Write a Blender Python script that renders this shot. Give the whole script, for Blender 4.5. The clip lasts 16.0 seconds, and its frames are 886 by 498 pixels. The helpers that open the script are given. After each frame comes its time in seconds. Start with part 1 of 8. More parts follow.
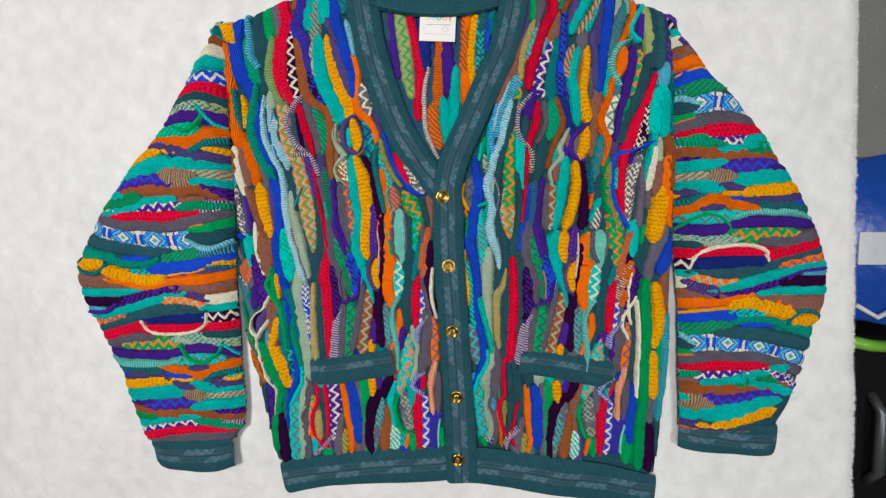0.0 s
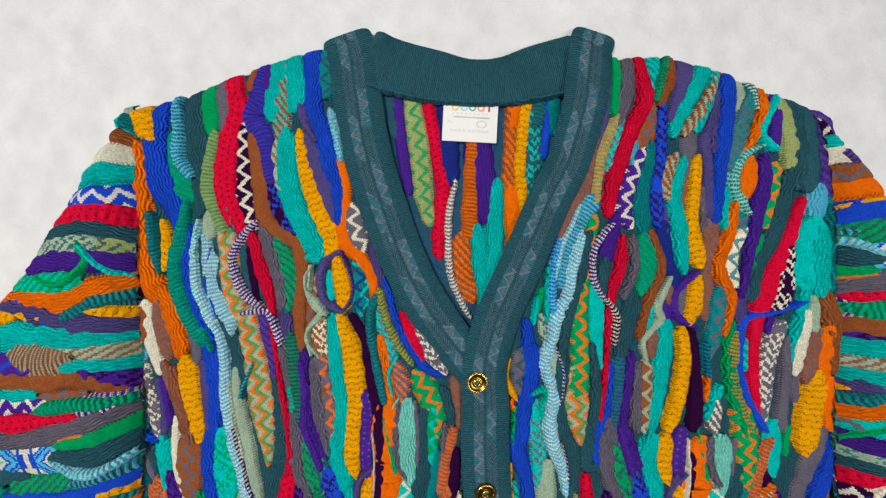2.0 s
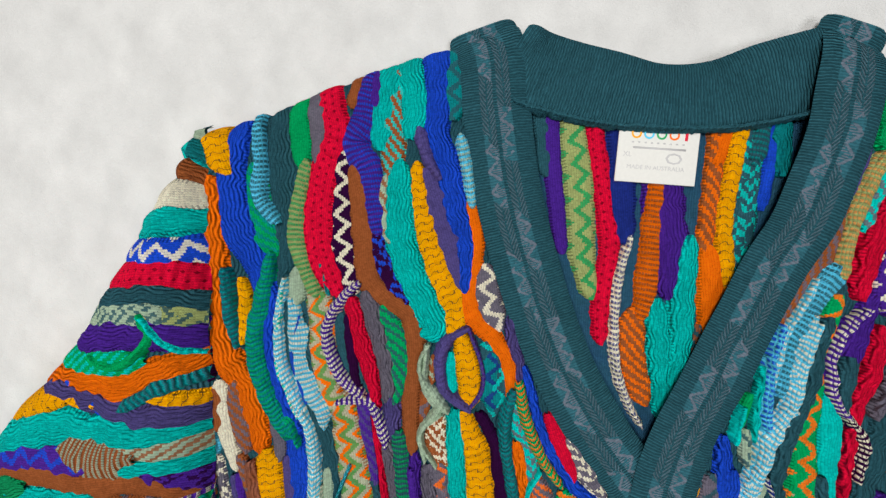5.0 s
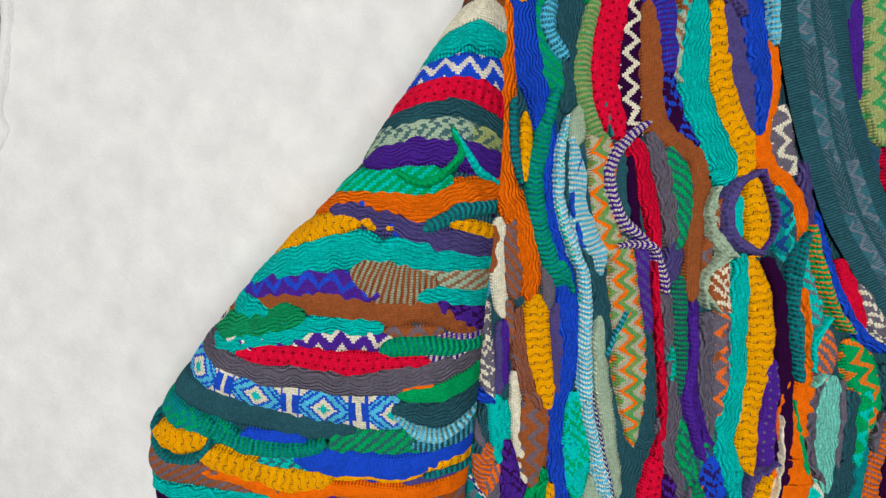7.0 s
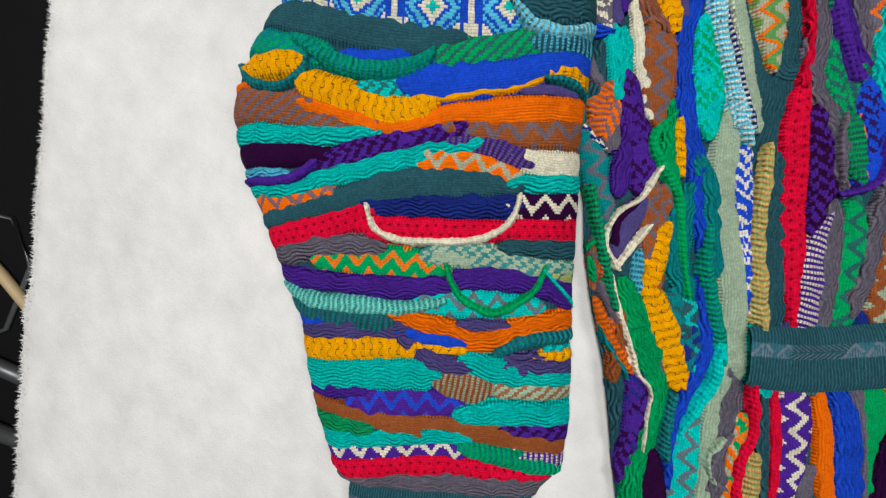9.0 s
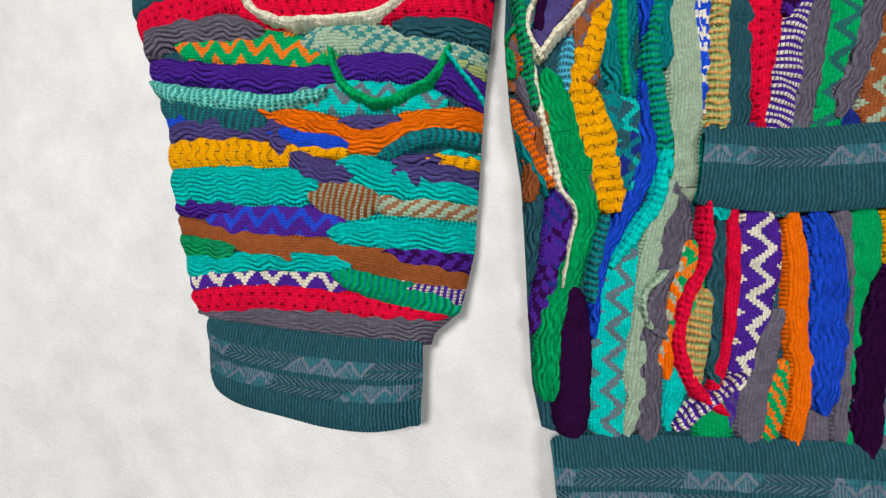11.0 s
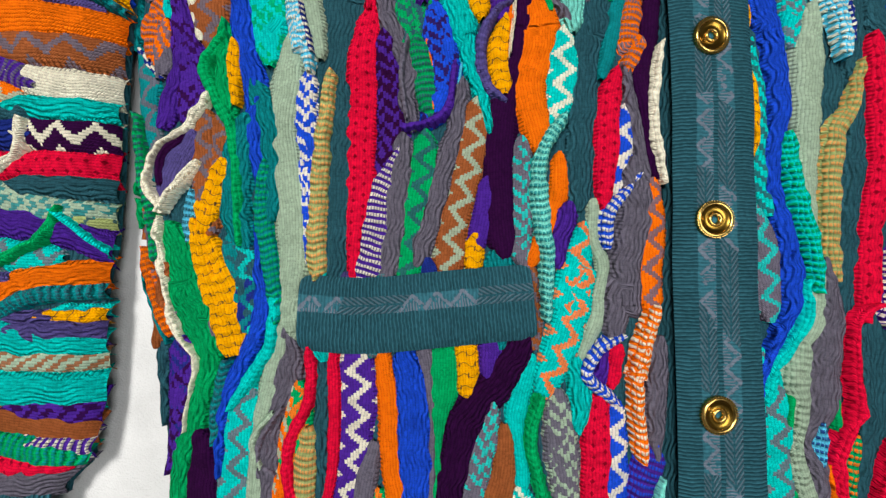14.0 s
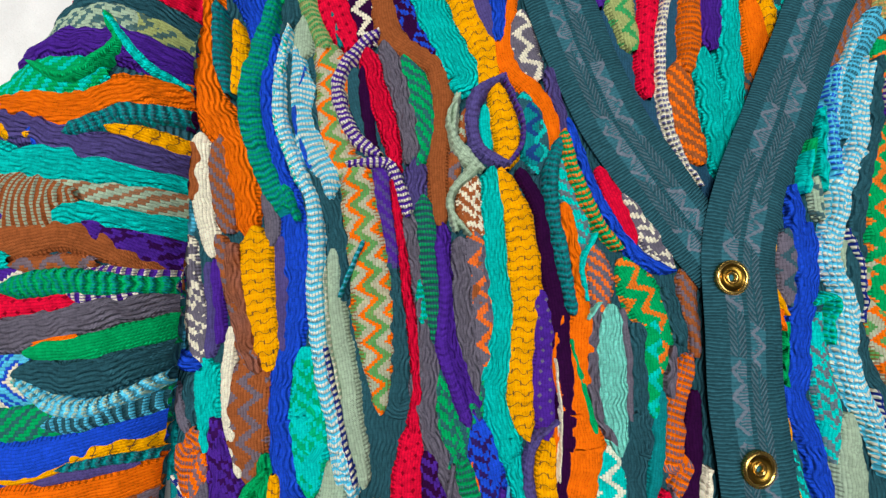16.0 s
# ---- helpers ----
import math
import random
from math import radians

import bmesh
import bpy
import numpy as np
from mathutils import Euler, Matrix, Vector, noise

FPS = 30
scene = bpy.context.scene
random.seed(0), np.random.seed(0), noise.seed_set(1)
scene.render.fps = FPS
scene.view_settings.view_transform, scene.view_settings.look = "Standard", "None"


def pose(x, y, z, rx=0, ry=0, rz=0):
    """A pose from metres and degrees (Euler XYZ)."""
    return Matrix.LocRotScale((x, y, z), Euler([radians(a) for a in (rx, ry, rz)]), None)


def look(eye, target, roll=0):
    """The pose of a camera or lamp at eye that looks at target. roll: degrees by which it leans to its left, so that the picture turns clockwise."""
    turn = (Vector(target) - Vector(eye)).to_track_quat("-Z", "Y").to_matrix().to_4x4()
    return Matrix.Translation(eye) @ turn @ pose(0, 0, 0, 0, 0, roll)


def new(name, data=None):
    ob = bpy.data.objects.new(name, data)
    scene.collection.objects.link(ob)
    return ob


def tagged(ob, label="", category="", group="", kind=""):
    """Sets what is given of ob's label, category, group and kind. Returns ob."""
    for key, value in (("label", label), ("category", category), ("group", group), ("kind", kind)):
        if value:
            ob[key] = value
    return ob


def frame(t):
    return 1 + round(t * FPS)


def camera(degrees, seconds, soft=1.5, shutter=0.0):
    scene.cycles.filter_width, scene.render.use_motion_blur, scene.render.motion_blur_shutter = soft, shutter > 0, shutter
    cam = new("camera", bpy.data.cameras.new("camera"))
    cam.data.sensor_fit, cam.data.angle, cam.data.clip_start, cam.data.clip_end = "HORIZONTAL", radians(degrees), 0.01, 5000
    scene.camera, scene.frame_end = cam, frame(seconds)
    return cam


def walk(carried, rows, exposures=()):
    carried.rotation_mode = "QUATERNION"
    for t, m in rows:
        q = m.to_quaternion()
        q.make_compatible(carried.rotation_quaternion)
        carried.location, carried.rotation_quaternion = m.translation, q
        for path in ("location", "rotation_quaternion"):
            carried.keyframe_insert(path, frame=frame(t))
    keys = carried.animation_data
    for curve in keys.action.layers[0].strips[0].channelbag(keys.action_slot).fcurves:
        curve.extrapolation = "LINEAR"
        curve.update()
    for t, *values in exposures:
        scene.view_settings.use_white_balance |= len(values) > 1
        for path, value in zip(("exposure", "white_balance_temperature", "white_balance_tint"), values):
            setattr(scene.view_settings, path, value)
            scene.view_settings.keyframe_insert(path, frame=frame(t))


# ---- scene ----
cam = camera(98.0, 16.0, soft=1.4)
# seconds, stops
EXPOSURES = [(0, 0.12), (3, 0.12), (5.5, 0.08), (8.5, 0.12), (11.5, 0.29), (14, 0.37), (16, 0.36)]
# seconds, then metres and degrees for pose()
PATH = [
    (0, 0.0097, 0.059, 0.6195, -3.12, 1.73, 0.05),
    (0.5, 0.0032, 0.0596, 0.5595, -1.58, 1.67, 0.33),
    (1, -0.0335, 0.1093, 0.5059, 0.12, 0.03, 0.82),
    (1.5, -0.0639, 0.1789, 0.452, 0.43, -1.23, 0.67),
    (2, -0.0431, 0.2331, 0.3999, 0.52, 0.03, 0.53),
    (2.5, -0.0399, 0.27, 0.3507, -0.68, 1.15, 0.46),
    (3, -0.0404, 0.2887, 0.3332, -0.89, 1.53, 0.19),
    (5.3, -0.1737, 0.3032, 0.2993, -2.22, 4.81, 3.31),
    (5.5, -0.1948, 0.296, 0.3026, -1.98, 4.35, 3.93),
    (6, -0.2397, 0.2643, 0.3096, -1.27, 4.76, 4.71),
    (6.5, -0.2976, 0.2181, 0.3105, -1.74, 4.45, 5.21),
    (7, -0.3564, 0.1703, 0.3111, -2.2, 3.09, 4.64),
    (7.5, -0.3981, 0.1041, 0.3032, -3.44, 2.23, 4.35),
    (8, -0.4102, 0.0316, 0.2919, -2.01, 3.95, 4.21),
    (8.5, -0.4076, -0.0432, 0.291, -1.15, 4.47, 4.08),
    (9, -0.4044, -0.1112, 0.2943, -0.33, 5.23, 4.16),
    (9.2, -0.4033, -0.1353, 0.2881, -0.54, 5.75, 4.18),
    (11.3, -0.279, -0.2414, 0.2274, 1.44, 7.04, 7.68),
    (11.5, -0.2441, -0.2467, 0.2239, 1.51, 6.44, 8.02),
    (12, -0.1534, -0.2476, 0.2265, 0.32, 4.59, 6.52),
    (12.5, -0.0961, -0.2528, 0.2231, 0.46, 3.69, 5.59),
    (13, -0.1005, -0.2277, 0.2296, 1.42, 2.8, 5.33),
    (13.5, -0.1189, -0.1892, 0.2355, 2.27, 2.03, 4.75),
    (14, -0.1348, -0.1393, 0.2381, 2.7, 1.41, 4.13),
    (14.5, -0.1385, -0.0846, 0.2324, 3.77, 0.34, 3.32),
    (15, -0.1546, -0.032, 0.2308, 4.1, -0.68, 2.35),
    (15.5, -0.1701, 0.0308, 0.2463, 5.17, -0.38, 2.09),
    (16, -0.1808, 0.0921, 0.2535, 6.6, -0.19, 1.8),
]
walk(cam, [(t, pose(x, y, z, rx, ry, rz)) for t, x, y, z, rx, ry, rz in PATH], EXPOSURES)

# ---- world and light ----
world = bpy.data.worlds.new("world")
scene.world = world
world.use_nodes = True
world.node_tree.nodes["Background"].inputs[0].default_value = (0.95, 0.98, 1.0, 1)
world.node_tree.nodes["Background"].inputs[1].default_value = 0.06


def area_lamp(eye, target, wide, deep, watts, colour):
    data = bpy.data.lights.new("overhead_lamp", "AREA")
    data.shape, data.size, data.size_y, data.energy, data.color = "RECTANGLE", wide, deep, watts, colour
    ob = new("overhead_lamp", data)
    ob.matrix_world = look(eye, target)
    return ob


# key lamp high on the left, and an unseen fill added opposite it
area_lamp((-0.8, 0.5, 2.3), (-0.1, 0.0, 0.0), 0.7, 0.6, 50, (1.0, 0.985, 0.96))
area_lamp((1.1, -0.3, 2.4), (0.1, -0.1, 0.0), 1.0, 1.0, 26.8, (0.97, 0.985, 1.0))


# ---- materials ----
class Net:
    """Short way to chain math nodes in one material."""

    def __init__(self, name):
        self.mat = bpy.data.materials.new(name)
        self.mat.use_nodes = True
        self.tree = self.mat.node_tree
        self.bsdf = self.tree.nodes["Principled BSDF"]

    def node(self, kind, **values):
        n = self.tree.nodes.new(kind)
        for key, value in values.items():
            sock = n.inputs[key.replace("_", " ")]
            if isinstance(value, bpy.types.NodeSocket):
                self.tree.links.new(value, sock)
            else:
                sock.default_value = value
        return n

    def m(self, op, *args):
        n = self.tree.nodes.new("ShaderNodeMath")
        n.operation = op
        for k, value in enumerate(args):
            if isinstance(value, bpy.types.NodeSocket):
                self.tree.links.new(value, n.inputs[k])
            else:
                n.inputs[k].default_value = value
        return n.outputs[0]

    def mix(self, fac, a, b, blend="MIX"):
        n = self.tree.nodes.new("ShaderNodeMix")
        n.data_type, n.blend_type = "RGBA", blend
        for value, sock in ((fac, n.inputs[0]), (a, n.inputs[6]), (b, n.inputs[7])):
            if isinstance(value, bpy.types.NodeSocket):
                self.tree.links.new(value, sock)
            else:
                sock.default_value = value if isinstance(value, float) else (*value[:3], 1)
        return n.outputs[2]

    def noise(self, scale, detail=3.0, vector=None):
        n = self.node("ShaderNodeTexNoise", Scale=scale, Detail=detail)
        self.tree.links.new(vector or self.place(), n.inputs["Vector"])
        return n.outputs["Fac"]

    def place(self):
        return self.node("ShaderNodeTexCoord").outputs["Object"]

    def bump(self, height, strength, distance):
        b = self.node("ShaderNodeBump", Strength=strength, Distance=distance, Height=height)
        self.tree.links.new(b.outputs[0], self.bsdf.inputs["Normal"])

    def colour(self, sock):
        self.tree.links.new(sock, self.bsdf.inputs["Base Color"])


YARN = {
    "T": (0.026, 0.104, 0.134), "TQ": (0.0, 0.575, 0.52), "GR": (0.0, 0.37, 0.11), "BL": (0.012, 0.075, 0.66), "NV": (0.014, 0.03, 0.23),
    "PU": (0.075, 0.02, 0.30), "DP": (0.03, 0.003, 0.04), "RD": (0.76, 0.004, 0.04), "OR": (0.98, 0.17, 0.003), "YE": (0.95, 0.40, 0.0),
    "BR": (0.34, 0.095, 0.028), "CR": (0.88, 0.82, 0.63), "GY": (0.15, 0.135, 0.178), "SG": (0.38, 0.50, 0.36), "OL": (0.38, 0.44, 0.16), "PO": (0.82, 0.36, 0.10),
    "LB": (0.10, 0.58, 0.84), "SL": (0.09, 0.07, 0.24), "TG": (0.003, 0.235, 0.25), "MI": (0.2, 0.72, 0.60), "MV": (0.165, 0.15, 0.19), "CB": (0.095, 0.155, 0.195),
}
KNITS = {}


def knit(kind, one, two):
    """A knitted yarn: kind of stitch, its colour and the second colour. Maps run in centimetres, u across and v along."""
    if (kind, one, two) in KNITS:
        return KNITS[kind, one, two]
    n = Net("knit_" + kind + "_" + one + two)
    m = n.m
    sep = n.node("ShaderNodeSeparateXYZ", Vector=n.node("ShaderNodeUVMap").outputs[0])
    u, v = sep.outputs[0], sep.outputs[1]
    wobble = m("MULTIPLY", m("SUBTRACT", n.noise(160.0, 1.0), 0.5), 0.16)
    u, v = m("ADD", u, wobble), m("ADD", v, wobble)
    su, sv = 0.17, 0.13
    uq = m("MULTIPLY", m("FLOOR", m("DIVIDE", u, su)), su)
    vq = m("MULTIPLY", m("FLOOR", m("DIVIDE", v, sv)), sv)
    fract = lambda x, per: m("FRACT", m("DIVIDE", x, per))
    tri = lambda x, per: m("PINGPONG", m("DIVIDE", x, per), 1.0)
    a = YARN.get(one, YARN["T"])
    b = YARN[two] if two else tuple(c * 0.72 for c in a)
    mask = third = None
    # the yarn's own colour made dark, for shade painted in gaps and grooves
    dark_tone = tuple(c * 0.16 for c in a)
    light = tuple(c * 1.15 for c in a)
    if kind == "z":
        zig = fract(m("ADD", uq, m("MULTIPLY", tri(vq, 0.85), 1.0)), 1.45)
        mask = m("LESS_THAN", zig, 0.36)
        if (one, two) == ("OR", "GR"):
            third = m("MULTIPLY", m("GREATER_THAN", zig, 0.62), 1.0)
    elif kind == "h":
        mask = m("LESS_THAN", fract(m("ADD", uq, m("MULTIPLY", vq, 0.8)), 0.72), 0.45)
    elif kind == "k":
        p, q = m("LESS_THAN", fract(uq, 0.8), 0.5), m("LESS_THAN", fract(m("ADD", vq, m("MULTIPLY", tri(uq, 0.4), 0.3)), 0.9), 0.5)
        mask = m("MULTIPLY", m("ABSOLUTE", m("SUBTRACT", p, q)), m("GREATER_THAN", n.noise(90.0, 2.0), 0.44))
    elif kind == "d":
        fu, fv = fract(u, 0.62), fract(m("ADD", v, m("MULTIPLY", m("FLOOR", m("DIVIDE", u, 0.62)), 0.31)), 0.66)
        r = m("ADD", m("ABSOLUTE", m("SUBTRACT", fu, 0.5)), m("ABSOLUTE", m("SUBTRACT", fv, 0.5)))
        mask = m("LESS_THAN", r, 0.2)
        b = YARN[two] if two else tuple(c * 0.3 for c in a)
    elif kind == "s":
        row = m("ADD", m("DIVIDE", v, 0.62), m("MULTIPLY", m("SINE", m("MULTIPLY", u, 6.2832 / 0.9)), 0.2))
        fr = m("ABSOLUTE", m("SUBTRACT", m("FRACT", row), 0.5))
        cross = m("ABSOLUTE", m("SUBTRACT", m("FRACT", m("ADD", m("DIVIDE", u, 0.9), m("MULTIPLY", m("FLOOR", row), 0.5))), 0.5))
        mask = m("MAXIMUM", m("LESS_THAN", fr, 0.032), m("MULTIPLY", m("LESS_THAN", cross, 0.04), m("LESS_THAN", fr, 0.2)))
        b = (0.06, 0.035, 0.03)
    elif kind in "bw":
        slant = m("MULTIPLY", m("ABSOLUTE", u), 0.35) if kind == "w" else m("MULTIPLY", u, 0.1)
        mask = m("LESS_THAN", fract(m("ADD", v, slant), 0.38), 0.5 if two else 0.0)
        mask = m("MULTIPLY", mask, m("GREATER_THAN", fract(u, su), 0.22))
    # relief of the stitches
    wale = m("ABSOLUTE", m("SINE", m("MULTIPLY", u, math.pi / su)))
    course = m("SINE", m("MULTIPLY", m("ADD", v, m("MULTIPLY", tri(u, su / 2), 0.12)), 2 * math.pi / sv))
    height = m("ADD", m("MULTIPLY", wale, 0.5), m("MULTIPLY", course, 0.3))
    if kind == "c":
        wave = m("SINE", m("MULTIPLY", m("ADD", u, m("MULTIPLY", m("SINE", m("MULTIPLY", m("ADD", v, m("MULTIPLY", n.noise(30.0, 2.0), 2.0)), 2 * math.pi / 1.9)), 0.12)), 2 * math.pi / 0.27))
        height = m("ADD", m("MULTIPLY", height, 0.9), m("MULTIPLY", wave, m("MULTIPLY", n.noise(45.0, 1.0), 1.7)))
    elif kind == "b":
        height = m("ADD", height, m("MULTIPLY", m("SINE", m("MULTIPLY", v, 2 * math.pi / 0.38)), 0.8))
    elif kind == "w":
        twist = m("SINE", m("MULTIPLY", m("ADD", v, m("MULTIPLY", m("ABSOLUTE", u), 0.35)), 2 * math.pi / 0.38))
        height = m("ADD", m("MULTIPLY", height, 0.7), m("MULTIPLY", twist, 0.8 if two else 0.35))
    elif kind in "sd":
        height = m("SUBTRACT", m("ADD", height, m("MULTIPLY", m("SINE", m("MULTIPLY", v, 2 * math.pi / 0.62)), 0.5)), mask)
    elif kind in ("band", "welt"):
        # fine ribs across the edges; between them rows that change from braided cord to mauve zigzags
        rib = m("SINE", m("MULTIPLY", v, 2 * math.pi / 0.2))
        row = m("GREATER_THAN", u, 0.05)
        across = m("SUBTRACT", m("ABSOLUTE", m("SUBTRACT", u, 0.05)), 0.62)
        on = m("LESS_THAN", m("ABSOLUTE", across), 0.48)
        if kind == "welt":
            on = m("MULTIPLY", on, m("LESS_THAN", u, 0.05))
        zone = m("LESS_THAN", fract(m("ADD", m("ADD", v, m("MULTIPLY", n.noise(26.0, 2.0), 6.0)), m("ADD", m("MULTIPLY", row, 4.2), m("MULTIPLY", u, 0.9))), 8.4), 0.5)
        vf = m("MULTIPLY", m("FLOOR", m("DIVIDE", v, 0.08)), 0.08)
        af = m("MULTIPLY", m("FLOOR", m("DIVIDE", across, 0.07)), 0.07)
        peak = m("SUBTRACT", m("MULTIPLY", tri(vf, 0.72), 0.8), 0.40)
        line = m("LESS_THAN", m("ABSOLUTE", m("SUBTRACT", af, peak)), m("ADD", 0.08, m("MULTIPLY", n.noise(40.0, 2.0), 0.16)))
        inlay = m("MULTIPLY", m("LESS_THAN", af, m("SUBTRACT", peak, 0.24)), m("LESS_THAN", fract(v, 0.16), 0.55))
        threads = m("GREATER_THAN", n.noise(190.0, 2.0), 0.40)
        mask = m("MULTIPLY", m("MULTIPLY", m("MULTIPLY", m("MAXIMUM", line, inlay), on), zone), m("MULTIPLY", threads, 0.6))
        slope = m("ADD", m("MULTIPLY", m("ABSOLUTE", m("SUBTRACT", across, m("MULTIPLY", row, 0.04))), 1.5), v)
        cord = m("SINE", m("MULTIPLY", slope, 2 * math.pi / 0.36))
        lane = m("GREATER_THAN", m("ABSOLUTE", across), 0.05)
        braid = m("MULTIPLY", m("MULTIPLY", on, m("SUBTRACT", 1.0, zone)), m("MULTIPLY", m("GREATER_THAN", cord, -0.4), lane))
        b = YARN["MV"]
        # shade of the rib grooves put into the colour; bed of the braid darker
        a = n.mix(m("MULTIPLY", m("LESS_THAN", rib, -0.35), m("SUBTRACT", 0.55, m("MULTIPLY", on, 0.2))), a, dark_tone)
        a = n.mix(m("MULTIPLY", m("MULTIPLY", on, m("SUBTRACT", 1.0, zone)), 0.45), a, dark_tone)
        a = n.mix(m("MULTIPLY", braid, 0.8), a, YARN["CB"])
        height = m("ADD", m("MULTIPLY", rib, m("SUBTRACT", 0.6, m("MULTIPLY", on, 0.45))), m("ADD", m("MULTIPLY", braid, m("ADD", 0.9, m("MULTIPLY", cord, 0.7))), m("MULTIPLY", mask, 0.5)))
    elif kind == "rib":
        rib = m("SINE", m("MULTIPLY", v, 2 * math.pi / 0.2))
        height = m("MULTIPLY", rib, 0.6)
        # groove shade darkened into the colour between these ribs as well
        a = n.mix(m("MULTIPLY", m("LESS_THAN", rib, -0.45), 0.5), a, dark_tone)
    if kind == "D":
        # row of stepped diamonds between chevrons
        vv = m("PINGPONG", vq, 2.45)
        r = m("ADD", m("ABSOLUTE", uq), m("MULTIPLY", vv, 0.95))
        ramp = n.node("ShaderNodeValToRGB", Fac=m("DIVIDE", r, 3.0))
        ramp.color_ramp.interpolation = "CONSTANT"
        cr = ramp.color_ramp
        steps = ((0.0, "TQ"), (0.13, "CR"), (0.29, "BL"), (0.39, "LB"), (0.54, "BL"), (0.63, "LB"), (0.70, "BL"), (0.77, "CR"))
        while len(cr.elements) < len(steps):
            cr.elements.new(0.5)
        for el, (at, c) in zip(cr.elements, steps):
            el.position, el.color = at, (*YARN[c], 1)
        # upright bars with feet between the diamonds
        far = m("GREATER_THAN", vv, 1.78)
        bar = m("MAXIMUM", m("GREATER_THAN", vv, 2.26), m("MULTIPLY", m("GREATER_THAN", vv, 1.95), m("GREATER_THAN", m("ABSOLUTE", uq), 0.72)))
        base = n.mix(m("MULTIPLY", far, bar), n.mix(far, ramp.outputs[0], YARN["BL"]), YARN["CR"])
    else:
        if third is not None:
            a = n.mix(third, a, YARN["SG"])
        base = n.mix(mask, a, b) if mask is not None else n.mix(m("MULTIPLY", n.noise(60.0, 2.0), 0.5), a, b)
    # each stitch a little lighter or darker, fibres and soft wear
    stitch = n.node("ShaderNodeTexWhiteNoise", Vector=n.node("ShaderNodeCombineXYZ", X=uq, Y=vq).outputs[0]).outputs["Value"]
    tone = m("ADD", 0.69, m("ADD", m("MULTIPLY", stitch, 0.34), m("ADD", m("MULTIPLY", n.noise(900.0, 3.0), 0.30), m("MULTIPLY", n.noise(55.0, 3.0), 0.36))))
    shade = n.node("ShaderNodeCombineXYZ", X=tone, Y=tone, Z=tone).outputs[0]
    # shade in the small gaps between the stitches, darkened into the colour
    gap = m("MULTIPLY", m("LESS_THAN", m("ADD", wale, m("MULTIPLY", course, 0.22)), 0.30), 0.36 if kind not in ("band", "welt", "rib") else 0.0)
    base = n.mix(gap, base, dark_tone)
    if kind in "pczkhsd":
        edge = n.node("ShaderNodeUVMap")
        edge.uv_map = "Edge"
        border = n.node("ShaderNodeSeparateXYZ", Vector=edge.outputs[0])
        # comb ticks on strip borders take the same dark tone, and dip
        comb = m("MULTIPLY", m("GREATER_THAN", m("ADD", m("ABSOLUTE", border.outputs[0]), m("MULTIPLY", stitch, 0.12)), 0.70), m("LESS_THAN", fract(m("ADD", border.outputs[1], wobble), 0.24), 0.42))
        base = n.mix(m("MULTIPLY", comb, 0.7), base, dark_tone)
        height = m("SUBTRACT", height, m("MULTIPLY", comb, 0.9))
    fuzz = n.mix(m("MULTIPLY", n.noise(35.0, 4.0), 0.2), base, light)
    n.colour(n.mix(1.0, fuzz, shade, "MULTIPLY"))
    n.bsdf.inputs["Roughness"].default_value = 0.92
    n.bsdf.inputs["Specular IOR Level"].default_value = 0.04
    height = m("ADD", height, m("MULTIPLY", n.noise(420.0, 3.0), 0.7))
    n.bump(height, 0.9, 0.0012 if kind not in ("c", "b", "w", "band", "welt", "rib") else 0.0016)
    KNITS[kind, one, two] = n.mat
    return n.mat


def plain(name, colour, rough=0.6, metal=0.0, scale=40.0, vary=0.3, relief=0.0):
    n = Net(name)
    tone = n.m("ADD", 1 - vary / 2, n.m("MULTIPLY", n.noise(scale, 5.0), vary))
    n.colour(n.mix(1.0, colour, n.node("ShaderNodeCombineXYZ", X=tone, Y=tone, Z=tone).outputs[0], "MULTIPLY"))
    n.bsdf.inputs["Roughness"].default_value = rough
    n.bsdf.inputs["Metallic"].default_value = metal
    n.bsdf.inputs["Specular IOR Level"].default_value = 0.5 if metal or rough < 0.75 else 0.15
    if relief:
        n.bump(n.noise(scale * 3, 4.0), 0.6, relief)
    return n.mat


def plush():
    n = Net("white_plush")
    m = n.m
    stretch = n.node("ShaderNodeMapping", Vector=n.place(), Scale=(0.9, 0.75, 1.0), Rotation=(0, 0, 0.6)).outputs[0]
    tufts = n.noise(42.0, 6.0, stretch)
    patches = n.noise(7.0, 4.0, stretch)
    pile = n.noise(900.0, 2.0)
    tone = m("ADD", 0.93, m("ADD", m("MULTIPLY", m("SUBTRACT", tufts, 0.5), 0.34), m("ADD", m("MULTIPLY", m("SUBTRACT", patches, 0.5), 0.22), m("MULTIPLY", m("SUBTRACT", pile, 0.5), 0.12))))
    n.colour(n.mix(1.0, (0.69, 0.685, 0.67), n.node("ShaderNodeCombineXYZ", X=tone, Y=tone, Z=tone).outputs[0], "MULTIPLY"))
    n.bsdf.inputs["Roughness"].default_value = 0.95
    n.bsdf.inputs["Specular IOR Level"].default_value = 0.1
    n.bsdf.inputs["Sheen Weight"].default_value = 0.2
    n.bump(m("ADD", m("MULTIPLY", tufts, 1.0), m("MULTIPLY", pile, 0.2)), 0.55, 0.006)
    return n.mat


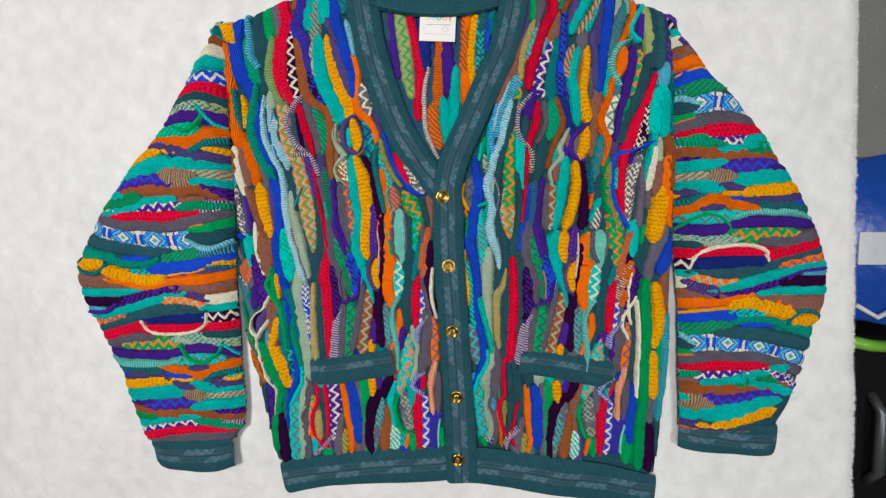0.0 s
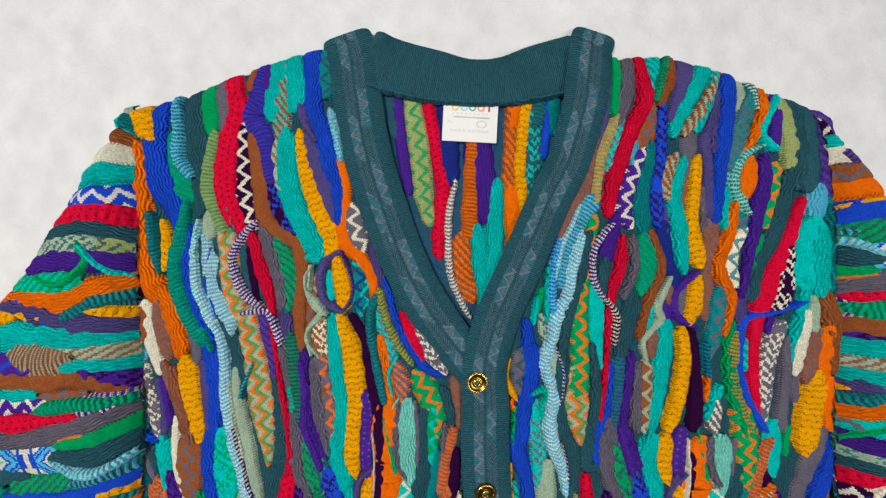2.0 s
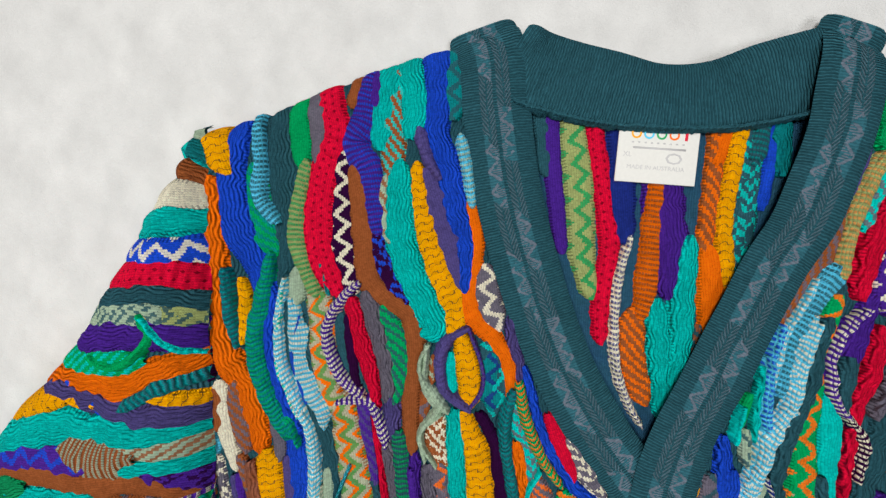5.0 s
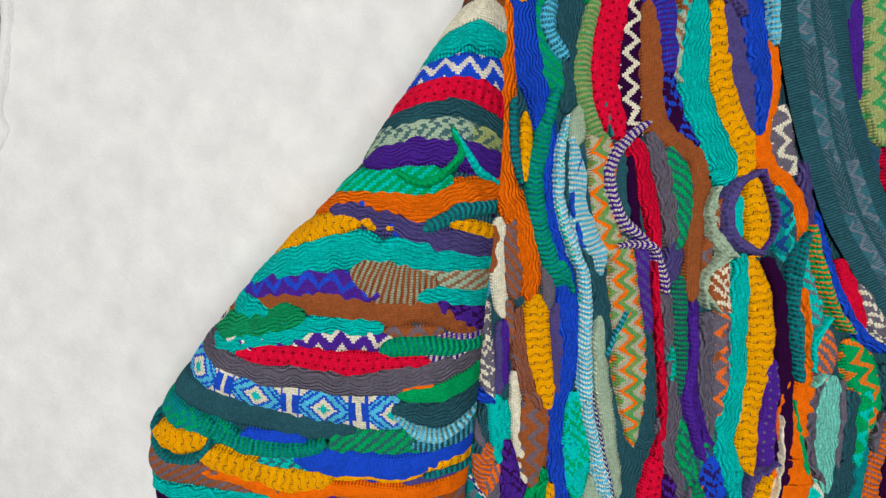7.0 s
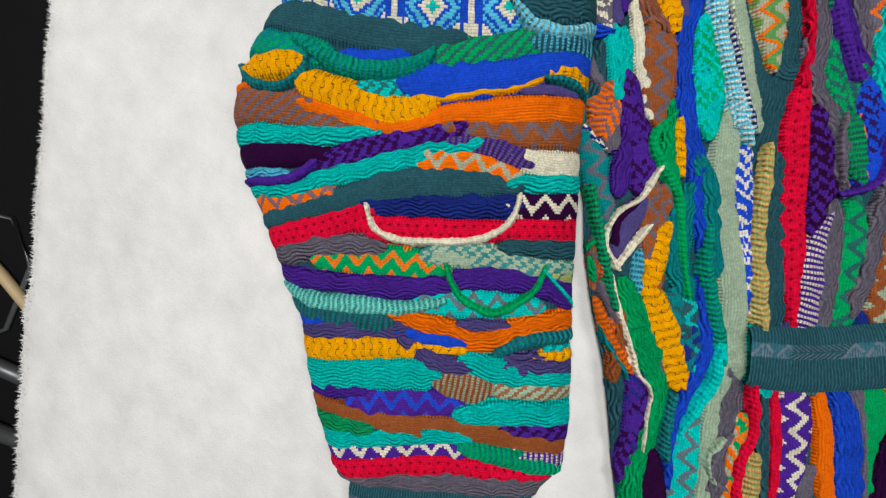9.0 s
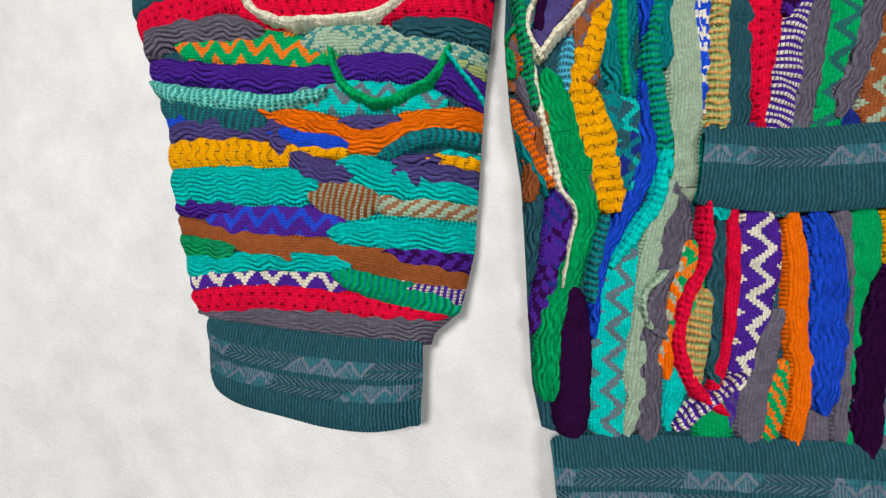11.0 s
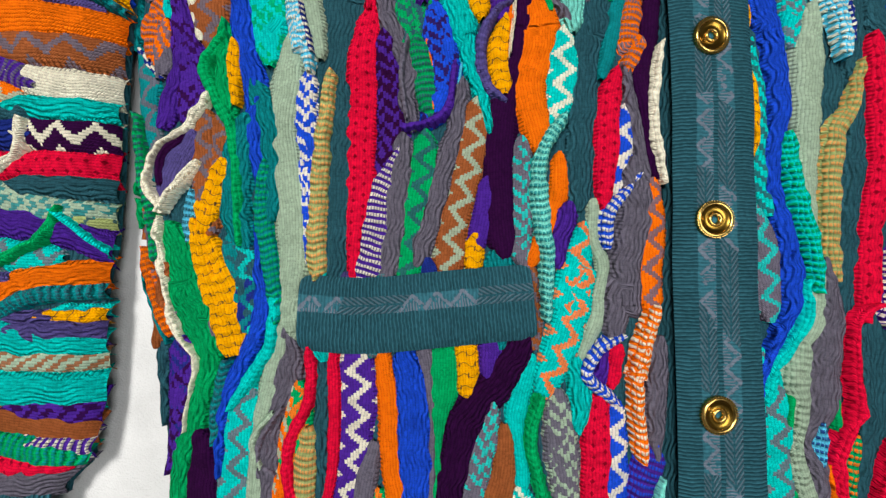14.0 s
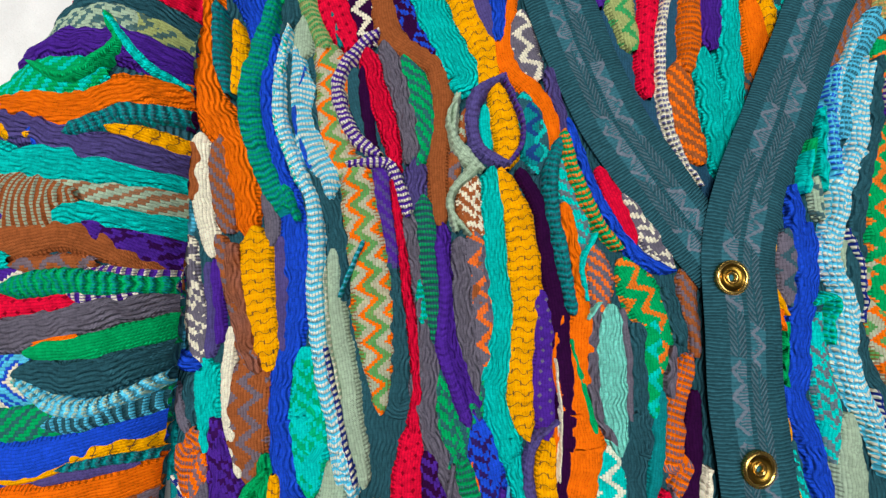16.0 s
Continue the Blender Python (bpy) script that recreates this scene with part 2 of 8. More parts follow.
def concrete():
    n = Net("concrete")
    blot = n.noise(3.0, 8.0)
    fine = n.noise(60.0, 6.0)
    speck = n.m("GREATER_THAN", n.noise(130.0, 1.0), 0.72)
    base = n.mix(blot, (0.17, 0.17, 0.165), (0.34, 0.335, 0.32))
    base = n.mix(n.m("MULTIPLY", fine, 0.5), base, (0.22, 0.22, 0.21))
    n.colour(n.mix(n.m("MULTIPLY", speck, 0.5), base, (0.6, 0.6, 0.58)))
    n.bsdf.inputs["Roughness"].default_value = 0.55
    n.bump(fine, 0.3, 0.002)
    return n.mat


PLUSH = plush()
BRASS = plain("brass", (0.62, 0.40, 0.11), 0.22, 1.0, 300, 0.25)
DARK_BRASS = plain("dark_brass", (0.22, 0.125, 0.02), 0.25, 1.0, 200, 0.4)
CLOTH = plain("woven_label", (0.72, 0.71, 0.67), 0.8, 0, 500, 0.12, 0.0003)
BLACK = plain("black_plastic", (0.004, 0.004, 0.005), 0.8, 0, 30, 0.5)
BAG_BLUE = plain("blue_bag_film", (0.008, 0.06, 0.35), 0.35, 0, 12, 0.5, 0.004)
WHITE_PRINT = plain("white_print", (0.6, 0.62, 0.65), 0.5)
GREEN = plain("green_film", (0.16, 0.42, 0.04), 0.4)
GREY_METAL = plain("grey_metal", (0.11, 0.115, 0.12), 0.4, 0.6)
WOOD = plain("pale_wood", (0.5, 0.37, 0.2), 0.55, 0, 60, 0.4)
TABLE_WOOD = plain("table_board", (0.25, 0.17, 0.1), 0.5, 0, 20, 0.4)
WALL = plain("wall_paint", (0.32, 0.32, 0.31), 0.8, 0, 4, 0.1)


# ---- building helpers ----
def put(name, bm, mat, parent=None, label="", smooth=True):
    """Links a bmesh as one mesh object."""
    me = bpy.data.meshes.new(name)
    bm.to_mesh(me)
    bm.free()
    if smooth:
        me.polygons.foreach_set("use_smooth", [True] * len(me.polygons))
    me.materials.append(mat)
    ob = new(name, me)
    ob.parent = parent
    if label:
        ob["label"] = label
    return ob


def box(x0, x1, y0, y1, z0, z1, bevel=0.0):
    bm = bmesh.new()
    bmesh.ops.create_cube(bm, size=1)
    for v in bm.verts:
        v.co = (x0 + (v.co.x + 0.5) * (x1 - x0), y0 + (v.co.y + 0.5) * (y1 - y0), z0 + (v.co.z + 0.5) * (z1 - z0))
    if bevel:
        bmesh.ops.bevel(bm, geom=bm.edges[:], offset=bevel, segments=3, profile=0.5, affect="EDGES")
    return bm


def tube(points, radius, sides=8):
    """A round bar through a few points."""
    bm = bmesh.new()
    pts = [Vector(p) for p in points]
    rings = []
    for k, p in enumerate(pts):
        d = (pts[min(k + 1, len(pts) - 1)] - pts[max(k - 1, 0)]).normalized()
        a = d.orthogonal().normalized()
        b = d.cross(a)
        rings.append([bm.verts.new(p + radius * (math.cos(2 * math.pi * j / sides) * a + math.sin(2 * math.pi * j / sides) * b)) for j in range(sides)])
    for r, s in zip(rings, rings[1:]):
        for j in range(sides):
            bm.faces.new((r[j], r[(j + 1) % sides], s[(j + 1) % sides], s[j]))
    bm.faces.new(rings[0][::-1])
    bm.faces.new(rings[-1])
    return bm


def lathe(profile, sides=40):
    """Turns (radius, height) pairs round z."""
    bm = bmesh.new()
    rings = [[bm.verts.new((r * math.cos(2 * math.pi * j / sides), r * math.sin(2 * math.pi * j / sides), z)) for j in range(sides)] for r, z in profile]
    for r, s in zip(rings, rings[1:]):
        for j in range(sides):
            bm.faces.new((r[j], r[(j + 1) % sides], s[(j + 1) % sides], s[j]))
    return bm


def top_level(name, label, category, **more):
    return tagged(new(name), label, category, **more)


def n2(x, y, s, seed=0.0):
    return noise.noise((x / s, y / s, seed))


# ---- room ----
tagged(put("floor", box(-3, 3, -3, 3, -0.83, -0.78), concrete(), smooth=False), "bare grey concrete floor with pale specks", "floor", kind="structure")
for name, b in (("wall_north", (-3.1, 3.1, 3, 3.1)), ("wall_south", (-3.1, 3.1, -3.1, -3)), ("wall_east", (3, 3.1, -3, 3)), ("wall_west", (-3.1, -3, -3, 3))):
    tagged(put(name, box(*b, -0.83, 2.6), WALL, smooth=False), "plain pale painted wall", "wall", kind="structure")
tagged(put("ceiling", box(-3.1, 3.1, -3.1, 3.1, 2.6, 2.7), WALL, smooth=False), "plain pale painted ceiling", "ceiling", kind="structure")

# ---- table and plush blanket ----
LEFT, RIGHT, NEAR, FAR = -0.768, 0.606, -0.62, 0.66
table = top_level("table", "wide work table hidden under a white plush blanket", "table")
put("tabletop", box(LEFT, RIGHT, NEAR, FAR, -0.045, -0.012, 0.004), TABLE_WOOD, table)
for x in (LEFT + 0.05, RIGHT - 0.1):
    for y in (NEAR + 0.05, FAR - 0.1):
        put("leg", box(x, x + 0.05, y, y + 0.05, -0.78, -0.0455), GREY_METAL, table)


def blanket_point(a, b):
    """a runs across and b along, in metres over the table; past its edge the cloth rolls down."""
    out = max(LEFT - a, a - RIGHT, 0.0)
    side = -1 if a < 0 else 1
    r = 0.028
    x, z = a, 0.0
    skew = -0.047 * (b - 0.37) if a > 0 else 0.02 * b
    if out > 0:
        edge = LEFT if side < 0 else RIGHT
        if out < r * 1.4:
            w = out / r
            x, z = edge + side * r * math.sin(w), -r * (1 - math.cos(w))
        else:
            x, z = edge + side * (r * math.sin(1.4) + (out - 1.4 * r) * 0.17), -r * (1 - math.cos(1.4)) - (out - 1.4 * r) * 0.98
    z += 0.0022 * n2(a, b, 0.09, 2) + 0.0012 * n2(a, b, 0.022, 3) + 0.0006 * n2(a, b, 0.008, 6)
    if a < 0:
        # the far part of this edge runs inwards and is pinched by the clamp
        x += (0.030 * max(0.0, min(1.0, (b - 0.09) / 0.17)) + 0.014 * math.exp(-(((b - 0.223) / 0.012) ** 2))) * min(1.0, out / 0.02)
    ridge = 0.0016 * math.exp(-((abs(a - LEFT - 0.028) / 0.006) ** 2)) * (0.6 + n2(0, b, 0.05, 4))
    x += side * (0.006 * n2(0, b, 0.16, 5) + 0.003 * n2(0, b, 0.045, 7)) * min(1, out / 0.03)
    return x + skew * max(0.0, min(1.0, (abs(a) - 0.45) / 0.15)), b, z + ridge


bm = bmesh.new()
na, nb = 330, 270
a0, a1, b0, b1 = LEFT - 0.30, RIGHT + 0.30, NEAR - 0.02, FAR + 0.02
grid = [[bm.verts.new(blanket_point(a0 + (a1 - a0) * i / na, b0 + (b1 - b0) * j / nb)) for j in range(nb + 1)] for i in range(na + 1)]
for i in range(na):
    for j in range(nb):
        bm.faces.new((grid[i][j], grid[i + 1][j], grid[i + 1][j + 1], grid[i][j + 1]))
blanket = put("plush_blanket", bm, PLUSH)
tagged(blanket, "white short-pile plush blanket hanging over the table sides", "blanket")
solid = blanket.modifiers.new("thick", "SOLIDIFY")
solid.thickness, solid.offset = 0.006, -1
# loose pile along the rolled edges and over the top
rng = np.random.default_rng(4)
verts, faces = [], []
for k in range(26000):
    if k >= 0:
        a = (LEFT - rng.uniform(0.005, 0.10)) if k % 2 else (RIGHT + rng.uniform(0.005, 0.10))
        b = rng.uniform(NEAR, FAR)
    else:
        a, b = rng.uniform(LEFT, RIGHT), rng.uniform(NEAR, FAR)
    x, y, z = blanket_point(a, b)
    out = -1 if a < LEFT else (1 if a > RIGHT else 0)
    tip = Vector((out * 0.7 + rng.normal() * 0.5, rng.normal() * 0.6, 0.8 if not out else 0.3)).normalized() * rng.uniform(0.0015, 0.0045)
    w = 0.0005
    k0 = len(verts)
    verts += [(x, y - w, z), (x, y + w, z), (x + tip.x, y + tip.y, z + tip.z)]
    faces.append((k0, k0 + 1, k0 + 2))
me = bpy.data.meshes.new("loose_fibre")
me.from_pydata(verts, [], faces)
me.materials.append(PLUSH)
pile_ob = new("loose_fibre", me)
pile_ob.parent = blanket
tagged(pile_ob, "short loose white fibres", kind="stuff")

# ---- the cardigan: outline in centimetres ----
def curve(*pairs):
    ys, xs = np.array(sorted(pairs)).T
    return lambda y: float(np.interp(y, ys, xs))


body_left = curve((46, -36.6), (36, -36.4), (33.6, -35.5), (27, -35.1), (20, -34.9), (7, -35), (0, -34.4), (-3, -33.9), (-6, -33.4), (-8, -33.1), (-10.5, -32.9), (-13, -32.4), (-15, -32), (-19, -30.9), (-23, -30.2), (-30, -29.0), (-33, -28), (-40, -26.8))
body_right = curve((46, 33), (34, 33.9), (28, 34.4), (19, 34.3), (10.6, 35.2), (2, 34.8), (-6, 34.6), (-15, 34.9), (-24, 34), (-33.6, 33.2), (-40, 33.2))
shoulder = curve((-42, 33), (-36.6, 36.7), (-35.5, 37.4), (-31.7, 38.6), (-28.6, 39.9), (-26, 41.1), (-22, 42.5), (-19, 43.5), (-16.2, 44.1), (-13.8, 45), (-10.7, 46.2), (0, 46), (9, 45.2), (13.4, 43.2), (17.7, 43.7), (24.4, 41.8), (29.1, 39.7), (33.1, 38.1), (37, 34.9))
neck_left = curve((46, -13.5), (38.8, -13.05), (33.2, -12), (26.6, -9.9), (21, -7.6), (16.8, -5), (14, -2.8), (10, 0), (-40, 0.3))
neck_right = curve((46, 10.6), (37.6, 9.4), (32, 8), (29.3, 6.5), (22.5, 3.5), (17, 1.1), (12, 0), (5, 0), (-14, 1.0), (-40, 2.3))
arm_left = curve((37, -36.3), (33.9, -37.4), (31.2, -39), (28, -40.7), (24.9, -42.5), (21.8, -44.1), (18.9, -46.4), (16, -49), (12.8, -51.7), (10.3, -53.3), (8.3, -54.8), (5.6, -56.6), (3, -58.2), (0, -59.6), (-3, -59.8), (-5, -59.3), (-7.5, -58.5), (-10, -57.2), (-13, -55.8), (-15.5, -54.6), (-17.5, -53.6), (-20.5, -52.9), (-24, -52.1), (-28, -50.4), (-30.5, -49.1), (-36, -48.3))
arm_left_in = curve((40, -35.2), (33, -33.9), (26, -33.5), (20, -33.4), (10, -33.6), (3, -33.6), (-3, -33.9), (-7.5, -33.7), (-14, -33.6), (-23, -33.1), (-26.5, -33.5), (-28, -34.9), (-31, -35.3), (-36, -35.8))
arm_right = curve((38.2, 31.5), (37.3, 32.9), (33.5, 35), (31.2, 37.1), (28.1, 39.2), (24.2, 43.3), (19.9, 46.6), (14.8, 50), (10.6, 52.7), (5.4, 55.5), (1.1, 57.3), (-4, 57.9), (-11, 56.3), (-16.4, 55.2), (-21.8, 53.8), (-24.5, 52.4), (-30, 51.9))
arm_right_in = curve((38, 32), (28, 33.0), (19, 33.2), (10.6, 34), (2, 34.4), (-6, 35.6), (-15, 36), (-24, 36.6), (-30, 36.8))
arm_height = curve((38, 3.6), (32, 5.0), (22, 5.3), (6, 4.8), (-3, 3.4), (-10, 2.4), (-18, 2.2), (-36, 1.7))


def dome(d, r):
    d = max(0.0, min(1.0, d / r))
    return math.sqrt(max(0.0, 1 - (1 - d) ** 2))


def body_z(x, y):
    d = min(x - body_left(y), body_right(y) - x)
    d += 0.3 + 0.6 * max(0.0, min(1.0, (y - 4) / 8))
    d = min(d, (shoulder(x) - y) * 0.8)
    lift = 1.15 + 0.45 * n2(x, y, 11, 8) + 0.22 * n2(x, y, 4.5, 9)
    fold = 0.5 * math.exp(-(((x + 30.5) / 2.2) ** 2)) * (0.5 + 0.5 * math.sin(y * 0.55)) * (1 if -30 < y < 6 else 0)
    armhole = (math.exp(-(((x + 37) / 5) ** 2)) + math.exp(-(((x - 36) / 5) ** 2))) * max(0.0, min(1.0, (y - 8) / 10)) * 2.2
    return 0.15 + (lift + fold * 0.8 + armhole) * dome(d, 2.4)


def arm_z(x, y, inner, outer):
    d = min(abs(x - inner(y)) + 0.3 + 0.5 * max(0.0, min(1.0, (y - 12) / 10)), abs(outer(y) - x), (shoulder(x) - y + 0.6) * 0.9)
    lift = arm_height(y) + 0.5 * n2(x * 0.6, y, 5.0, 10) + 0.25 * n2(x * 0.7, y, 2.2, 11)
    return 0.1 + lift * dome(d, 2.2 + 0.6 * arm_height(y))


class Surface:
    """A cloth face over the table: bounds in x for each y, a top bound, and its height."""

    def __init__(self, x0, x1, y0, y1, height):
        self.x0, self.x1, self.y0, self.y1, self.height = x0, x1, y0, y1, height

    def clamp(self, x, y):
        yy = min(max(y, self.y0), self.y1(x))
        a, b = self.x0(yy), self.x1(yy)
        xx = min(max(x, min(a, b)), max(a, b))
        return xx, yy, abs(xx - x) + abs(yy - y) < 1e-9


LEFT_FRONT = Surface(body_left, neck_left, -32.5, shoulder, body_z)
RIGHT_FRONT = Surface(neck_right, body_right, -33.4, shoulder, body_z)
LEFT_ARM = Surface(arm_left, arm_left_in, -28.7, lambda x: shoulder(x) + 0.2, lambda x, y: arm_z(x, y, arm_left_in, arm_left))
RIGHT_ARM = Surface(arm_right_in, arm_right, -25.5, lambda x: shoulder(x) - 0.4, lambda x, y: arm_z(x, y, arm_right_in, arm_right))
BACK = Surface(lambda y: neck_left(y) - 1.5, lambda y: neck_right(y) + 1.5, 8.0, lambda x: 41.0, lambda x, y: 0.75 + 0.2 * n2(x, y, 5, 12))


def sheet(surface, lo, hi, step=0.6):
    """The plain base of a face, as a grid trimmed to its bounds."""
    bm = bmesh.new()
    uv = bm.loops.layers.uv.new("UVMap")
    nx, ny = int((hi - lo) / step), int((47 - surface.y0) / step)
    rows = []
    for j in range(ny + 1):
        row = []
        for i in range(nx + 1):
            x, y = lo + i * step, surface.y0 + j * step
            cx, cy, inside = surface.clamp(x, y)
            row.append((bm.verts.new((cx / 100, cy / 100, surface.height(cx, cy) / 100)), inside, x, y))
        rows.append(row)
    for j in range(ny):
        for i in range(nx):
            q = (rows[j][i], rows[j][i + 1], rows[j + 1][i + 1], rows[j + 1][i])
            if any(c[1] for c in q):
                f = bm.faces.new([c[0] for c in q])
                for loop, c in zip(f.loops, q):
                    loop[uv].uv = (c[2], c[3])
    bmesh.ops.delete(bm, geom=[v for v in bm.verts if not v.link_faces], context="VERTS")
    return bm


RISE = {"p": 0.60, "c": 0.70, "s": 0.74, "z": 0.58, "b": 0.74, "w": 0.88, "k": 0.58, "d": 0.64, "h": 0.58, "D": 0.40, "band": 0.30, "welt": 0.30, "rib": 0.25}
order = [0]


def ribbon(name, surface, kind, one, two, points, parent, turn=None, lift=0.0, flat=False, step=0.19, label="", free=False, rise=None, swell=1.28):
    """One knitted strip: a smooth line through (x, y, width) points in cm, laid on a face, with a rounded back."""
    order[0] += 1
    pts = [Vector(p) for p in points]
    if turn:
        pts = [Vector((*turn(p.x, p.y), p.z)) for p in pts]
    if not flat and len(pts) > 1:
        for i, j in ((0, 1), (-1, -2)):
            reach = Vector((*(pts[i] - pts[j]).xy.normalized(), 0)) * (0.15 + 0.25 * pts[i].z)
            pts[i] = pts[i] + reach
    pts = [pts[0] * 2 - pts[1]] + pts + [pts[-1] * 2 - pts[-2]]
    pts[0].z, pts[-1].z = pts[1].z, pts[-2].z
    line = []
    for k in range(1, len(pts) - 2):
        a, b, c, d = pts[k - 1 : k + 3]
        steps = max(2, int((c - b).xy.length / step))
        for s in range(steps + (k == len(pts) - 3)):
            f = s / steps
            line.append(0.5 * (2 * b + (c - a) * f + (2 * a - 5 * b + 4 * c - d) * f * f + (3 * b - a - 3 * c + d) * f**3))
    seed = order[0] * 1.37
    high = rise if rise is not None else RISE[kind]
    base = lift + 0.004 * (order[0] * 17 % 40) + (0.12 if kind == "D" else 0.0) - (0.04 if flat else 0.23)
    bm = bmesh.new()
    uv, rim = bm.loops.layers.uv.new("UVMap"), bm.loops.layers.uv.new("Edge")
    widest = max(p.z for p in line)
    n = 12 if flat else (10 if widest > 1.2 else (8 if widest > 0.5 else 6))
    length, total = 0.0, sum((q - p).xy.length for p, q in zip(line, line[1:]))
    rows = []
    for k, p in enumerate(line):
        d = (line[min(k + 1, len(line) - 1)] - line[max(k - 1, 0)]).xy.normalized()
        side = Vector((d.y, -d.x))
        if k:
            length += (p - line[k - 1]).xy.length
        half = p.z / 2 * (1.0 if flat or kind == "w" else swell)
        if not flat:
            end = min(1.0, (min(length, total - length) + 0.1) / (0.9 * half + 0.1))
            half *= end**0.55 * (1 + 0.16 * n2(length, 0, 0.9, seed))
        else:
            half *= 0.86 + 0.14 * min(1.0, min(length, total - length) / 0.6) ** 0.5
        jog = 0.0 if flat else 0.07 * n2(length, 3, 1.3, seed)
        row = []
        for j in range(n + 1):
            q = 2 * j / n - 1
            edge = 0.0 if flat else (0.12 * n2(length, q * 3, 0.35, seed) + (0.035 if int(length / 0.19) % 2 else -0.035) * (1 if q > 0 else -1)) * abs(q) ** 3
            x, y = p.x + side.x * (q * half + jog + edge), p.y + side.y * (q * half + jog + edge)
            cx, cy, inside = (x, y, True) if free else surface.clamp(x, y)
            back = (1 - abs(q) ** 6) if flat else (1 - q * q) ** 0.6 if kind in "wb" else (1 - abs(q) ** 2.6) ** 0.8
            z = surface.height(cx, cy) + base + high * back * (1 + (0.0 if flat else 0.30 * n2(length, q, 0.7, seed + 5)))
            row.append((bm.verts.new((cx / 100, cy / 100, z / 100)), inside, (q * half, length), (q, length)))
        rows.append(row)
    made = 0
    for r, s in zip(rows, rows[1:]):
        for j in range(n):
            quad = (r[j], s[j], s[j + 1], r[j + 1])
            if any(c[1] for c in quad):
                f = bm.faces.new([c[0] for c in quad])
                made += 1
                for loop, c in zip(f.loops, quad):
                    loop[uv].uv, loop[rim].uv = c[2], c[3]
    if made < 3:
        bm.free()
        return None
    bmesh.ops.delete(bm, geom=[v for v in bm.verts if not v.link_faces], context="VERTS")
    bmesh.ops.recalc_face_normals(bm, faces=bm.faces[:])
    if sum(f.normal.z for f in bm.faces) < 0:
        bmesh.ops.reverse_faces(bm, faces=bm.faces[:])
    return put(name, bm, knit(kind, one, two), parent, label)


cardigan = top_level("cardigan", "multicoloured textured knit cardigan with teal bands, laid buttoned on plush", "cardigan")
left_front = put("front_panel", sheet(LEFT_FRONT, -38.5, 1), knit("c", "T", ""), cardigan, "front of vertical wavy multicoloured knit strips")
right_front = put("front_panel", sheet(RIGHT_FRONT, -0.5, 36), knit("c", "T", ""), cardigan, "front of vertical wavy multicoloured knit strips")
left_arm = put("sleeve", sheet(LEFT_ARM, -63, -33.5), knit("c", "T", ""), cardigan, "sleeve of crosswise multicoloured knit strips")
right_arm = put("sleeve", sheet(RIGHT_ARM, 33, 58.5), knit("c", "T", ""), cardigan, "sleeve of crosswise multicoloured knit strips")
back = put("back_panel", sheet(BACK, -17, 13), knit("p", "T", "NV"), cardigan, "inside of the back, with vertical strips")

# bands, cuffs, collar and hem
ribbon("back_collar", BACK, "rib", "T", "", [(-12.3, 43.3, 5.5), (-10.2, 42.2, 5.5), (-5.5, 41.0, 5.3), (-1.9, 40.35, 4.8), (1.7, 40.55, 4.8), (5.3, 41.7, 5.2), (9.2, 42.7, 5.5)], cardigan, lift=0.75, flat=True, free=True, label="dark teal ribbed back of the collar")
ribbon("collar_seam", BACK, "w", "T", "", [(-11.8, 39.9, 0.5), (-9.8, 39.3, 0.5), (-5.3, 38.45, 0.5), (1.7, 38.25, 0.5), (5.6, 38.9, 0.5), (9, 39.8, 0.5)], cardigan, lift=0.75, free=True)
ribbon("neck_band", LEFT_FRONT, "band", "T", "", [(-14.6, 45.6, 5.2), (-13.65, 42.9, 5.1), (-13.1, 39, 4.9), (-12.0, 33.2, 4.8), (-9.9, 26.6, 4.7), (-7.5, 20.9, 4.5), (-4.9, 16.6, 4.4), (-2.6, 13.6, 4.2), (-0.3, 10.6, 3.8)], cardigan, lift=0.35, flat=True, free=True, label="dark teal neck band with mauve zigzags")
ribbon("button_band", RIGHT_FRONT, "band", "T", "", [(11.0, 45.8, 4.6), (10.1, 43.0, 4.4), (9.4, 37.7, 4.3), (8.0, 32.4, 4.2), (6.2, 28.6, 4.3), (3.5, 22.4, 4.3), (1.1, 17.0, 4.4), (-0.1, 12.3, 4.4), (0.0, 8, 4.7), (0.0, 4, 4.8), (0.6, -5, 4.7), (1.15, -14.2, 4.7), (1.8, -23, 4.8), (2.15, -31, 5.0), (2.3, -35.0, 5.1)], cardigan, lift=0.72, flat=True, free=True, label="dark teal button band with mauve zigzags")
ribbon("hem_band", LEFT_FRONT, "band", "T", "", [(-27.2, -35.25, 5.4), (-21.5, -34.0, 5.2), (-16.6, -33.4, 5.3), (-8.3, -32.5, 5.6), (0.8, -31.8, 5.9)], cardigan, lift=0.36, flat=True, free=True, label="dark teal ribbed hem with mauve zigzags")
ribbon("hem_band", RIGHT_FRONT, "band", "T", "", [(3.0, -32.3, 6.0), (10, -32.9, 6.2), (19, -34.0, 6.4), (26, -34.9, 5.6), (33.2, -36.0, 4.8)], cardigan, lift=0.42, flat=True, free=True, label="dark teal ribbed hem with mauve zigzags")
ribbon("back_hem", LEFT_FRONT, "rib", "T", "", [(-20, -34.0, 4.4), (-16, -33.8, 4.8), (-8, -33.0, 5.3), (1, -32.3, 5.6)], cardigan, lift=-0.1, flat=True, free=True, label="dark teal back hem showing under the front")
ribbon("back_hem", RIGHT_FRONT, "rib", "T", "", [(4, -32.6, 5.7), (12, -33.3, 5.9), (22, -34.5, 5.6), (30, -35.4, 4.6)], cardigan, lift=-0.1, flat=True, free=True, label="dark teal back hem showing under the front")
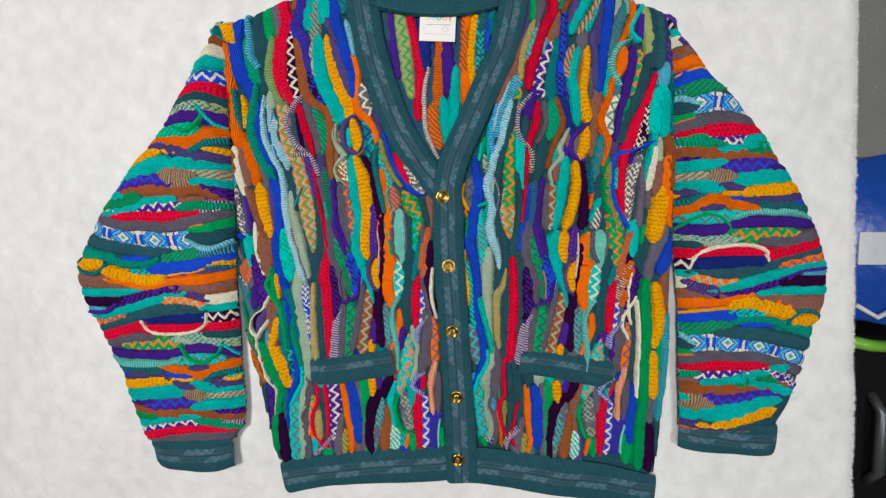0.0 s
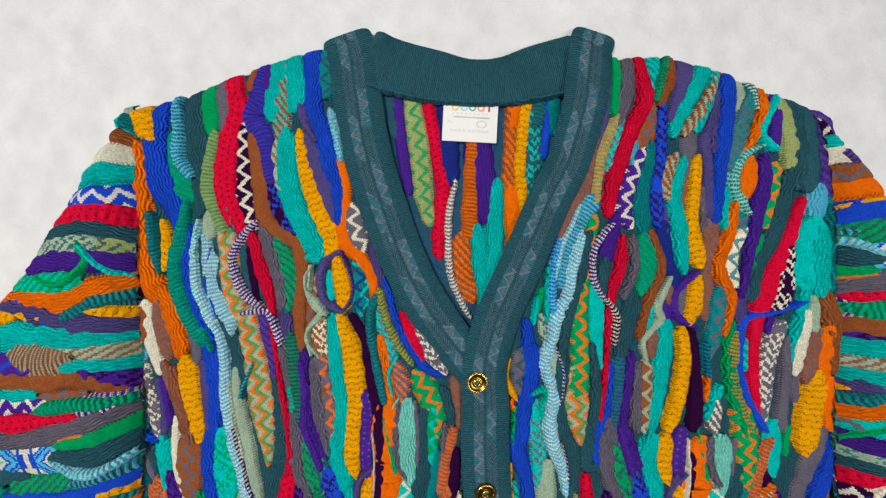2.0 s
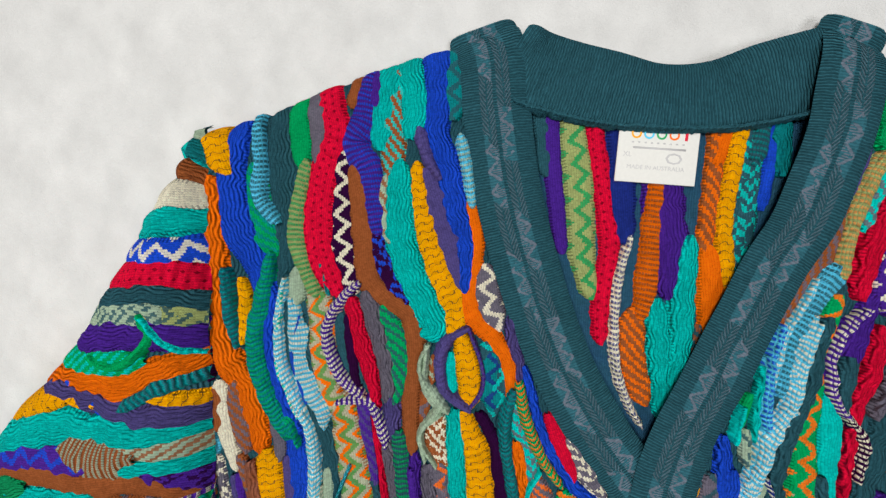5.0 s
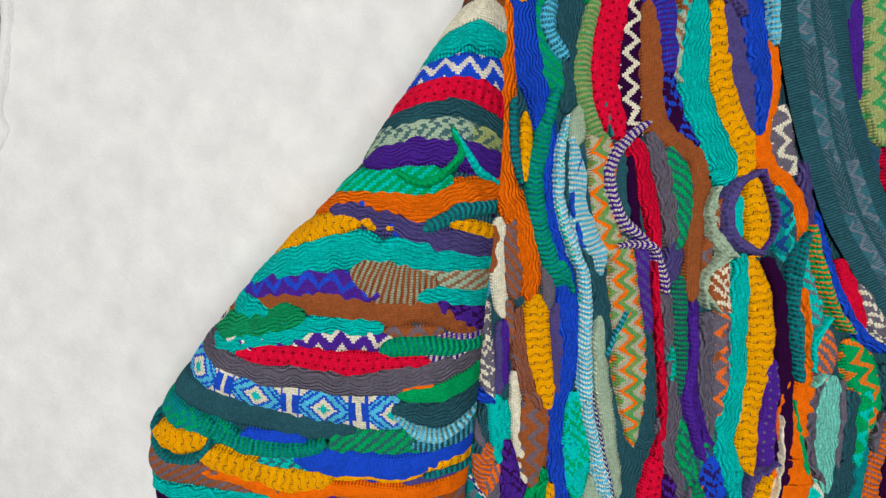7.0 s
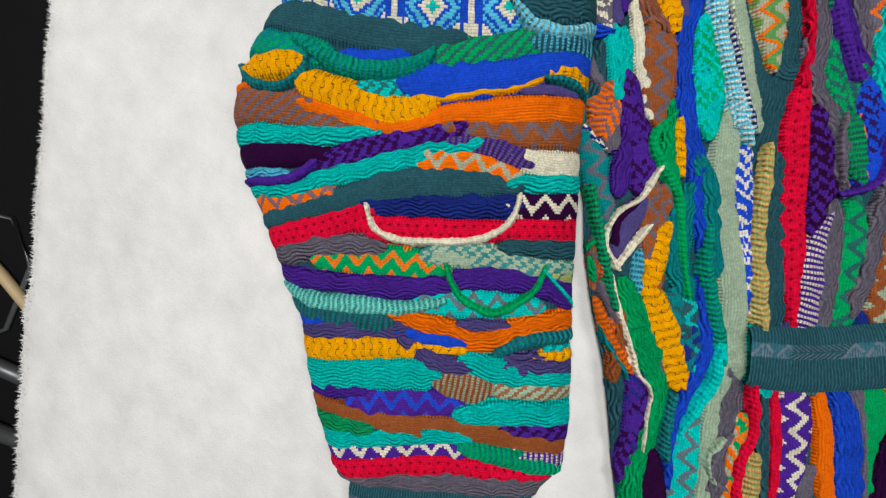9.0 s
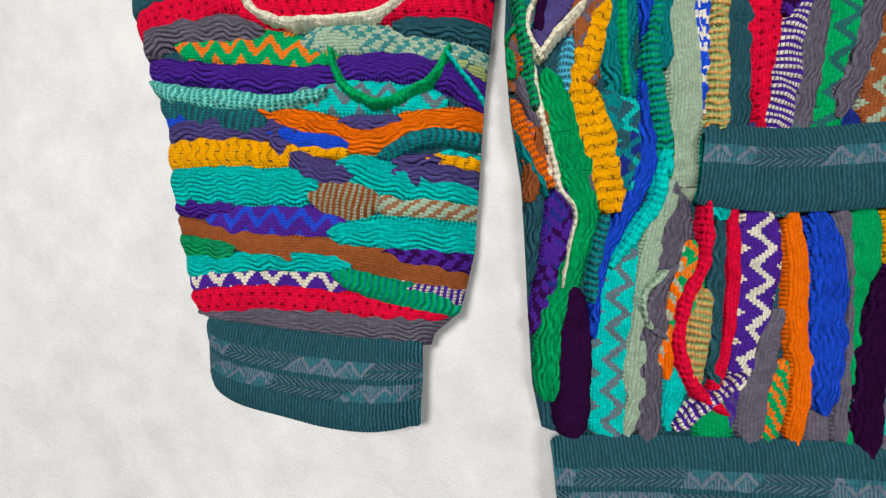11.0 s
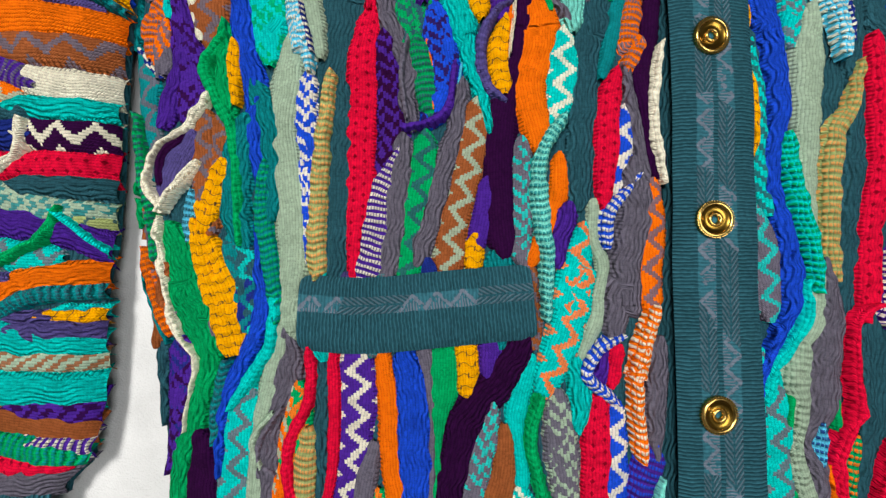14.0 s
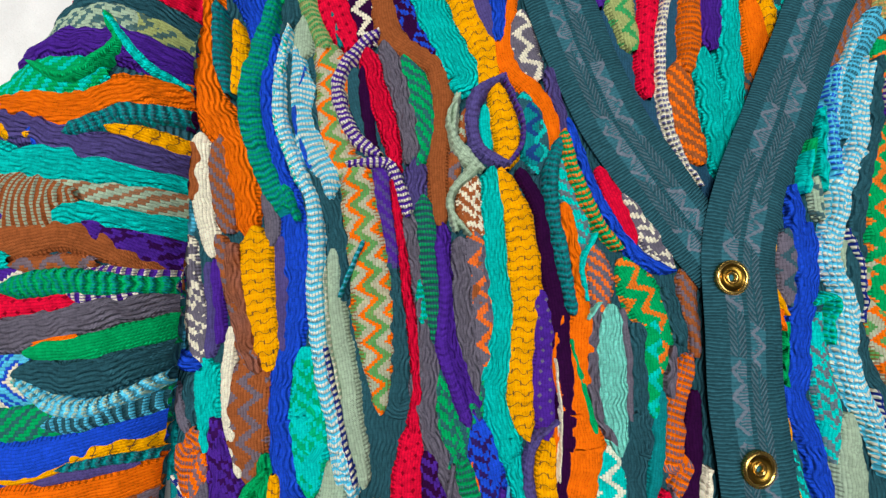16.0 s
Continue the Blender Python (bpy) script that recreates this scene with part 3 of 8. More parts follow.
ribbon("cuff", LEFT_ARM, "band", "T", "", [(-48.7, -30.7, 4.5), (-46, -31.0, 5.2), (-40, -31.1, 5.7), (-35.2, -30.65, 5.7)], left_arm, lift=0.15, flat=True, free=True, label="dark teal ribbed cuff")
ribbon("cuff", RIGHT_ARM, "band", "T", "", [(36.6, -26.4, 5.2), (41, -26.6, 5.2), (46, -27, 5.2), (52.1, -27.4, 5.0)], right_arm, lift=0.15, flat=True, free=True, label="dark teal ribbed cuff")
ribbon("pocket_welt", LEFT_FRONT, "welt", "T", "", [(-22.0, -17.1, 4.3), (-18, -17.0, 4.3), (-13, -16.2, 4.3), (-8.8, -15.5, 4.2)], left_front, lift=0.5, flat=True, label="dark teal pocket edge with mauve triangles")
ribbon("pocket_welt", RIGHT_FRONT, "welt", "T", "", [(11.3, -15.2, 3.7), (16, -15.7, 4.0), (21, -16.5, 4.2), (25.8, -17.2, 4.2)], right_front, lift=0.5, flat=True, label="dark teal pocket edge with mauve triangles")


# ---- knitted strips ----
def shift(x, y):
    return x + 30.9 + 0.07 * y, y - 0.2 + 0.03 * (-18 - x)


def spin(x, y):
    return -1.8 - x, -7.6 - y


def spin_up(x, y):
    return -4.0 - x, 27.6 - y


def front(kind, one, two, *points):
    """The fronts are cut from one cloth: the same strip shows on both."""
    deep = -0.22 if one == "T" and kind in "cp" else 0.14 if kind == "w" else 0.0
    ribbon("knit_strip", LEFT_FRONT, kind, one, two, points, left_front, lift=deep)
    # the upper half of the other front shows its own strips
    low = [p for p in points if p[1] < 6.8]
    if len(low) < 2:
        return
    x, y = shift(sum(p[0] for p in low) / len(low), sum(p[1] for p in low) / len(low))
    if x > (13 if one == "RD" else 10.8):
        ribbon("knit_strip", RIGHT_FRONT, kind, one, two, low, right_front, shift, lift=deep)


def side(kind, one, two, *points):
    ribbon("knit_strip", RIGHT_FRONT, kind, one, two, points, right_front, lift=0.1, swell=1.12)


def placket_side(kind, one, two, *points):
    """Strips of the other front beside the buttons."""
    deep = -0.3 if one == "T" and kind in "cp" else 0.16 if kind == "w" else 0.06
    ribbon("knit_strip", RIGHT_FRONT, kind, one, two, points, right_front, lift=deep, swell=1.1)


def arm(kind, one, two, *points):
    """The sleeves are cut from one cloth too, one of them upside down."""
    ribbon("knit_strip", LEFT_ARM, kind, one, two, points, left_arm, lift=0.12 if kind == "w" else 0.0, swell=1.22)
    ys = sum(p[1] for p in points) / len(points)
    if ys > -28:
        ribbon("knit_strip", RIGHT_ARM, kind, one, two, points, right_arm, spin, swell=1.25)
    if -9.5 < ys < 10:
        ribbon("knit_strip", RIGHT_ARM, kind, one, two, points, right_arm, spin_up, lift=0.02, swell=1.25)


def front_fill(kind, one, two, *points):
    ribbon("knit_strip", LEFT_FRONT, kind, one, two, points, left_front, lift=-0.1, swell=1.25)


def side_fill(kind, one, two, *points):
    ribbon("knit_strip", RIGHT_FRONT, kind, one, two, points, right_front, lift=-0.1, swell=1.25)


def arm_fill(kind, one, two, *points):
    ribbon("knit_strip", LEFT_ARM, kind, one, two, points, left_arm, lift=-0.1, swell=1.25)
    ribbon("knit_strip", RIGHT_ARM, kind, one, two, points, right_arm, spin, lift=-0.1, swell=1.25)


def inner(kind, one, two, *points):
    ribbon("knit_strip", BACK, kind, one, two, points, back)


front("c", "T", "", (-29.6, 41.0, 1.89), (-29.4, 37.8, 1.89), (-29.1, 33.9, 2.42), (-28.6, 29.7, 2.17), (-28.8, 27.2, 1.74))
front("p", "T", "", (-24.3, 23.3, 1.71), (-23.5, 20.8, 1.88), (-22.7, 18.9, 1.28))
front("c", "T", "", (-6.0, 7.2, 2.03), (-5.7, 3.7, 2.33), (-5.8, 0.5, 2.29), (-6.4, 2.7, 1.93), (-6.6, -0.6, 1.91), (-6.5, -3.8, 1.89), (-6.6, -6.9, 1.87), (-6.6, -9.7, 1.55))
front("c", "T", "", (-20.8, -4.0, 2.23), (-20.5, -7.7, 2.20), (-20.4, -11.1, 1.87), (-20.2, -14.7, 1.72))
front("c", "T", "", (-28.5, 23.8, 2.63), (-27.1, 19.6, 2.19), (-24.8, 13.1, 1.39), (-24.2, 9.0, 1.36))
front("c", "T", "", (-21.3, 10.5, 1.38), (-20.6, 6.5, 1.69), (-20.6, 2.6, 1.98), (-19.3, 3.0, 1.30))
front("c", "T", "", (-4.2, 9.6, 1.37), (-3.4, 7.0, 1.22))
front("c", "OR", "", (-33.9, 33.4, 1.11), (-33.6, 29.3, 1.52), (-33.5, 25.2, 1.53), (-33.0, 21.5, 1.62), (-32.4, 19.7, 1.98), (-31.2, 17.7, 1.96), (-30.6, 15.3, 1.76), (-30.2, 12.7, 1.18))
front("p", "DP", "", (-34.4, 28.9, 0.98), (-34.0, 24.4, 1.11), (-33.8, 21.5, 0.94), (-33.7, 18.7, 0.50))
front("p", "CR", "", (-33.1, 18.1, 1.07), (-33.0, 16.1, 1.20), (-32.7, 13.5, 1.25), (-32.2, 11.3, 0.90))
front("h", "BR", "GY", (-32.0, 18.0, 1.43), (-31.7, 15.2, 1.76), (-31.4, 12.9, 1.25))
front("k", "GY", "CR", (-33.9, 12.0, 1.25), (-33.7, 9.4, 1.57), (-33.0, 6.7, 1.68), (-32.4, 5.1, 1.20))
front("p", "PU", "", (-31.9, 10.5, 0.82), (-31.8, 8.1, 0.88), (-31.5, 6.1, 0.67))
front("c", "BR", "GY", (-31.0, 11.5, 1.04), (-30.7, 8.8, 1.16), (-29.9, 6.2, 1.28), (-28.9, 4.6, 1.13))
front("p", "SL", "", (-28.2, 12.0, 1.04), (-27.7, 8.9, 1.36), (-27.5, 5.9, 1.01))
front("s", "YE", "", (-29.7, 12.4, 1.73), (-29.4, 9.5, 1.98), (-28.8, 6.9, 1.89), (-28.2, 4.8, 1.27))
front("s", "YE", "", (-31.8, 26.0, 0.74), (-31.5, 23.6, 0.95), (-31.5, 21.5, 0.58))
front("w", "TG", "T", (-32.8, 26.7, 0.80), (-32.5, 23.6, 0.99), (-31.8, 21.3, 0.72))
front("c", "BL", "", (-32.4, 40.3, 1.49), (-32.5, 37.1, 1.49), (-32.7, 33.5, 1.94), (-32.2, 30.3, 2.65), (-30.9, 27.5, 1.94), (-30.1, 24.5, 1.50), (-29.9, 22.0, 0.87), (-29.3, 19.0, 0.93), (-28.5, 16.5, 1.06), (-27.6, 13.7, 1.54), (-27.2, 11.3, 1.93), (-26.9, 8.9, 1.91), (-27.1, 6.3, 1.48), (-27.5, 3.7, 1.46), (-27.3, 0.5, 1.31), (-26.7, -2.2, 1.16), (-27.2, 1.5, 1.43), (-26.8, -1.7, 1.61), (-25.9, -4.6, 1.40), (-25.8, -7.1, 1.08), (-25.0, -10.2, 0.88), (-24.9, -13.2, 0.81), (-24.3, -16.8, 0.80))
front("b", "TQ", "SG", (-26.3, 13.1, 0.77), (-25.8, 11.3, 0.69))
front("p", "SG", "", (-24.9, 11.4, 0.83), (-24.5, 7.7, 1.15), (-23.7, 4.4, 1.20), (-23.1, 1.3, 1.18), (-22.3, -1.8, 0.78))
front("w", "TG", "GR", (-29.7, 28.0, 0.96), (-30.4, 24.5, 1.50), (-30.7, 21.1, 1.60), (-29.7, 17.2, 1.60), (-28.0, 14.1, 1.33), (-28.1, 15.3, 1.06), (-27.2, 13.6, 0.63))
front("b", "LB", "CR", (-28.1, 24.6, 0.66), (-27.6, 22.2, 1.38), (-27.4, 20.3, 1.22), (-26.6, 18.1, 1.57), (-25.5, 16.3, 1.27), (-25.2, 15.1, 0.56))
front("w", "LB", "CR", (-28.7, 26.1, 0.61), (-29.0, 22.9, 0.97), (-28.6, 19.5, 1.06), (-27.1, 16.1, 1.14), (-27.5, 16.6, 0.92), (-26.4, 14.8, 0.98), (-26.0, 12.4, 1.18), (-25.8, 9.0, 1.30), (-25.4, 6.3, 1.28), (-24.9, 3.7, 1.20), (-24.1, 1.2, 1.25), (-23.4, -1.8, 1.23), (-24.0, 0.7, 1.23), (-23.1, -1.5, 1.03), (-22.8, -2.8, 0.58))
front("w", "LB", "T", (-31.5, 41.5, 0.87), (-31.1, 38.3, 0.87), (-30.7, 35.4, 1.13), (-30.7, 32.5, 1.22), (-29.4, 30.8, 1.22))
front("h", "GR", "TG", (-31.2, 34.5, 1.48), (-30.7, 31.6, 1.92), (-30.3, 29.6, 2.36), (-29.6, 28.4, 1.49))
front("p", "GR", "", (-28.4, 42.2, 1.62), (-28.1, 39.0, 1.62), (-27.8, 36.8, 1.71), (-27.8, 35.3, 1.20))
front("b", "OL", "GR", (-27.4, 35.1, 0.94), (-27.8, 32.3, 1.20), (-27.9, 29.8, 1.21), (-27.3, 27.3, 1.21), (-26.3, 25.3, 1.04))
front("p", "GY", "", (-27.1, 42.7, 1.86), (-26.6, 39.6, 1.86), (-26.3, 37.3, 1.69), (-26.5, 35.5, 1.02))
front("d", "RD", "", (-26.4, 42.7, 1.85), (-25.6, 39.6, 1.85), (-25.0, 37.4, 2.02), (-25.8, 34.9, 2.29), (-26.3, 32.0, 2.39), (-26.1, 29.0, 2.48), (-25.2, 26.6, 2.05), (-24.5, 25.3, 1.03))
front("z", "DP", "CR", (-24.5, 36.1, 1.26), (-24.7, 33.3, 1.86), (-24.5, 30.0, 2.21), (-24.1, 27.1, 2.04), (-23.3, 25.7, 1.02))
front("z", "OR", "GR", (-26.4, 25.3, 1.55), (-25.6, 23.1, 2.07), (-25.6, 20.6, 1.82), (-24.8, 17.6, 1.73), (-23.8, 16.4, 1.91), (-23.3, 13.5, 2.23), (-22.6, 10.4, 2.54), (-22.1, 7.7, 2.51), (-21.8, 5.1, 1.81), (-21.5, 2.3, 0.73))
front("c", "RD", "", (-23.4, 24.7, 1.28), (-22.8, 22.5, 1.36), (-22.0, 20.1, 1.36), (-21.4, 18.0, 0.85), (-21.0, 13.9, 0.56), (-20.5, 11.5, 0.62), (-20.2, 9.1, 0.61), (-19.7, 6.5, 0.61), (-19.4, 3.9, 0.60), (-19.5, 1.4, 0.79))
front("c", "GY", "", (-22.3, 25.2, 1.44), (-21.4, 22.7, 1.69), (-20.6, 20.2, 1.44), (-20.1, 18.1, 0.85))
front("h", "GR", "T", (-20.9, 24.2, 1.43), (-19.9, 21.9, 2.01), (-19.6, 19.9, 1.76), (-19.8, 17.5, 1.01))
front("p", "BR", "", (-23.6, 44.8, 1.24), (-23.6, 41.6, 1.24), (-23.7, 39.7, 1.25))
front("p", "BR", "", (-23.6, 34.6, 1.43), (-23.0, 32.2, 1.85), (-22.7, 29.3, 1.85), (-22.1, 26.4, 1.85), (-20.7, 25.2, 1.59), (-19.0, 24.1, 1.58), (-18.5, 22.1, 1.58), (-18.5, 20.0, 1.25), (-18.6, 17.0, 1.26), (-18.3, 13.8, 1.01))
front("c", "GY", "", (-20.3, 13.8, 1.19), (-19.7, 11.5, 1.38), (-19.2, 8.8, 1.23), (-19.1, 5.8, 1.01), (-19.4, 3.3, 0.99), (-18.5, 0.8, 1.18), (-17.7, -0.9, 0.84))
front("b", "T", "GR", (-19.4, 14.9, 0.98), (-19.1, 12.3, 1.39), (-18.7, 9.5, 1.37), (-18.3, 6.5, 0.94))
front("c", "PU", "", (-18.2, 13.2, 1.05), (-18.0, 10.6, 1.10), (-17.6, 7.9, 1.02), (-17.1, 5.9, 0.94), (-16.3, 3.7, 1.00), (-15.6, 2.7, 0.60), (-17.1, 5.5, 0.85), (-16.6, 4.0, 0.91), (-15.7, 2.1, 0.71))
front("h", "GY", "", (-17.0, 12.3, 1.25), (-16.7, 9.6, 1.44), (-16.0, 6.9, 1.49), (-15.6, 4.5, 0.87))
front("z", "GY", "OR", (-16.1, 12.5, 1.67), (-15.7, 10.0, 1.92), (-15.5, 7.6, 1.70), (-15.3, 5.3, 0.94))
front("k", "BR", "SG", (-16.9, 20.8, 0.87), (-17.0, 19.2, 0.65))
front("k", "BR", "CR", (-16.4, 16.4, 1.35), (-16.5, 14.4, 1.75), (-15.8, 13.2, 0.91))
front("w", "SG", "", (-17.4, 21.8, 0.36), (-17.9, 20.8, 0.43), (-17.8, 19.5, 0.57), (-16.9, 18.0, 1.21), (-15.9, 17.2, 0.64))
front("w", "SG", "", (-16.3, 16.7, 0.35), (-17.5, 15.7, 0.49), (-17.7, 14.4, 0.49), (-16.5, 13.0, 0.35))
front("b", "PU", "BL", (-22.5, 44.1, 1.24), (-22.8, 40.9, 1.24), (-23.0, 38.3, 1.83), (-23.6, 36.7, 2.01), (-22.6, 34.7, 1.83), (-22.1, 32.6, 1.67), (-21.6, 30.4, 1.42))
front("k", "DP", "BL", (-21.6, 29.6, 1.84), (-20.8, 27.7, 2.67), (-19.6, 25.8, 2.33), (-18.8, 24.3, 1.08))
front("p", "PU", "", (-22.9, 44.6, 1.24), (-22.4, 41.5, 1.24), (-22.1, 39.8, 1.07))
front("c", "TQ", "", (-21.0, 44.6, 2.21), (-21.3, 41.4, 2.21), (-21.5, 38.8, 2.22), (-21.6, 36.8, 1.82))
front("c", "TQ", "", (-20.4, 45.3, 2.03), (-19.7, 42.2, 2.03), (-19.1, 39.7, 2.27), (-19.4, 37.7, 1.88))
front("c", "TQ", "", (-20.1, 35.0, 1.81), (-20.1, 31.9, 2.31), (-19.6, 28.7, 2.32), (-18.3, 25.8, 2.32), (-17.1, 23.2, 2.23), (-17.6, 22.9, 1.46))
front("h", "BR", "TQ", (-19.8, 44.3, 1.79), (-20.3, 41.1, 1.79), (-20.7, 38.4, 1.97), (-20.7, 36.0, 1.65), (-20.8, 34.1, 1.07))
front("k", "SG", "BR", (-21.0, 34.0, 1.24), (-21.1, 31.9, 1.58), (-20.7, 29.7, 0.83))
front("p", "SL", "", (-18.0, 34.5, 1.63), (-17.2, 32.1, 2.60), (-16.3, 29.3, 2.68), (-15.3, 26.7, 1.63))
front("c", "BL", "", (-17.7, 46.7, 2.16), (-17.6, 43.5, 2.16), (-17.4, 40.2, 2.01), (-17.5, 37.8, 1.78), (-16.6, 35.0, 1.94), (-15.8, 32.2, 1.78), (-14.9, 29.0, 1.53), (-14.9, 26.3, 0.97))
front("s", "YE", "", (-18.8, 35.1, 1.06), (-18.4, 32.4, 1.56), (-17.7, 29.6, 1.80), (-16.8, 27.2, 1.96), (-15.6, 24.8, 2.04), (-15.7, 22.9, 1.39))
front("w", "SL", "", (-18.6, 37.5, 1.22), (-18.0, 35.7, 1.06), (-17.1, 34.4, 0.65))
front("z", "TG", "T", (-16.3, 45.2, 1.59), (-16.3, 42.0, 1.59), (-16.3, 39.0, 1.44))
front("w", "LB", "SG", (-15.6, 37.1, 1.04), (-15.0, 34.7, 1.04), (-14.6, 32.5, 0.80))
front("z", "GY", "CR", (-13.3, 27.7, 1.44), (-13.2, 25.4, 2.17), (-12.3, 23.7, 1.37))
front("z", "T", "TQ", (-13.0, 21.9, 1.62), (-12.2, 19.7, 2.02), (-12.4, 17.4, 1.46))
front("p", "OR", "", (-14.7, 32.5, 0.96), (-14.2, 29.5, 1.21), (-14.5, 27.0, 1.37), (-14.2, 24.5, 1.54), (-12.8, 22.9, 1.37), (-11.5, 21.0, 1.21), (-11.1, 18.4, 0.89))
front("p", "TQ", "", (-15.7, 21.1, 0.87), (-15.5, 18.6, 0.93))
front("s", "YE", "", (-14.9, 22.7, 0.95), (-14.6, 21.1, 1.59), (-14.2, 19.2, 1.72), (-14.2, 17.5, 1.00))
front("w", "SL", "", (-14.6, 23.3, 0.51), (-16.0, 22.3, 0.95), (-16.5, 20.3, 1.01), (-15.9, 18.4, 1.00), (-14.3, 17.5, 0.71))
front("w", "SL", "PU", (-14.4, 23.2, 0.37), (-13.5, 21.1, 0.43), (-13.2, 19.1, 0.43), (-14.0, 17.6, 0.43))
front("p", "DP", "", (-13.3, 16.9, 0.78), (-12.0, 14.6, 0.98), (-11.6, 12.1, 1.11), (-11.1, 9.4, 1.23), (-10.8, 6.8, 1.55), (-10.5, 3.5, 1.53), (-10.4, 0.4, 1.31), (-10.7, 2.5, 1.10), (-10.7, -0.8, 1.15), (-11.1, -3.4, 1.46), (-11.3, -6.3, 1.95), (-11.1, -9.4, 1.74), (-10.6, -12.7, 1.72))
front("d", "PU", "GY", (-12.0, 9.2, 1.16), (-11.6, 6.1, 1.62), (-11.8, 3.5, 1.53), (-11.6, 1.3, 1.12))
front("c", "TQ", "", (-15.1, 16.8, 1.28), (-15.0, 13.4, 1.61), (-14.8, 10.7, 1.72), (-14.4, 8.0, 1.70), (-14.5, 5.3, 1.88), (-14.9, 3.4, 1.86), (-14.3, 1.5, 1.64), (-13.8, -0.3, 1.37), (-13.9, 1.0, 1.41), (-13.4, -1.3, 1.09), (-12.5, -3.5, 0.89), (-11.9, -5.8, 0.50))
front("s", "YE", "", (-14.5, 16.8, 1.06), (-13.6, 14.2, 1.89), (-13.1, 11.4, 2.14), (-12.9, 8.4, 1.91), (-13.2, 5.4, 1.68), (-13.2, 2.8, 1.66), (-12.8, 1.2, 0.92))
front("w", "SL", "", (-11.2, 1.9, 0.39), (-12.4, 0.7, 0.71), (-12.7, -1.2, 0.83), (-12.2, -3.1, 0.82), (-11.2, -4.0, 0.38))
front("s", "YE", "", (-11.4, 0.8, 0.64), (-11.6, -1.2, 1.40), (-11.2, -3.3, 0.95))
front("w", "TG", "T", (-11.0, 18.8, 0.86), (-11.5, 16.4, 1.13), (-11.1, 13.6, 0.98), (-10.6, 11.1, 1.04), (-10.1, 8.5, 0.75))
front("p", "OR", "", (-10.5, 14.8, 0.84), (-10.1, 12.5, 1.18), (-9.6, 10.1, 1.17), (-9.3, 7.8, 1.16))
front("w", "GR", "OR", (-10.6, 19.4, 0.86), (-9.9, 16.8, 1.07), (-8.8, 14.3, 0.98), (-7.4, 12.5, 0.77))
front("c", "BL", "", (-10.2, 20.5, 0.58), (-9.5, 18.3, 0.79), (-8.5, 15.4, 0.85), (-6.8, 12.8, 0.98), (-5.4, 11.5, 0.97), (-4.0, 11.1, 0.55))
front("p", "RD", "", (-8.3, 17.2, 0.71), (-7.3, 15.1, 1.48), (-6.4, 12.8, 0.98))
front("k", "GY", "CR", (-6.8, 15.5, 0.71), (-5.4, 13.4, 1.61), (-4.1, 11.5, 0.90))
front("w", "TQ", "", (-8.8, 13.0, 0.35), (-9.6, 11.2, 0.48), (-9.2, 9.3, 0.41))
front("h", "GY", "OR", (-8.9, 12.2, 1.18), (-8.4, 10.5, 1.52), (-8.4, 8.7, 1.16))
front("z", "GR", "OR", (-6.9, 11.3, 1.38), (-5.7, 9.3, 2.60), (-4.9, 7.3, 1.90), (-5.0, 5.0, 1.21))
front("p", "OR", "", (-9.3, 8.0, 1.90), (-9.5, 5.2, 1.88), (-9.7, 2.9, 1.86), (-9.4, 0.4, 2.49), (-9.8, 2.5, 1.93), (-9.4, -0.4, 2.43), (-9.8, -3.0, 2.09), (-9.1, -5.5, 1.76), (-8.8, -6.9, 0.81))
front("c", "GY", "", (-8.6, 8.2, 0.82), (-8.9, 5.5, 0.94), (-8.7, 3.0, 0.93), (-7.7, 1.0, 0.79))
front("c", "MI", "", (-7.8, 8.3, 1.84), (-7.8, 5.5, 2.15), (-7.7, 3.0, 2.12), (-7.5, 0.6, 1.11))
front("z", "TQ", "CR", (-7.9, 0.2, 1.41), (-7.9, -1.6, 2.10), (-7.9, -3.5, 1.77), (-8.3, -5.2, 0.82))
front("b", "OR", "GY", (-3.1, 5.7, 1.01), (-3.9, 2.5, 1.13), (-4.2, -0.3, 1.24), (-3.6, -0.1, 1.21), (-4.1, -1.7, 1.01))
front("z", "GR", "TQ", (-5.1, 7.5, 1.43), (-5.2, 4.4, 1.10), (-5.3, 2.6, 0.58))
front("p", "DP", "", (-2.8, 3.6, 0.96), (-3.1, 0.6, 1.15), (-3.4, -2.0, 1.14), (-2.8, -4.5, 1.13), (-2.2, -7.6, 1.37))
front("w", "CR", "", (-2.5, -0.5, 0.57), (-2.7, -3.2, 0.76), (-2.5, -5.8, 0.75), (-1.9, -8.1, 0.50))
front("d", "RD", "", (-4.8, -2.0, 0.82), (-5.1, -4.3, 1.45), (-5.1, -6.8, 1.44), (-5.1, -9.9, 0.87))
front("z", "BL", "CR", (-4.1, -4.1, 0.82), (-4.1, -6.5, 1.06), (-4.3, -8.8, 0.87))
front("w", "BL", "CR", (-3.4, -8.1, 0.50), (-4.2, -9.3, 0.68), (-4.9, -10.4, 1.05), (-4.8, -11.9, 0.98))
front("c", "GY", "", (-3.6, -7.4, 1.43), (-3.2, -10.1, 2.04), (-3.6, -12.9, 1.71), (-3.5, -15.5, 1.70), (-3.9, -14.6, 1.89), (-4.2, -17.1, 1.04))
front("z", "OR", "GY", (-2.4, -8.4, 1.05), (-2.2, -10.7, 1.35), (-2.2, -13.1, 1.47), (-2.1, -15.3, 1.33))
front("w", "OR", "CR", (-2.0, -15.6, 0.91), (-2.4, -17.2, 1.09), (-2.8, -19.3, 1.14), (-2.3, -16.5, 1.02), (-2.8, -18.6, 0.91), (-2.7, -20.9, 0.91), (-2.4, -23.4, 1.02))
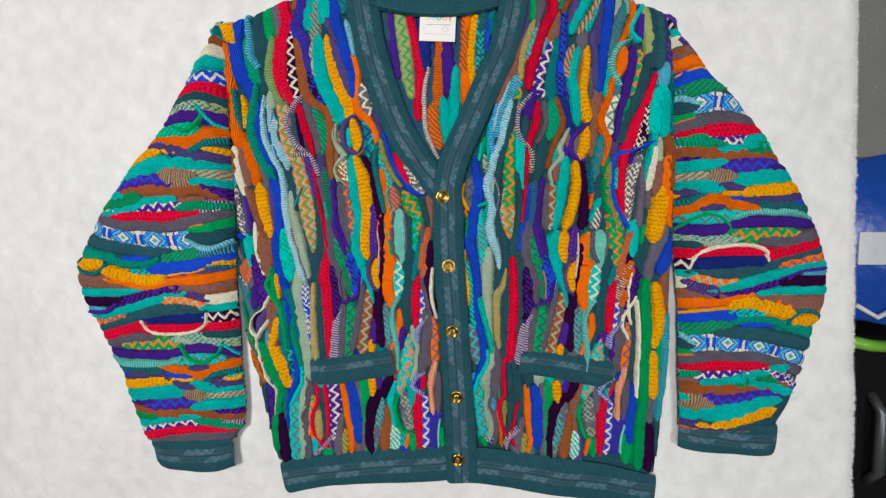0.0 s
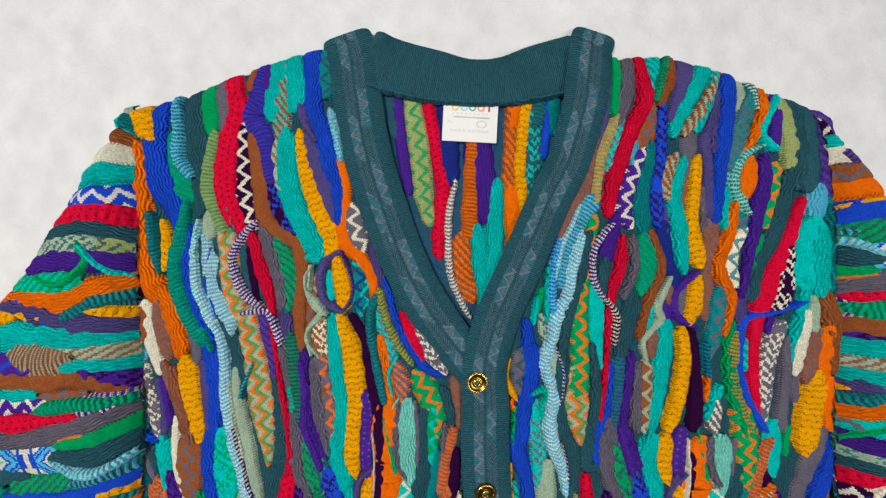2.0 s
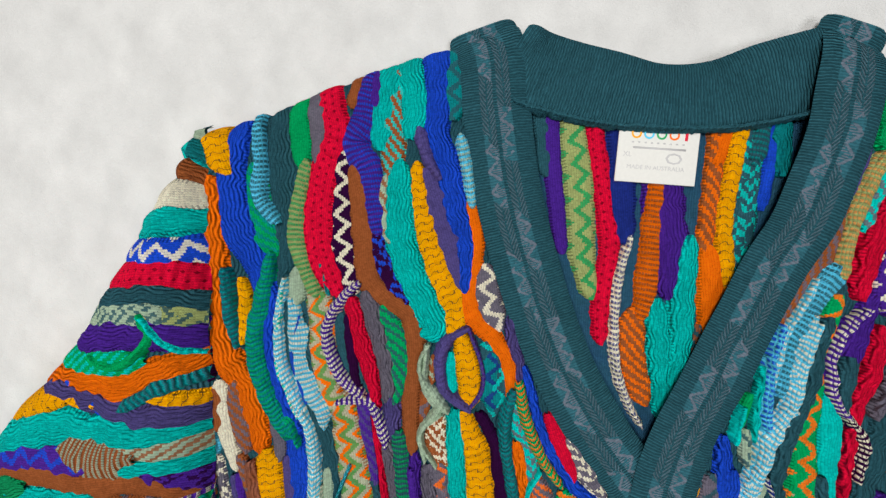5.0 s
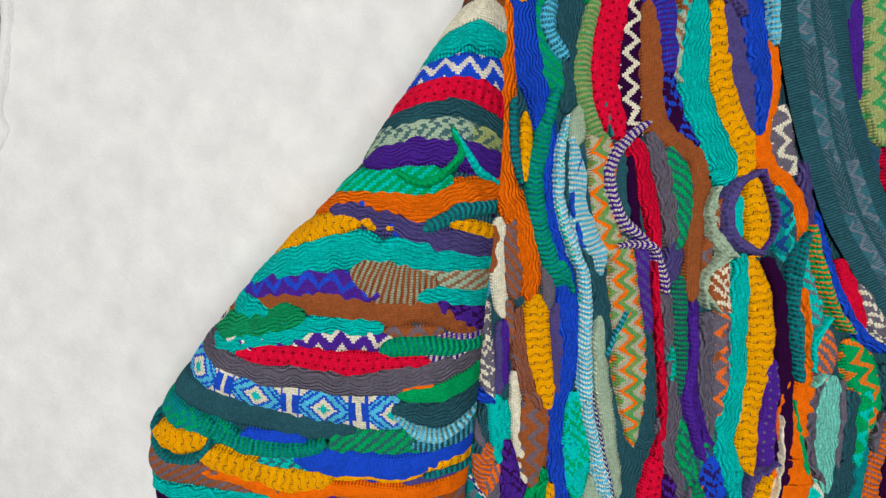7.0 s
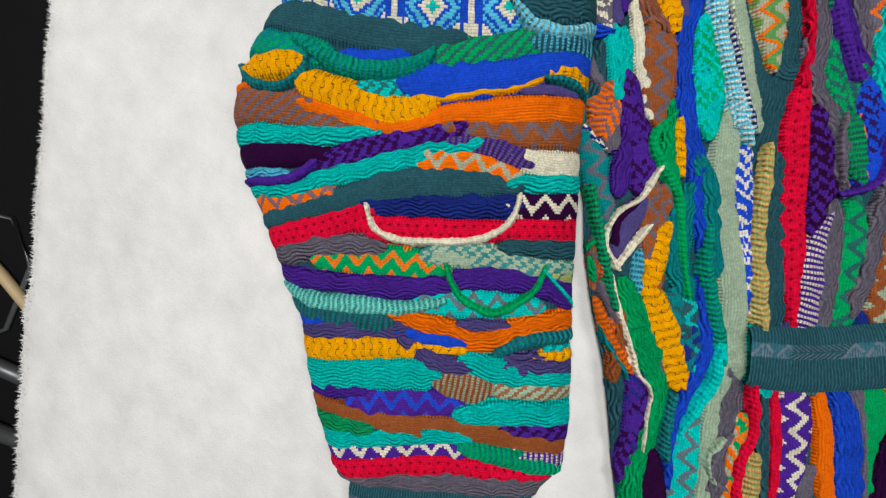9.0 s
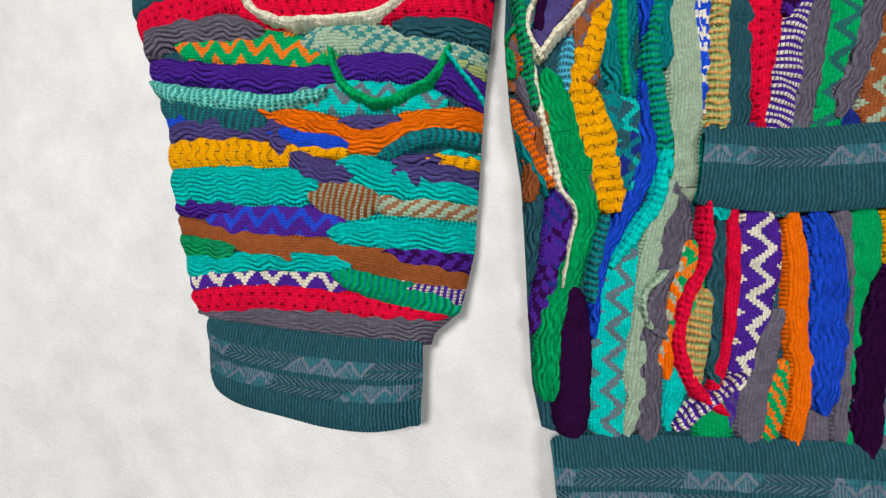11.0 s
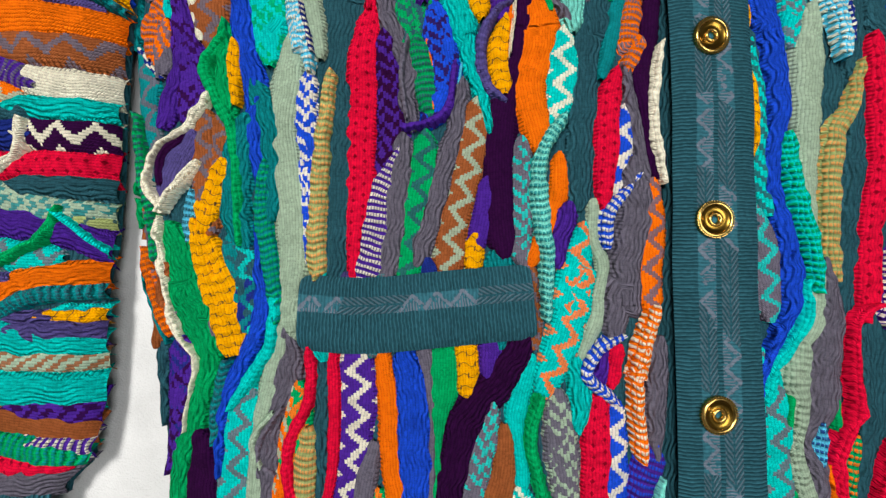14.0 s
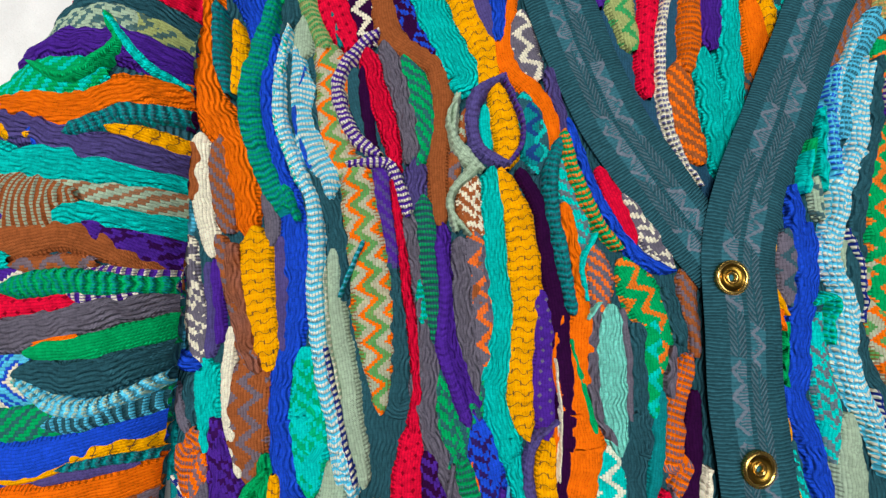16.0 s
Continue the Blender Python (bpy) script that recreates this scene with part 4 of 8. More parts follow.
front("c", "GY", "", (-1.6, -17.3, 1.02), (-1.6, -20.2, 1.30), (-1.6, -23.3, 0.79))
front("z", "TQ", "OR", (-6.2, -11.1, 0.68), (-6.4, -13.3, 1.71), (-6.7, -15.7, 2.01), (-6.1, -13.5, 1.75), (-6.5, -15.6, 1.93), (-7.2, -18.3, 1.94), (-7.9, -20.5, 1.30))
front("k", "GY", "TQ", (-10.0, -6.5, 1.25), (-9.8, -9.9, 1.43), (-9.6, -13.1, 1.23))
front("p", "OR", "", (-7.8, -7.2, 0.81), (-7.7, -9.2, 1.18), (-8.2, -11.3, 0.93), (-8.9, -13.2, 1.04))
front("w", "MI", "TG", (-7.8, -5.0, 0.75), (-8.7, -6.7, 0.88), (-8.9, -8.6, 1.12), (-8.5, -11.0, 1.11), (-8.1, -13.4, 0.98), (-8.0, -16.3, 0.61))
front("z", "BR", "SG", (-12.7, -4.3, 1.39), (-12.8, -6.3, 1.95), (-13.1, -8.9, 1.75), (-13.6, -11.3, 1.73), (-13.7, -14.1, 1.96))
front("c", "GY", "", (-13.7, -3.1, 0.89), (-13.9, -5.8, 1.13), (-14.4, -8.3, 1.25), (-14.8, -10.8, 1.30), (-15.5, -13.6, 1.23))
front("z", "GR", "T", (-15.6, -6.3, 1.13), (-15.6, -8.7, 1.94), (-15.8, -10.9, 2.05), (-15.9, -13.3, 1.73), (-16.2, -14.8, 1.23))
front("p", "PU", "", (-11.8, -8.9, 1.06), (-11.9, -10.9, 1.30), (-12.3, -12.8, 1.11))
front("s", "YE", "", (-12.3, -12.3, 1.17), (-12.3, -13.8, 1.23))
front("c", "GY", "", (-18.9, 6.7, 1.77), (-18.7, 4.4, 1.82), (-18.8, 2.0, 1.49), (-17.9, -0.2, 1.48), (-16.9, -2.4, 1.79), (-17.1, -4.1, 1.59), (-16.5, -5.8, 0.76))
front("k", "GR", "T", (-17.5, 4.3, 1.43), (-17.5, 2.1, 1.62), (-17.1, 0.3, 1.29))
front("k", "BL", "DP", (-15.8, 1.5, 1.81), (-15.1, -1.1, 2.11), (-14.8, -3.3, 1.78), (-15.5, -5.4, 1.26))
front("b", "GR", "T", (-16.5, -0.6, 1.09), (-16.0, -2.7, 1.53), (-15.5, -4.9, 0.82))
front("p", "OR", "", (-15.9, -0.7, 0.26), (-15.5, -2.7, 0.32), (-15.3, -4.7, 0.25))
front("w", "PU", "", (-14.2, -2.1, 0.51), (-14.4, -4.5, 0.63), (-15.5, -5.5, 0.63), (-16.8, -5.9, 0.50))
front("d", "RD", "", (-19.4, 1.3, 1.10), (-19.7, -1.6, 1.79), (-19.5, -4.2, 1.78), (-19.5, -6.7, 1.77), (-19.3, -9.2, 1.75), (-19.2, -12.3, 1.24), (-19.1, -15.0, 0.86))
front("k", "DP", "PU", (-18.5, -0.4, 1.28), (-18.0, -2.8, 1.79), (-17.7, -4.7, 2.03), (-17.6, -6.6, 1.76), (-18.1, -8.5, 0.88))
front("b", "PU", "CR", (-17.2, -7.4, 0.57), (-18.0, -9.8, 1.37), (-18.1, -12.2, 1.67), (-18.5, -15.0, 1.66))
front("c", "GY", "", (-17.0, -6.7, 1.39), (-17.1, -9.7, 1.75), (-17.1, -12.2, 1.42), (-17.3, -14.6, 1.41))
front("w", "OL", "PO", (-21.5, -3.1, 0.77), (-21.6, -5.6, 1.14), (-21.7, -8.1, 1.20), (-21.6, -11.2, 1.31), (-21.3, -14.8, 1.29))
front("c", "GR", "", (-30.2, -12.9, 1.37), (-29.0, -15.3, 2.35), (-27.8, -17.6, 2.33), (-29.0, -16.2, 2.55), (-27.6, -19.0, 1.80), (-27.2, -20.8, 1.20), (-27.8, -23.4, 1.47), (-28.4, -26.6, 1.47), (-28.3, -30.4, 0.94))
front("c", "BL", "", (-24.8, -14.7, 1.11), (-24.4, -17.1, 1.11), (-25.1, -19.7, 0.92), (-26.0, -22.0, 0.92), (-26.3, -23.9, 0.79), (-26.1, -26.7, 0.46))
front("k", "PU", "DP", (-28.7, -19.6, 1.81), (-28.5, -22.5, 2.01), (-28.8, -25.0, 1.54), (-29.4, -27.0, 0.67))
front("p", "DP", "", (-27.4, -24.7, 1.13), (-27.1, -27.1, 2.00), (-26.8, -29.9, 1.86), (-26.7, -32.3, 1.66))
front("z", "TQ", "GY", (-25.0, -21.7, 1.84), (-25.2, -24.4, 2.17), (-25.1, -26.9, 2.50), (-25.0, -29.4, 2.17), (-24.7, -32.0, 2.17))
front("p", "SG", "", (-23.6, -27.1, 1.11), (-23.5, -29.6, 1.11), (-23.8, -31.5, 0.85))
front("c", "GY", "", (-22.9, -18.6, 1.49), (-22.7, -21.4, 2.13), (-23.3, -23.6, 1.49), (-23.2, -26.1, 1.82), (-23.1, -28.6, 1.62), (-22.8, -31.5, 1.49))
front("w", "SG", "", (-23.1, -23.0, 0.45), (-23.9, -24.3, 0.59), (-23.5, -25.7, 0.52))
front("z", "GR", "OR", (-21.8, -21.5, 1.29), (-21.7, -23.8, 1.48), (-22.2, -25.8, 0.97))
front("p", "OR", "", (-22.4, -25.9, 0.71), (-22.2, -28.2, 0.77))
front("b", "OL", "PO", (-21.0, -23.9, 1.09), (-21.0, -26.2, 1.28), (-20.9, -28.5, 0.90))
front("w", "RD", "", (-21.3, -19.3, 0.77), (-21.1, -21.9, 0.83), (-21.9, -24.4, 0.90), (-21.9, -26.6, 0.84), (-20.9, -28.7, 0.90), (-19.5, -29.6, 0.70))
front("p", "RD", "", (-20.0, -19.2, 0.70), (-19.7, -21.8, 0.83), (-19.5, -24.2, 0.76), (-19.5, -26.4, 0.63), (-19.8, -28.8, 0.57))
front("z", "PU", "CR", (-18.7, -19.1, 2.02), (-18.4, -21.3, 2.33), (-18.4, -23.5, 2.02), (-18.3, -25.6, 2.02), (-18.7, -28.0, 1.39))
front("p", "GY", "", (-17.2, -24.4, 0.88), (-17.6, -26.8, 1.38), (-17.8, -28.9, 1.76), (-17.8, -30.9, 1.45))
front("h", "GR", "OR", (-16.7, -27.0, 0.94), (-16.8, -28.8, 1.25), (-16.9, -30.8, 1.13))
front("w", "PU", "CR", (-18.7, -27.8, 0.63), (-19.9, -29.2, 0.89), (-21.4, -30.7, 1.03))
front("p", "OR", "", (-17.2, -18.9, 0.81), (-16.6, -21.5, 1.18), (-16.3, -24.5, 1.18), (-15.7, -27.5, 1.18), (-15.7, -30.5, 0.87))
front("c", "BL", "", (-15.9, -19.1, 1.36), (-15.2, -21.4, 2.04), (-15.0, -23.8, 2.04), (-14.7, -26.2, 2.03), (-14.6, -28.6, 1.54))
front("p", "GY", "", (-14.8, -18.8, 1.05), (-14.2, -21.3, 0.61), (-13.9, -24.3, 0.49), (-13.6, -30.3, 0.92))
front("p", "GR", "", (-13.7, -18.4, 1.34), (-13.6, -20.6, 1.96), (-13.7, -23.1, 1.04), (-13.5, -25.8, 0.73), (-13.3, -30.3, 0.73))
front("s", "YE", "", (-12.4, -18.3, 1.33), (-12.0, -21.0, 1.45))
front("p", "PU", "", (-11.0, -18.2, 1.62), (-10.9, -20.0, 1.20))
front("c", "DP", "", (-9.2, -17.9, 1.49), (-10.6, -20.4, 1.92), (-12.0, -22.3, 1.94), (-12.5, -24.8, 1.82), (-12.8, -27.2, 1.83), (-12.5, -30.3, 1.64))
front("k", "GY", "TQ", (-10.7, -21.7, 1.02), (-11.1, -24.0, 1.69), (-11.4, -26.2, 1.51), (-11.9, -28.6, 1.39), (-11.9, -30.3, 0.91))
front("p", "BR", "", (-9.9, -22.8, 0.78), (-9.8, -25.1, 1.43), (-10.1, -27.2, 1.92), (-10.3, -30.1, 1.68))
front("h", "TQ", "CR", (-8.8, -26.3, 1.31), (-8.6, -28.0, 1.96), (-8.7, -29.9, 1.66))
front("k", "GY", "SG", (-7.1, -20.7, 1.29), (-6.8, -23.0, 1.87), (-6.4, -25.1, 1.87), (-6.2, -26.7, 1.28))
front("w", "GR", "", (-8.1, -20.9, 0.71), (-8.5, -22.9, 0.83), (-8.0, -24.9, 0.77), (-7.3, -26.6, 0.76), (-6.0, -26.9, 0.41))
front("p", "OR", "", (-6.4, -27.0, 0.64), (-6.8, -29.5, 0.70))
front("p", "GR", "", (-5.9, -27.1, 1.28), (-5.6, -29.6, 1.34))
front("d", "RD", "", (-4.7, -20.5, 0.98), (-4.8, -22.9, 1.56), (-4.7, -25.2, 1.56), (-4.6, -27.2, 1.56), (-4.6, -29.4, 1.04))
front("z", "BL", "CR", (-3.8, -21.0, 0.98), (-3.7, -23.3, 1.26), (-3.6, -25.4, 1.38), (-3.6, -27.4, 1.38), (-3.6, -29.3, 1.26))
front("b", "PU", "BL", (-1.7, -23.4, 1.81), (-2.2, -26.1, 1.59), (-2.2, -29.2, 1.31))
front("p", "GR", "", (-1.1, -26.4, 0.96), (-0.9, -29.0, 1.13))
front("w", "MI", "", (-1.3, -24.7, 0.40), (-1.6, -27.1, 0.45), (-1.5, -28.9, 0.45))
front("p", "RD", "", (-3.9, -17.9, 0.98), (-4.1, -19.7, 0.75))
front("w", "BL", "CR", (-3.9, -17.2, 0.57), (-5.1, -18.0, 0.87), (-5.6, -19.4, 0.87), (-4.1, -20.6, 0.75))
front("s", "YE", "", (-35.2, 39.8, 1.77), (-34.0, 36.9, 1.77), (-33.0, 34.5, 2.03))
front("w", "PU", "CR", (-23.0, 26.1, 0.76), (-24.2, 25.0, 0.94), (-25.2, 23.0, 1.03), (-25.0, 21.1, 1.04), (-24.0, 19.0, 1.03), (-22.5, 17.9, 0.86))
front("w", "PU", "CR", (-24.0, 17.1, 0.64), (-22.8, 17.3, 0.78), (-21.6, 17.2, 0.85), (-20.9, 15.7, 0.99), (-20.4, 14.2, 0.91))
front("p", "GR", "", (-8.9, 1.7, 0.66), (-10.1, 6.5, 0.33))
front("h", "T", "GR", (-15.3, 4.0, 0.67), (-16.3, 1.5, 1.64), (-17.2, -0.7, 1.62))
front("p", "TG", "", (-4.8, 3.5, 0.97), (-5.2, -0.2, 0.96), (-5.6, -2.1, 0.76))
front("c", "GY", "", (-4.3, -1.7, 0.58), (-3.8, -4.1, 0.83), (-3.3, -6.1, 0.83), (-2.8, -8.0, 0.63))
front("z", "TQ", "GY", (-21.1, -21.4, 0.97), (-21.7, -23.6, 0.96), (-22.1, -25.8, 0.96))
front("h", "GR", "OR", (-21.5, -21.7, 0.52), (-22.1, -24.3, 0.58), (-22.1, -26.4, 0.58))
front("c", "GY", "", (-25.3, 5.0, 0.47), (-24.2, 3.1, 0.46))
front("p", "GY", "", (-7.0, 8.4, 0.48), (-6.7, 5.6, 0.54), (-6.7, 2.4, 0.53))
front("z", "GR", "T", (-18.3, 4.6, 1.00), (-17.6, 2.1, 1.32))
front("p", "SL", "", (-15.1, 12.7, 0.49), (-15.0, 9.3, 0.41))
front("c", "GY", "", (-21.5, 23.9, 0.73), (-20.8, 20.5, 0.87), (-20.5, 17.6, 0.71))
front("p", "DP", "", (-23.7, 23.5, 0.73), (-23.2, 20.4, 0.87), (-22.7, 18.2, 0.57))
front("c", "TG", "T", (-25.9, 27.3, 0.52), (-25.3, 25.4, 0.44))
front("c", "BL", "", (-10.6, 19.0, 0.50), (-9.8, 16.5, 0.57))
front("p", "BR", "", (-33.4, 17.4, 1.19), (-33.3, 14.8, 1.18))
front("c", "BL", "", (-36.9, 6.3, 1.01), (-34.2, 4.9, 1.07), (-32.5, 4.4, 0.73))
front("w", "TQ", "CR", (-28.7, 26.0, 0.37), (-28.9, 23.2, 0.51), (-29.0, 20.5, 0.50), (-28.3, 18.0, 0.50), (-27.3, 15.9, 0.49))
front("c", "BL", "T", (-27.5, 23.3, 0.44), (-27.8, 20.3, 0.50), (-26.7, 17.0, 0.50))
front("w", "GY", "", (-17.1, -0.8, 0.38), (-17.3, -2.8, 0.45), (-16.8, -5.3, 0.38))
front("p", "CR", "", (-11.0, 2.5, 0.16), (-11.0, -0.2, 0.19), (-11.1, -3.4, 0.16))
front("p", "OR", "", (-10.7, 7.8, 0.68), (-11.2, 5.4, 0.54), (-10.7, 2.9, 0.66), (-11.2, 0.4, 0.52))
front("w", "CR", "", (-11.2, 5.4, 0.17), (-10.9, 2.3, 0.20), (-11.0, -1.1, 0.16))
front("p", "RD", "", (-19.3, 3.7, 0.46), (-19.4, 1.7, 0.52))
front("w", "TG", "LB", (-23.1, 12.1, 0.35), (-24.2, 9.0, 0.27))
front("c", "GY", "T", (-15.6, 12.0, 0.49), (-15.1, 8.6, 0.41))
front("w", "MI", "", (-9.1, 8.1, 0.27), (-8.6, 8.8, 0.34))
front("w", "SG", "CR", (-25.2, 10.3, 0.27), (-24.7, 6.3, 0.27), (-23.9, 3.1, 0.26))
front("p", "LB", "", (-13.8, -2.0, 0.19), (-14.0, -4.2, 0.22))
front("k", "PU", "NV", (-28.8, -19.5, 1.69), (-28.7, -23.3, 1.48), (-28.6, -26.5, 1.00))
front("c", "GR", "", (-27.3, -20.3, 1.00), (-27.6, -23.5, 1.00), (-28.2, -26.5, 0.94), (-27.9, -30.3, 0.80))
front("w", "TG", "T", (-26.2, -20.5, 0.80), (-26.5, -23.1, 0.87), (-26.4, -24.7, 0.66))
front("p", "SG", "", (-23.2, -17.7, 1.18), (-23.5, -20.9, 1.31), (-23.9, -24.8, 0.99), (-23.9, -29.2, 0.98))
front("w", "GY", "", (-22.6, -22.7, 0.52), (-23.6, -24.4, 0.52), (-23.6, -25.7, 0.52), (-22.8, -26.2, 0.46))
front("h", "OR", "SG", (-22.1, -21.7, 0.78), (-22.4, -25.2, 0.78), (-22.6, -27.5, 0.72))
front("c", "T", "", (-20.5, -19.7, 0.97), (-20.3, -23.5, 0.97), (-19.8, -28.1, 0.77))
front("p", "SL", "", (-32.3, 10.3, 0.89), (-31.9, 5.3, 0.89))
front("h", "BR", "GY", (-31.8, 12.0, 0.89), (-30.8, 8.3, 1.03), (-29.8, 5.4, 0.81), (-28.2, 3.7, 0.58))
front("c", "T", "", (-25.0, 12.7, 0.92), (-24.8, 6.7, 1.00), (-22.9, 0.8, 1.07))
front("b", "TQ", "GR", (-19.4, 9.7, 0.76), (-19.2, 7.7, 0.83))
front("w", "PU", "", (-18.3, 12.2, 0.89), (-17.9, 9.4, 1.02), (-17.9, 6.0, 1.03), (-16.4, 1.9, 0.95))
front("c", "GY", "", (-16.9, 10.9, 1.22), (-16.7, 7.4, 1.36), (-15.8, 3.6, 0.81))
front("w", "SG", "", (-17.5, 21.7, 0.51), (-17.6, 18.8, 0.64), (-16.4, 17.4, 0.85), (-17.7, 15.3, 0.56), (-17.3, 13.3, 0.49))
front("h", "BR", "CR", (-16.8, 16.0, 1.20), (-16.4, 13.4, 0.98))
front("z", "BR", "GY", (-15.9, 11.7, 1.25), (-15.7, 7.5, 1.36))
front("c", "GY", "", (-17.1, 11.7, 1.04), (-16.5, 7.5, 1.22), (-15.9, 3.8, 0.93))
front("c", "PU", "", (-17.8, 10.6, 0.69), (-17.4, 5.9, 0.74), (-16.1, 3.1, 0.66))
front("z", "TG", "NV", (-12.7, 21.1, 1.59), (-12.5, 17.9, 1.57))
front("w", "TG", "T", (-11.5, 15.9, 0.92), (-11.0, 12.5, 0.90), (-10.2, 8.9, 0.82))
front("c", "OR", "", (-10.5, 14.2, 0.70), (-9.5, 9.6, 0.75))
front("h", "CR", "DP", (-5.7, 13.7, 1.05), (-4.9, 12.0, 0.83))
side("p", "T", "", (31.1, 38.4, 1.98), (31.2, 35.2, 1.98), (31.3, 30.1, 1.98))
side("p", "TQ", "", (31.7, 26.3, 2.91), (30.9, 20.9, 2.90))
side("h", "BR", "GY", (32.1, 15.6, 2.24), (31.6, 11.1, 1.84))
side("p", "OR", "", (32.7, 16.2, 1.72), (33.0, 11.4, 1.58))
side("s", "YE", "", (32.4, 11.4, 2.90), (32.3, 7.8, 2.90), (31.6, 4.3, 2.24))
side("c", "BL", "", (36.8, 8.1, 2.64), (34.7, 3.1, 2.64), (32.8, -0.6, 2.24))
side("p", "TQ", "", (28.6, 6.5, 2.23), (28.5, 2.0, 1.70))
side("b", "OR", "BR", (28.2, 0.2, 2.23), (27.2, -5.5, 2.59))
side("k", "PU", "DP", (28.6, -0.7, 2.92), (27.7, -6.0, 2.59))
side("w", "CR", "", (29.1, -4.9, 0.60), (27.1, -8.6, 0.78), (28.0, -11.1, 0.69))
side("w", "CR", "", (29.4, -5.5, 0.60), (29.8, -11.3, 0.69), (29.6, -20.3, 0.70))
side("c", "GR", "", (30.7, -2.4, 1.72), (31.0, -11.3, 2.08), (30.8, -20.2, 1.92), (30.3, -32.1, 1.94))
side("s", "YE", "", (32.2, -2.9, 1.55), (33.1, -7.7, 2.24), (32.2, -12.3, 1.56))
side("s", "YE", "", (32.1, -13.8, 1.73), (32.2, -20.2, 2.09))
side("p", "DP", "", (31.9, -25.7, 2.10), (32.0, -32.2, 2.29))
side("w", "TG", "LB", (34.2, -7.8, 1.38), (34.0, -14.9, 1.39), (33.1, -24.0, 1.22))
side("c", "BR", "", (32.5, 19.4, 1.72), (33.7, 12.4, 1.72))
side("p", "OR", "", (33.8, 11.1, 1.45), (34.0, 6.5, 1.32))
side("c", "BL", "", (37.7, 10.8, 2.25), (37.3, 5.4, 1.98))
side("z", "GR", "OR", (25.3, 8.4, 2.22), (25.9, 4.5, 2.62), (25.9, 0.7, 1.96))
side("c", "GR", "", (24.2, 16.7, 1.31), (24.4, 10.9, 1.44), (25.6, 5.8, 1.18))
side("b", "BR", "CR", (27.9, -0.6, 2.62), (26.6, -4.4, 2.35))
side("c", "TQ", "", (32.0, 25.6, 1.98), (31.9, 20.0, 1.98))
side("c", "BL", "", (24.5, 43.1, 1.87), (24.2, 40.0, 1.87), (23.8, 35.9, 1.87), (23.4, 32.1, 1.69), (23.2, 28.8, 1.60), (22.8, 26.9, 1.22))
side("k", "TG", "GY", (28.2, 43.2, 1.40), (27.0, 40.2, 1.40), (25.6, 36.8, 1.87), (25.0, 34.0, 1.87), (24.3, 32.1, 1.22))
side("w", "TG", "CR", (26.0, 43.6, 0.84), (26.6, 40.5, 0.84), (26.8, 39.3, 0.84), (26.8, 38.2, 0.75))
side("c", "OR", "", (27.9, 42.5, 1.21), (27.7, 39.3, 1.21), (27.6, 37.5, 1.21), (26.8, 35.4, 1.12), (25.5, 33.1, 0.84))
side("w", "TQ", "", (30.4, 41.6, 0.84), (28.8, 38.8, 0.84), (27.6, 36.8, 0.93), (27.4, 35.2, 0.84), (28.5, 33.9, 0.65))
side("p", "PU", "", (29.0, 39.7, 1.21), (28.8, 36.5, 1.21), (28.6, 34.0, 1.12))
side("w", "MI", "T", (27.2, 34.2, 0.56), (25.5, 33.1, 1.12), (24.7, 30.7, 1.22), (25.3, 28.8, 1.03), (25.9, 27.6, 0.75))
side("p", "OR", "", (26.5, 32.8, 1.40), (26.3, 30.9, 1.97), (25.8, 29.2, 1.12))
side("c", "PU", "", (27.7, 33.1, 1.12), (27.7, 30.2, 1.68), (26.9, 26.9, 1.50), (26.1, 23.1, 1.13), (25.3, 19.3, 0.75))
side("z", "GR", "OR", (28.7, 32.1, 1.68), (28.5, 28.8, 1.96), (28.0, 26.2, 1.59))
side("c", "T", "", (29.8, 31.6, 1.40), (29.2, 27.9, 1.87), (28.2, 25.0, 1.87), (26.8, 22.2, 1.69), (26.2, 19.3, 1.88))
side("p", "OL", "", (29.2, 41.2, 1.67), (29.5, 38.0, 1.67), (30.0, 34.4, 1.58), (29.8, 32.1, 1.12))
side("p", "RD", "", (30.9, 28.8, 0.74), (30.3, 26.5, 1.21), (29.5, 24.1, 1.68), (28.6, 21.7, 2.25), (27.4, 18.8, 2.07), (26.7, 16.4, 1.41), (26.4, 12.6, 1.32), (26.9, 8.2, 1.04))
side("k", "DP", "CR", (29.8, 23.9, 1.03), (29.4, 20.4, 1.97), (28.4, 17.9, 1.41))
side("w", "BL", "", (30.6, 18.8, 0.56), (28.0, 17.7, 0.66), (25.5, 16.9, 0.85), (24.9, 13.5, 1.04), (25.4, 10.1, 1.04), (27.4, 6.3, 0.85))
side("k", "GY", "CR", (28.8, 16.5, 1.69), (27.9, 13.6, 1.79), (27.6, 9.7, 1.70), (27.3, 6.8, 1.13))
side("c", "TQ", "", (31.3, 23.3, 1.58), (30.8, 19.0, 1.12), (29.9, 15.2, 1.03), (29.6, 12.5, 0.75))
side("p", "CR", "", (30.9, 17.7, 1.12), (30.7, 14.7, 1.40), (30.3, 12.0, 1.22))
side("p", "GY", "", (29.3, 15.1, 0.84), (29.5, 10.8, 1.22), (29.3, 6.4, 1.32))
side("c", "OR", "", (24.8, 28.3, 0.94), (24.3, 25.5, 1.22), (23.2, 22.3, 1.41), (24.4, 19.0, 1.13), (23.6, 15.6, 0.66))
side("z", "CR", "TG", (25.6, 25.7, 1.03), (24.3, 23.1, 1.60), (24.7, 20.5, 1.22))
side("c", "GR", "", (27.2, 25.0, 1.03), (26.3, 22.4, 0.75))
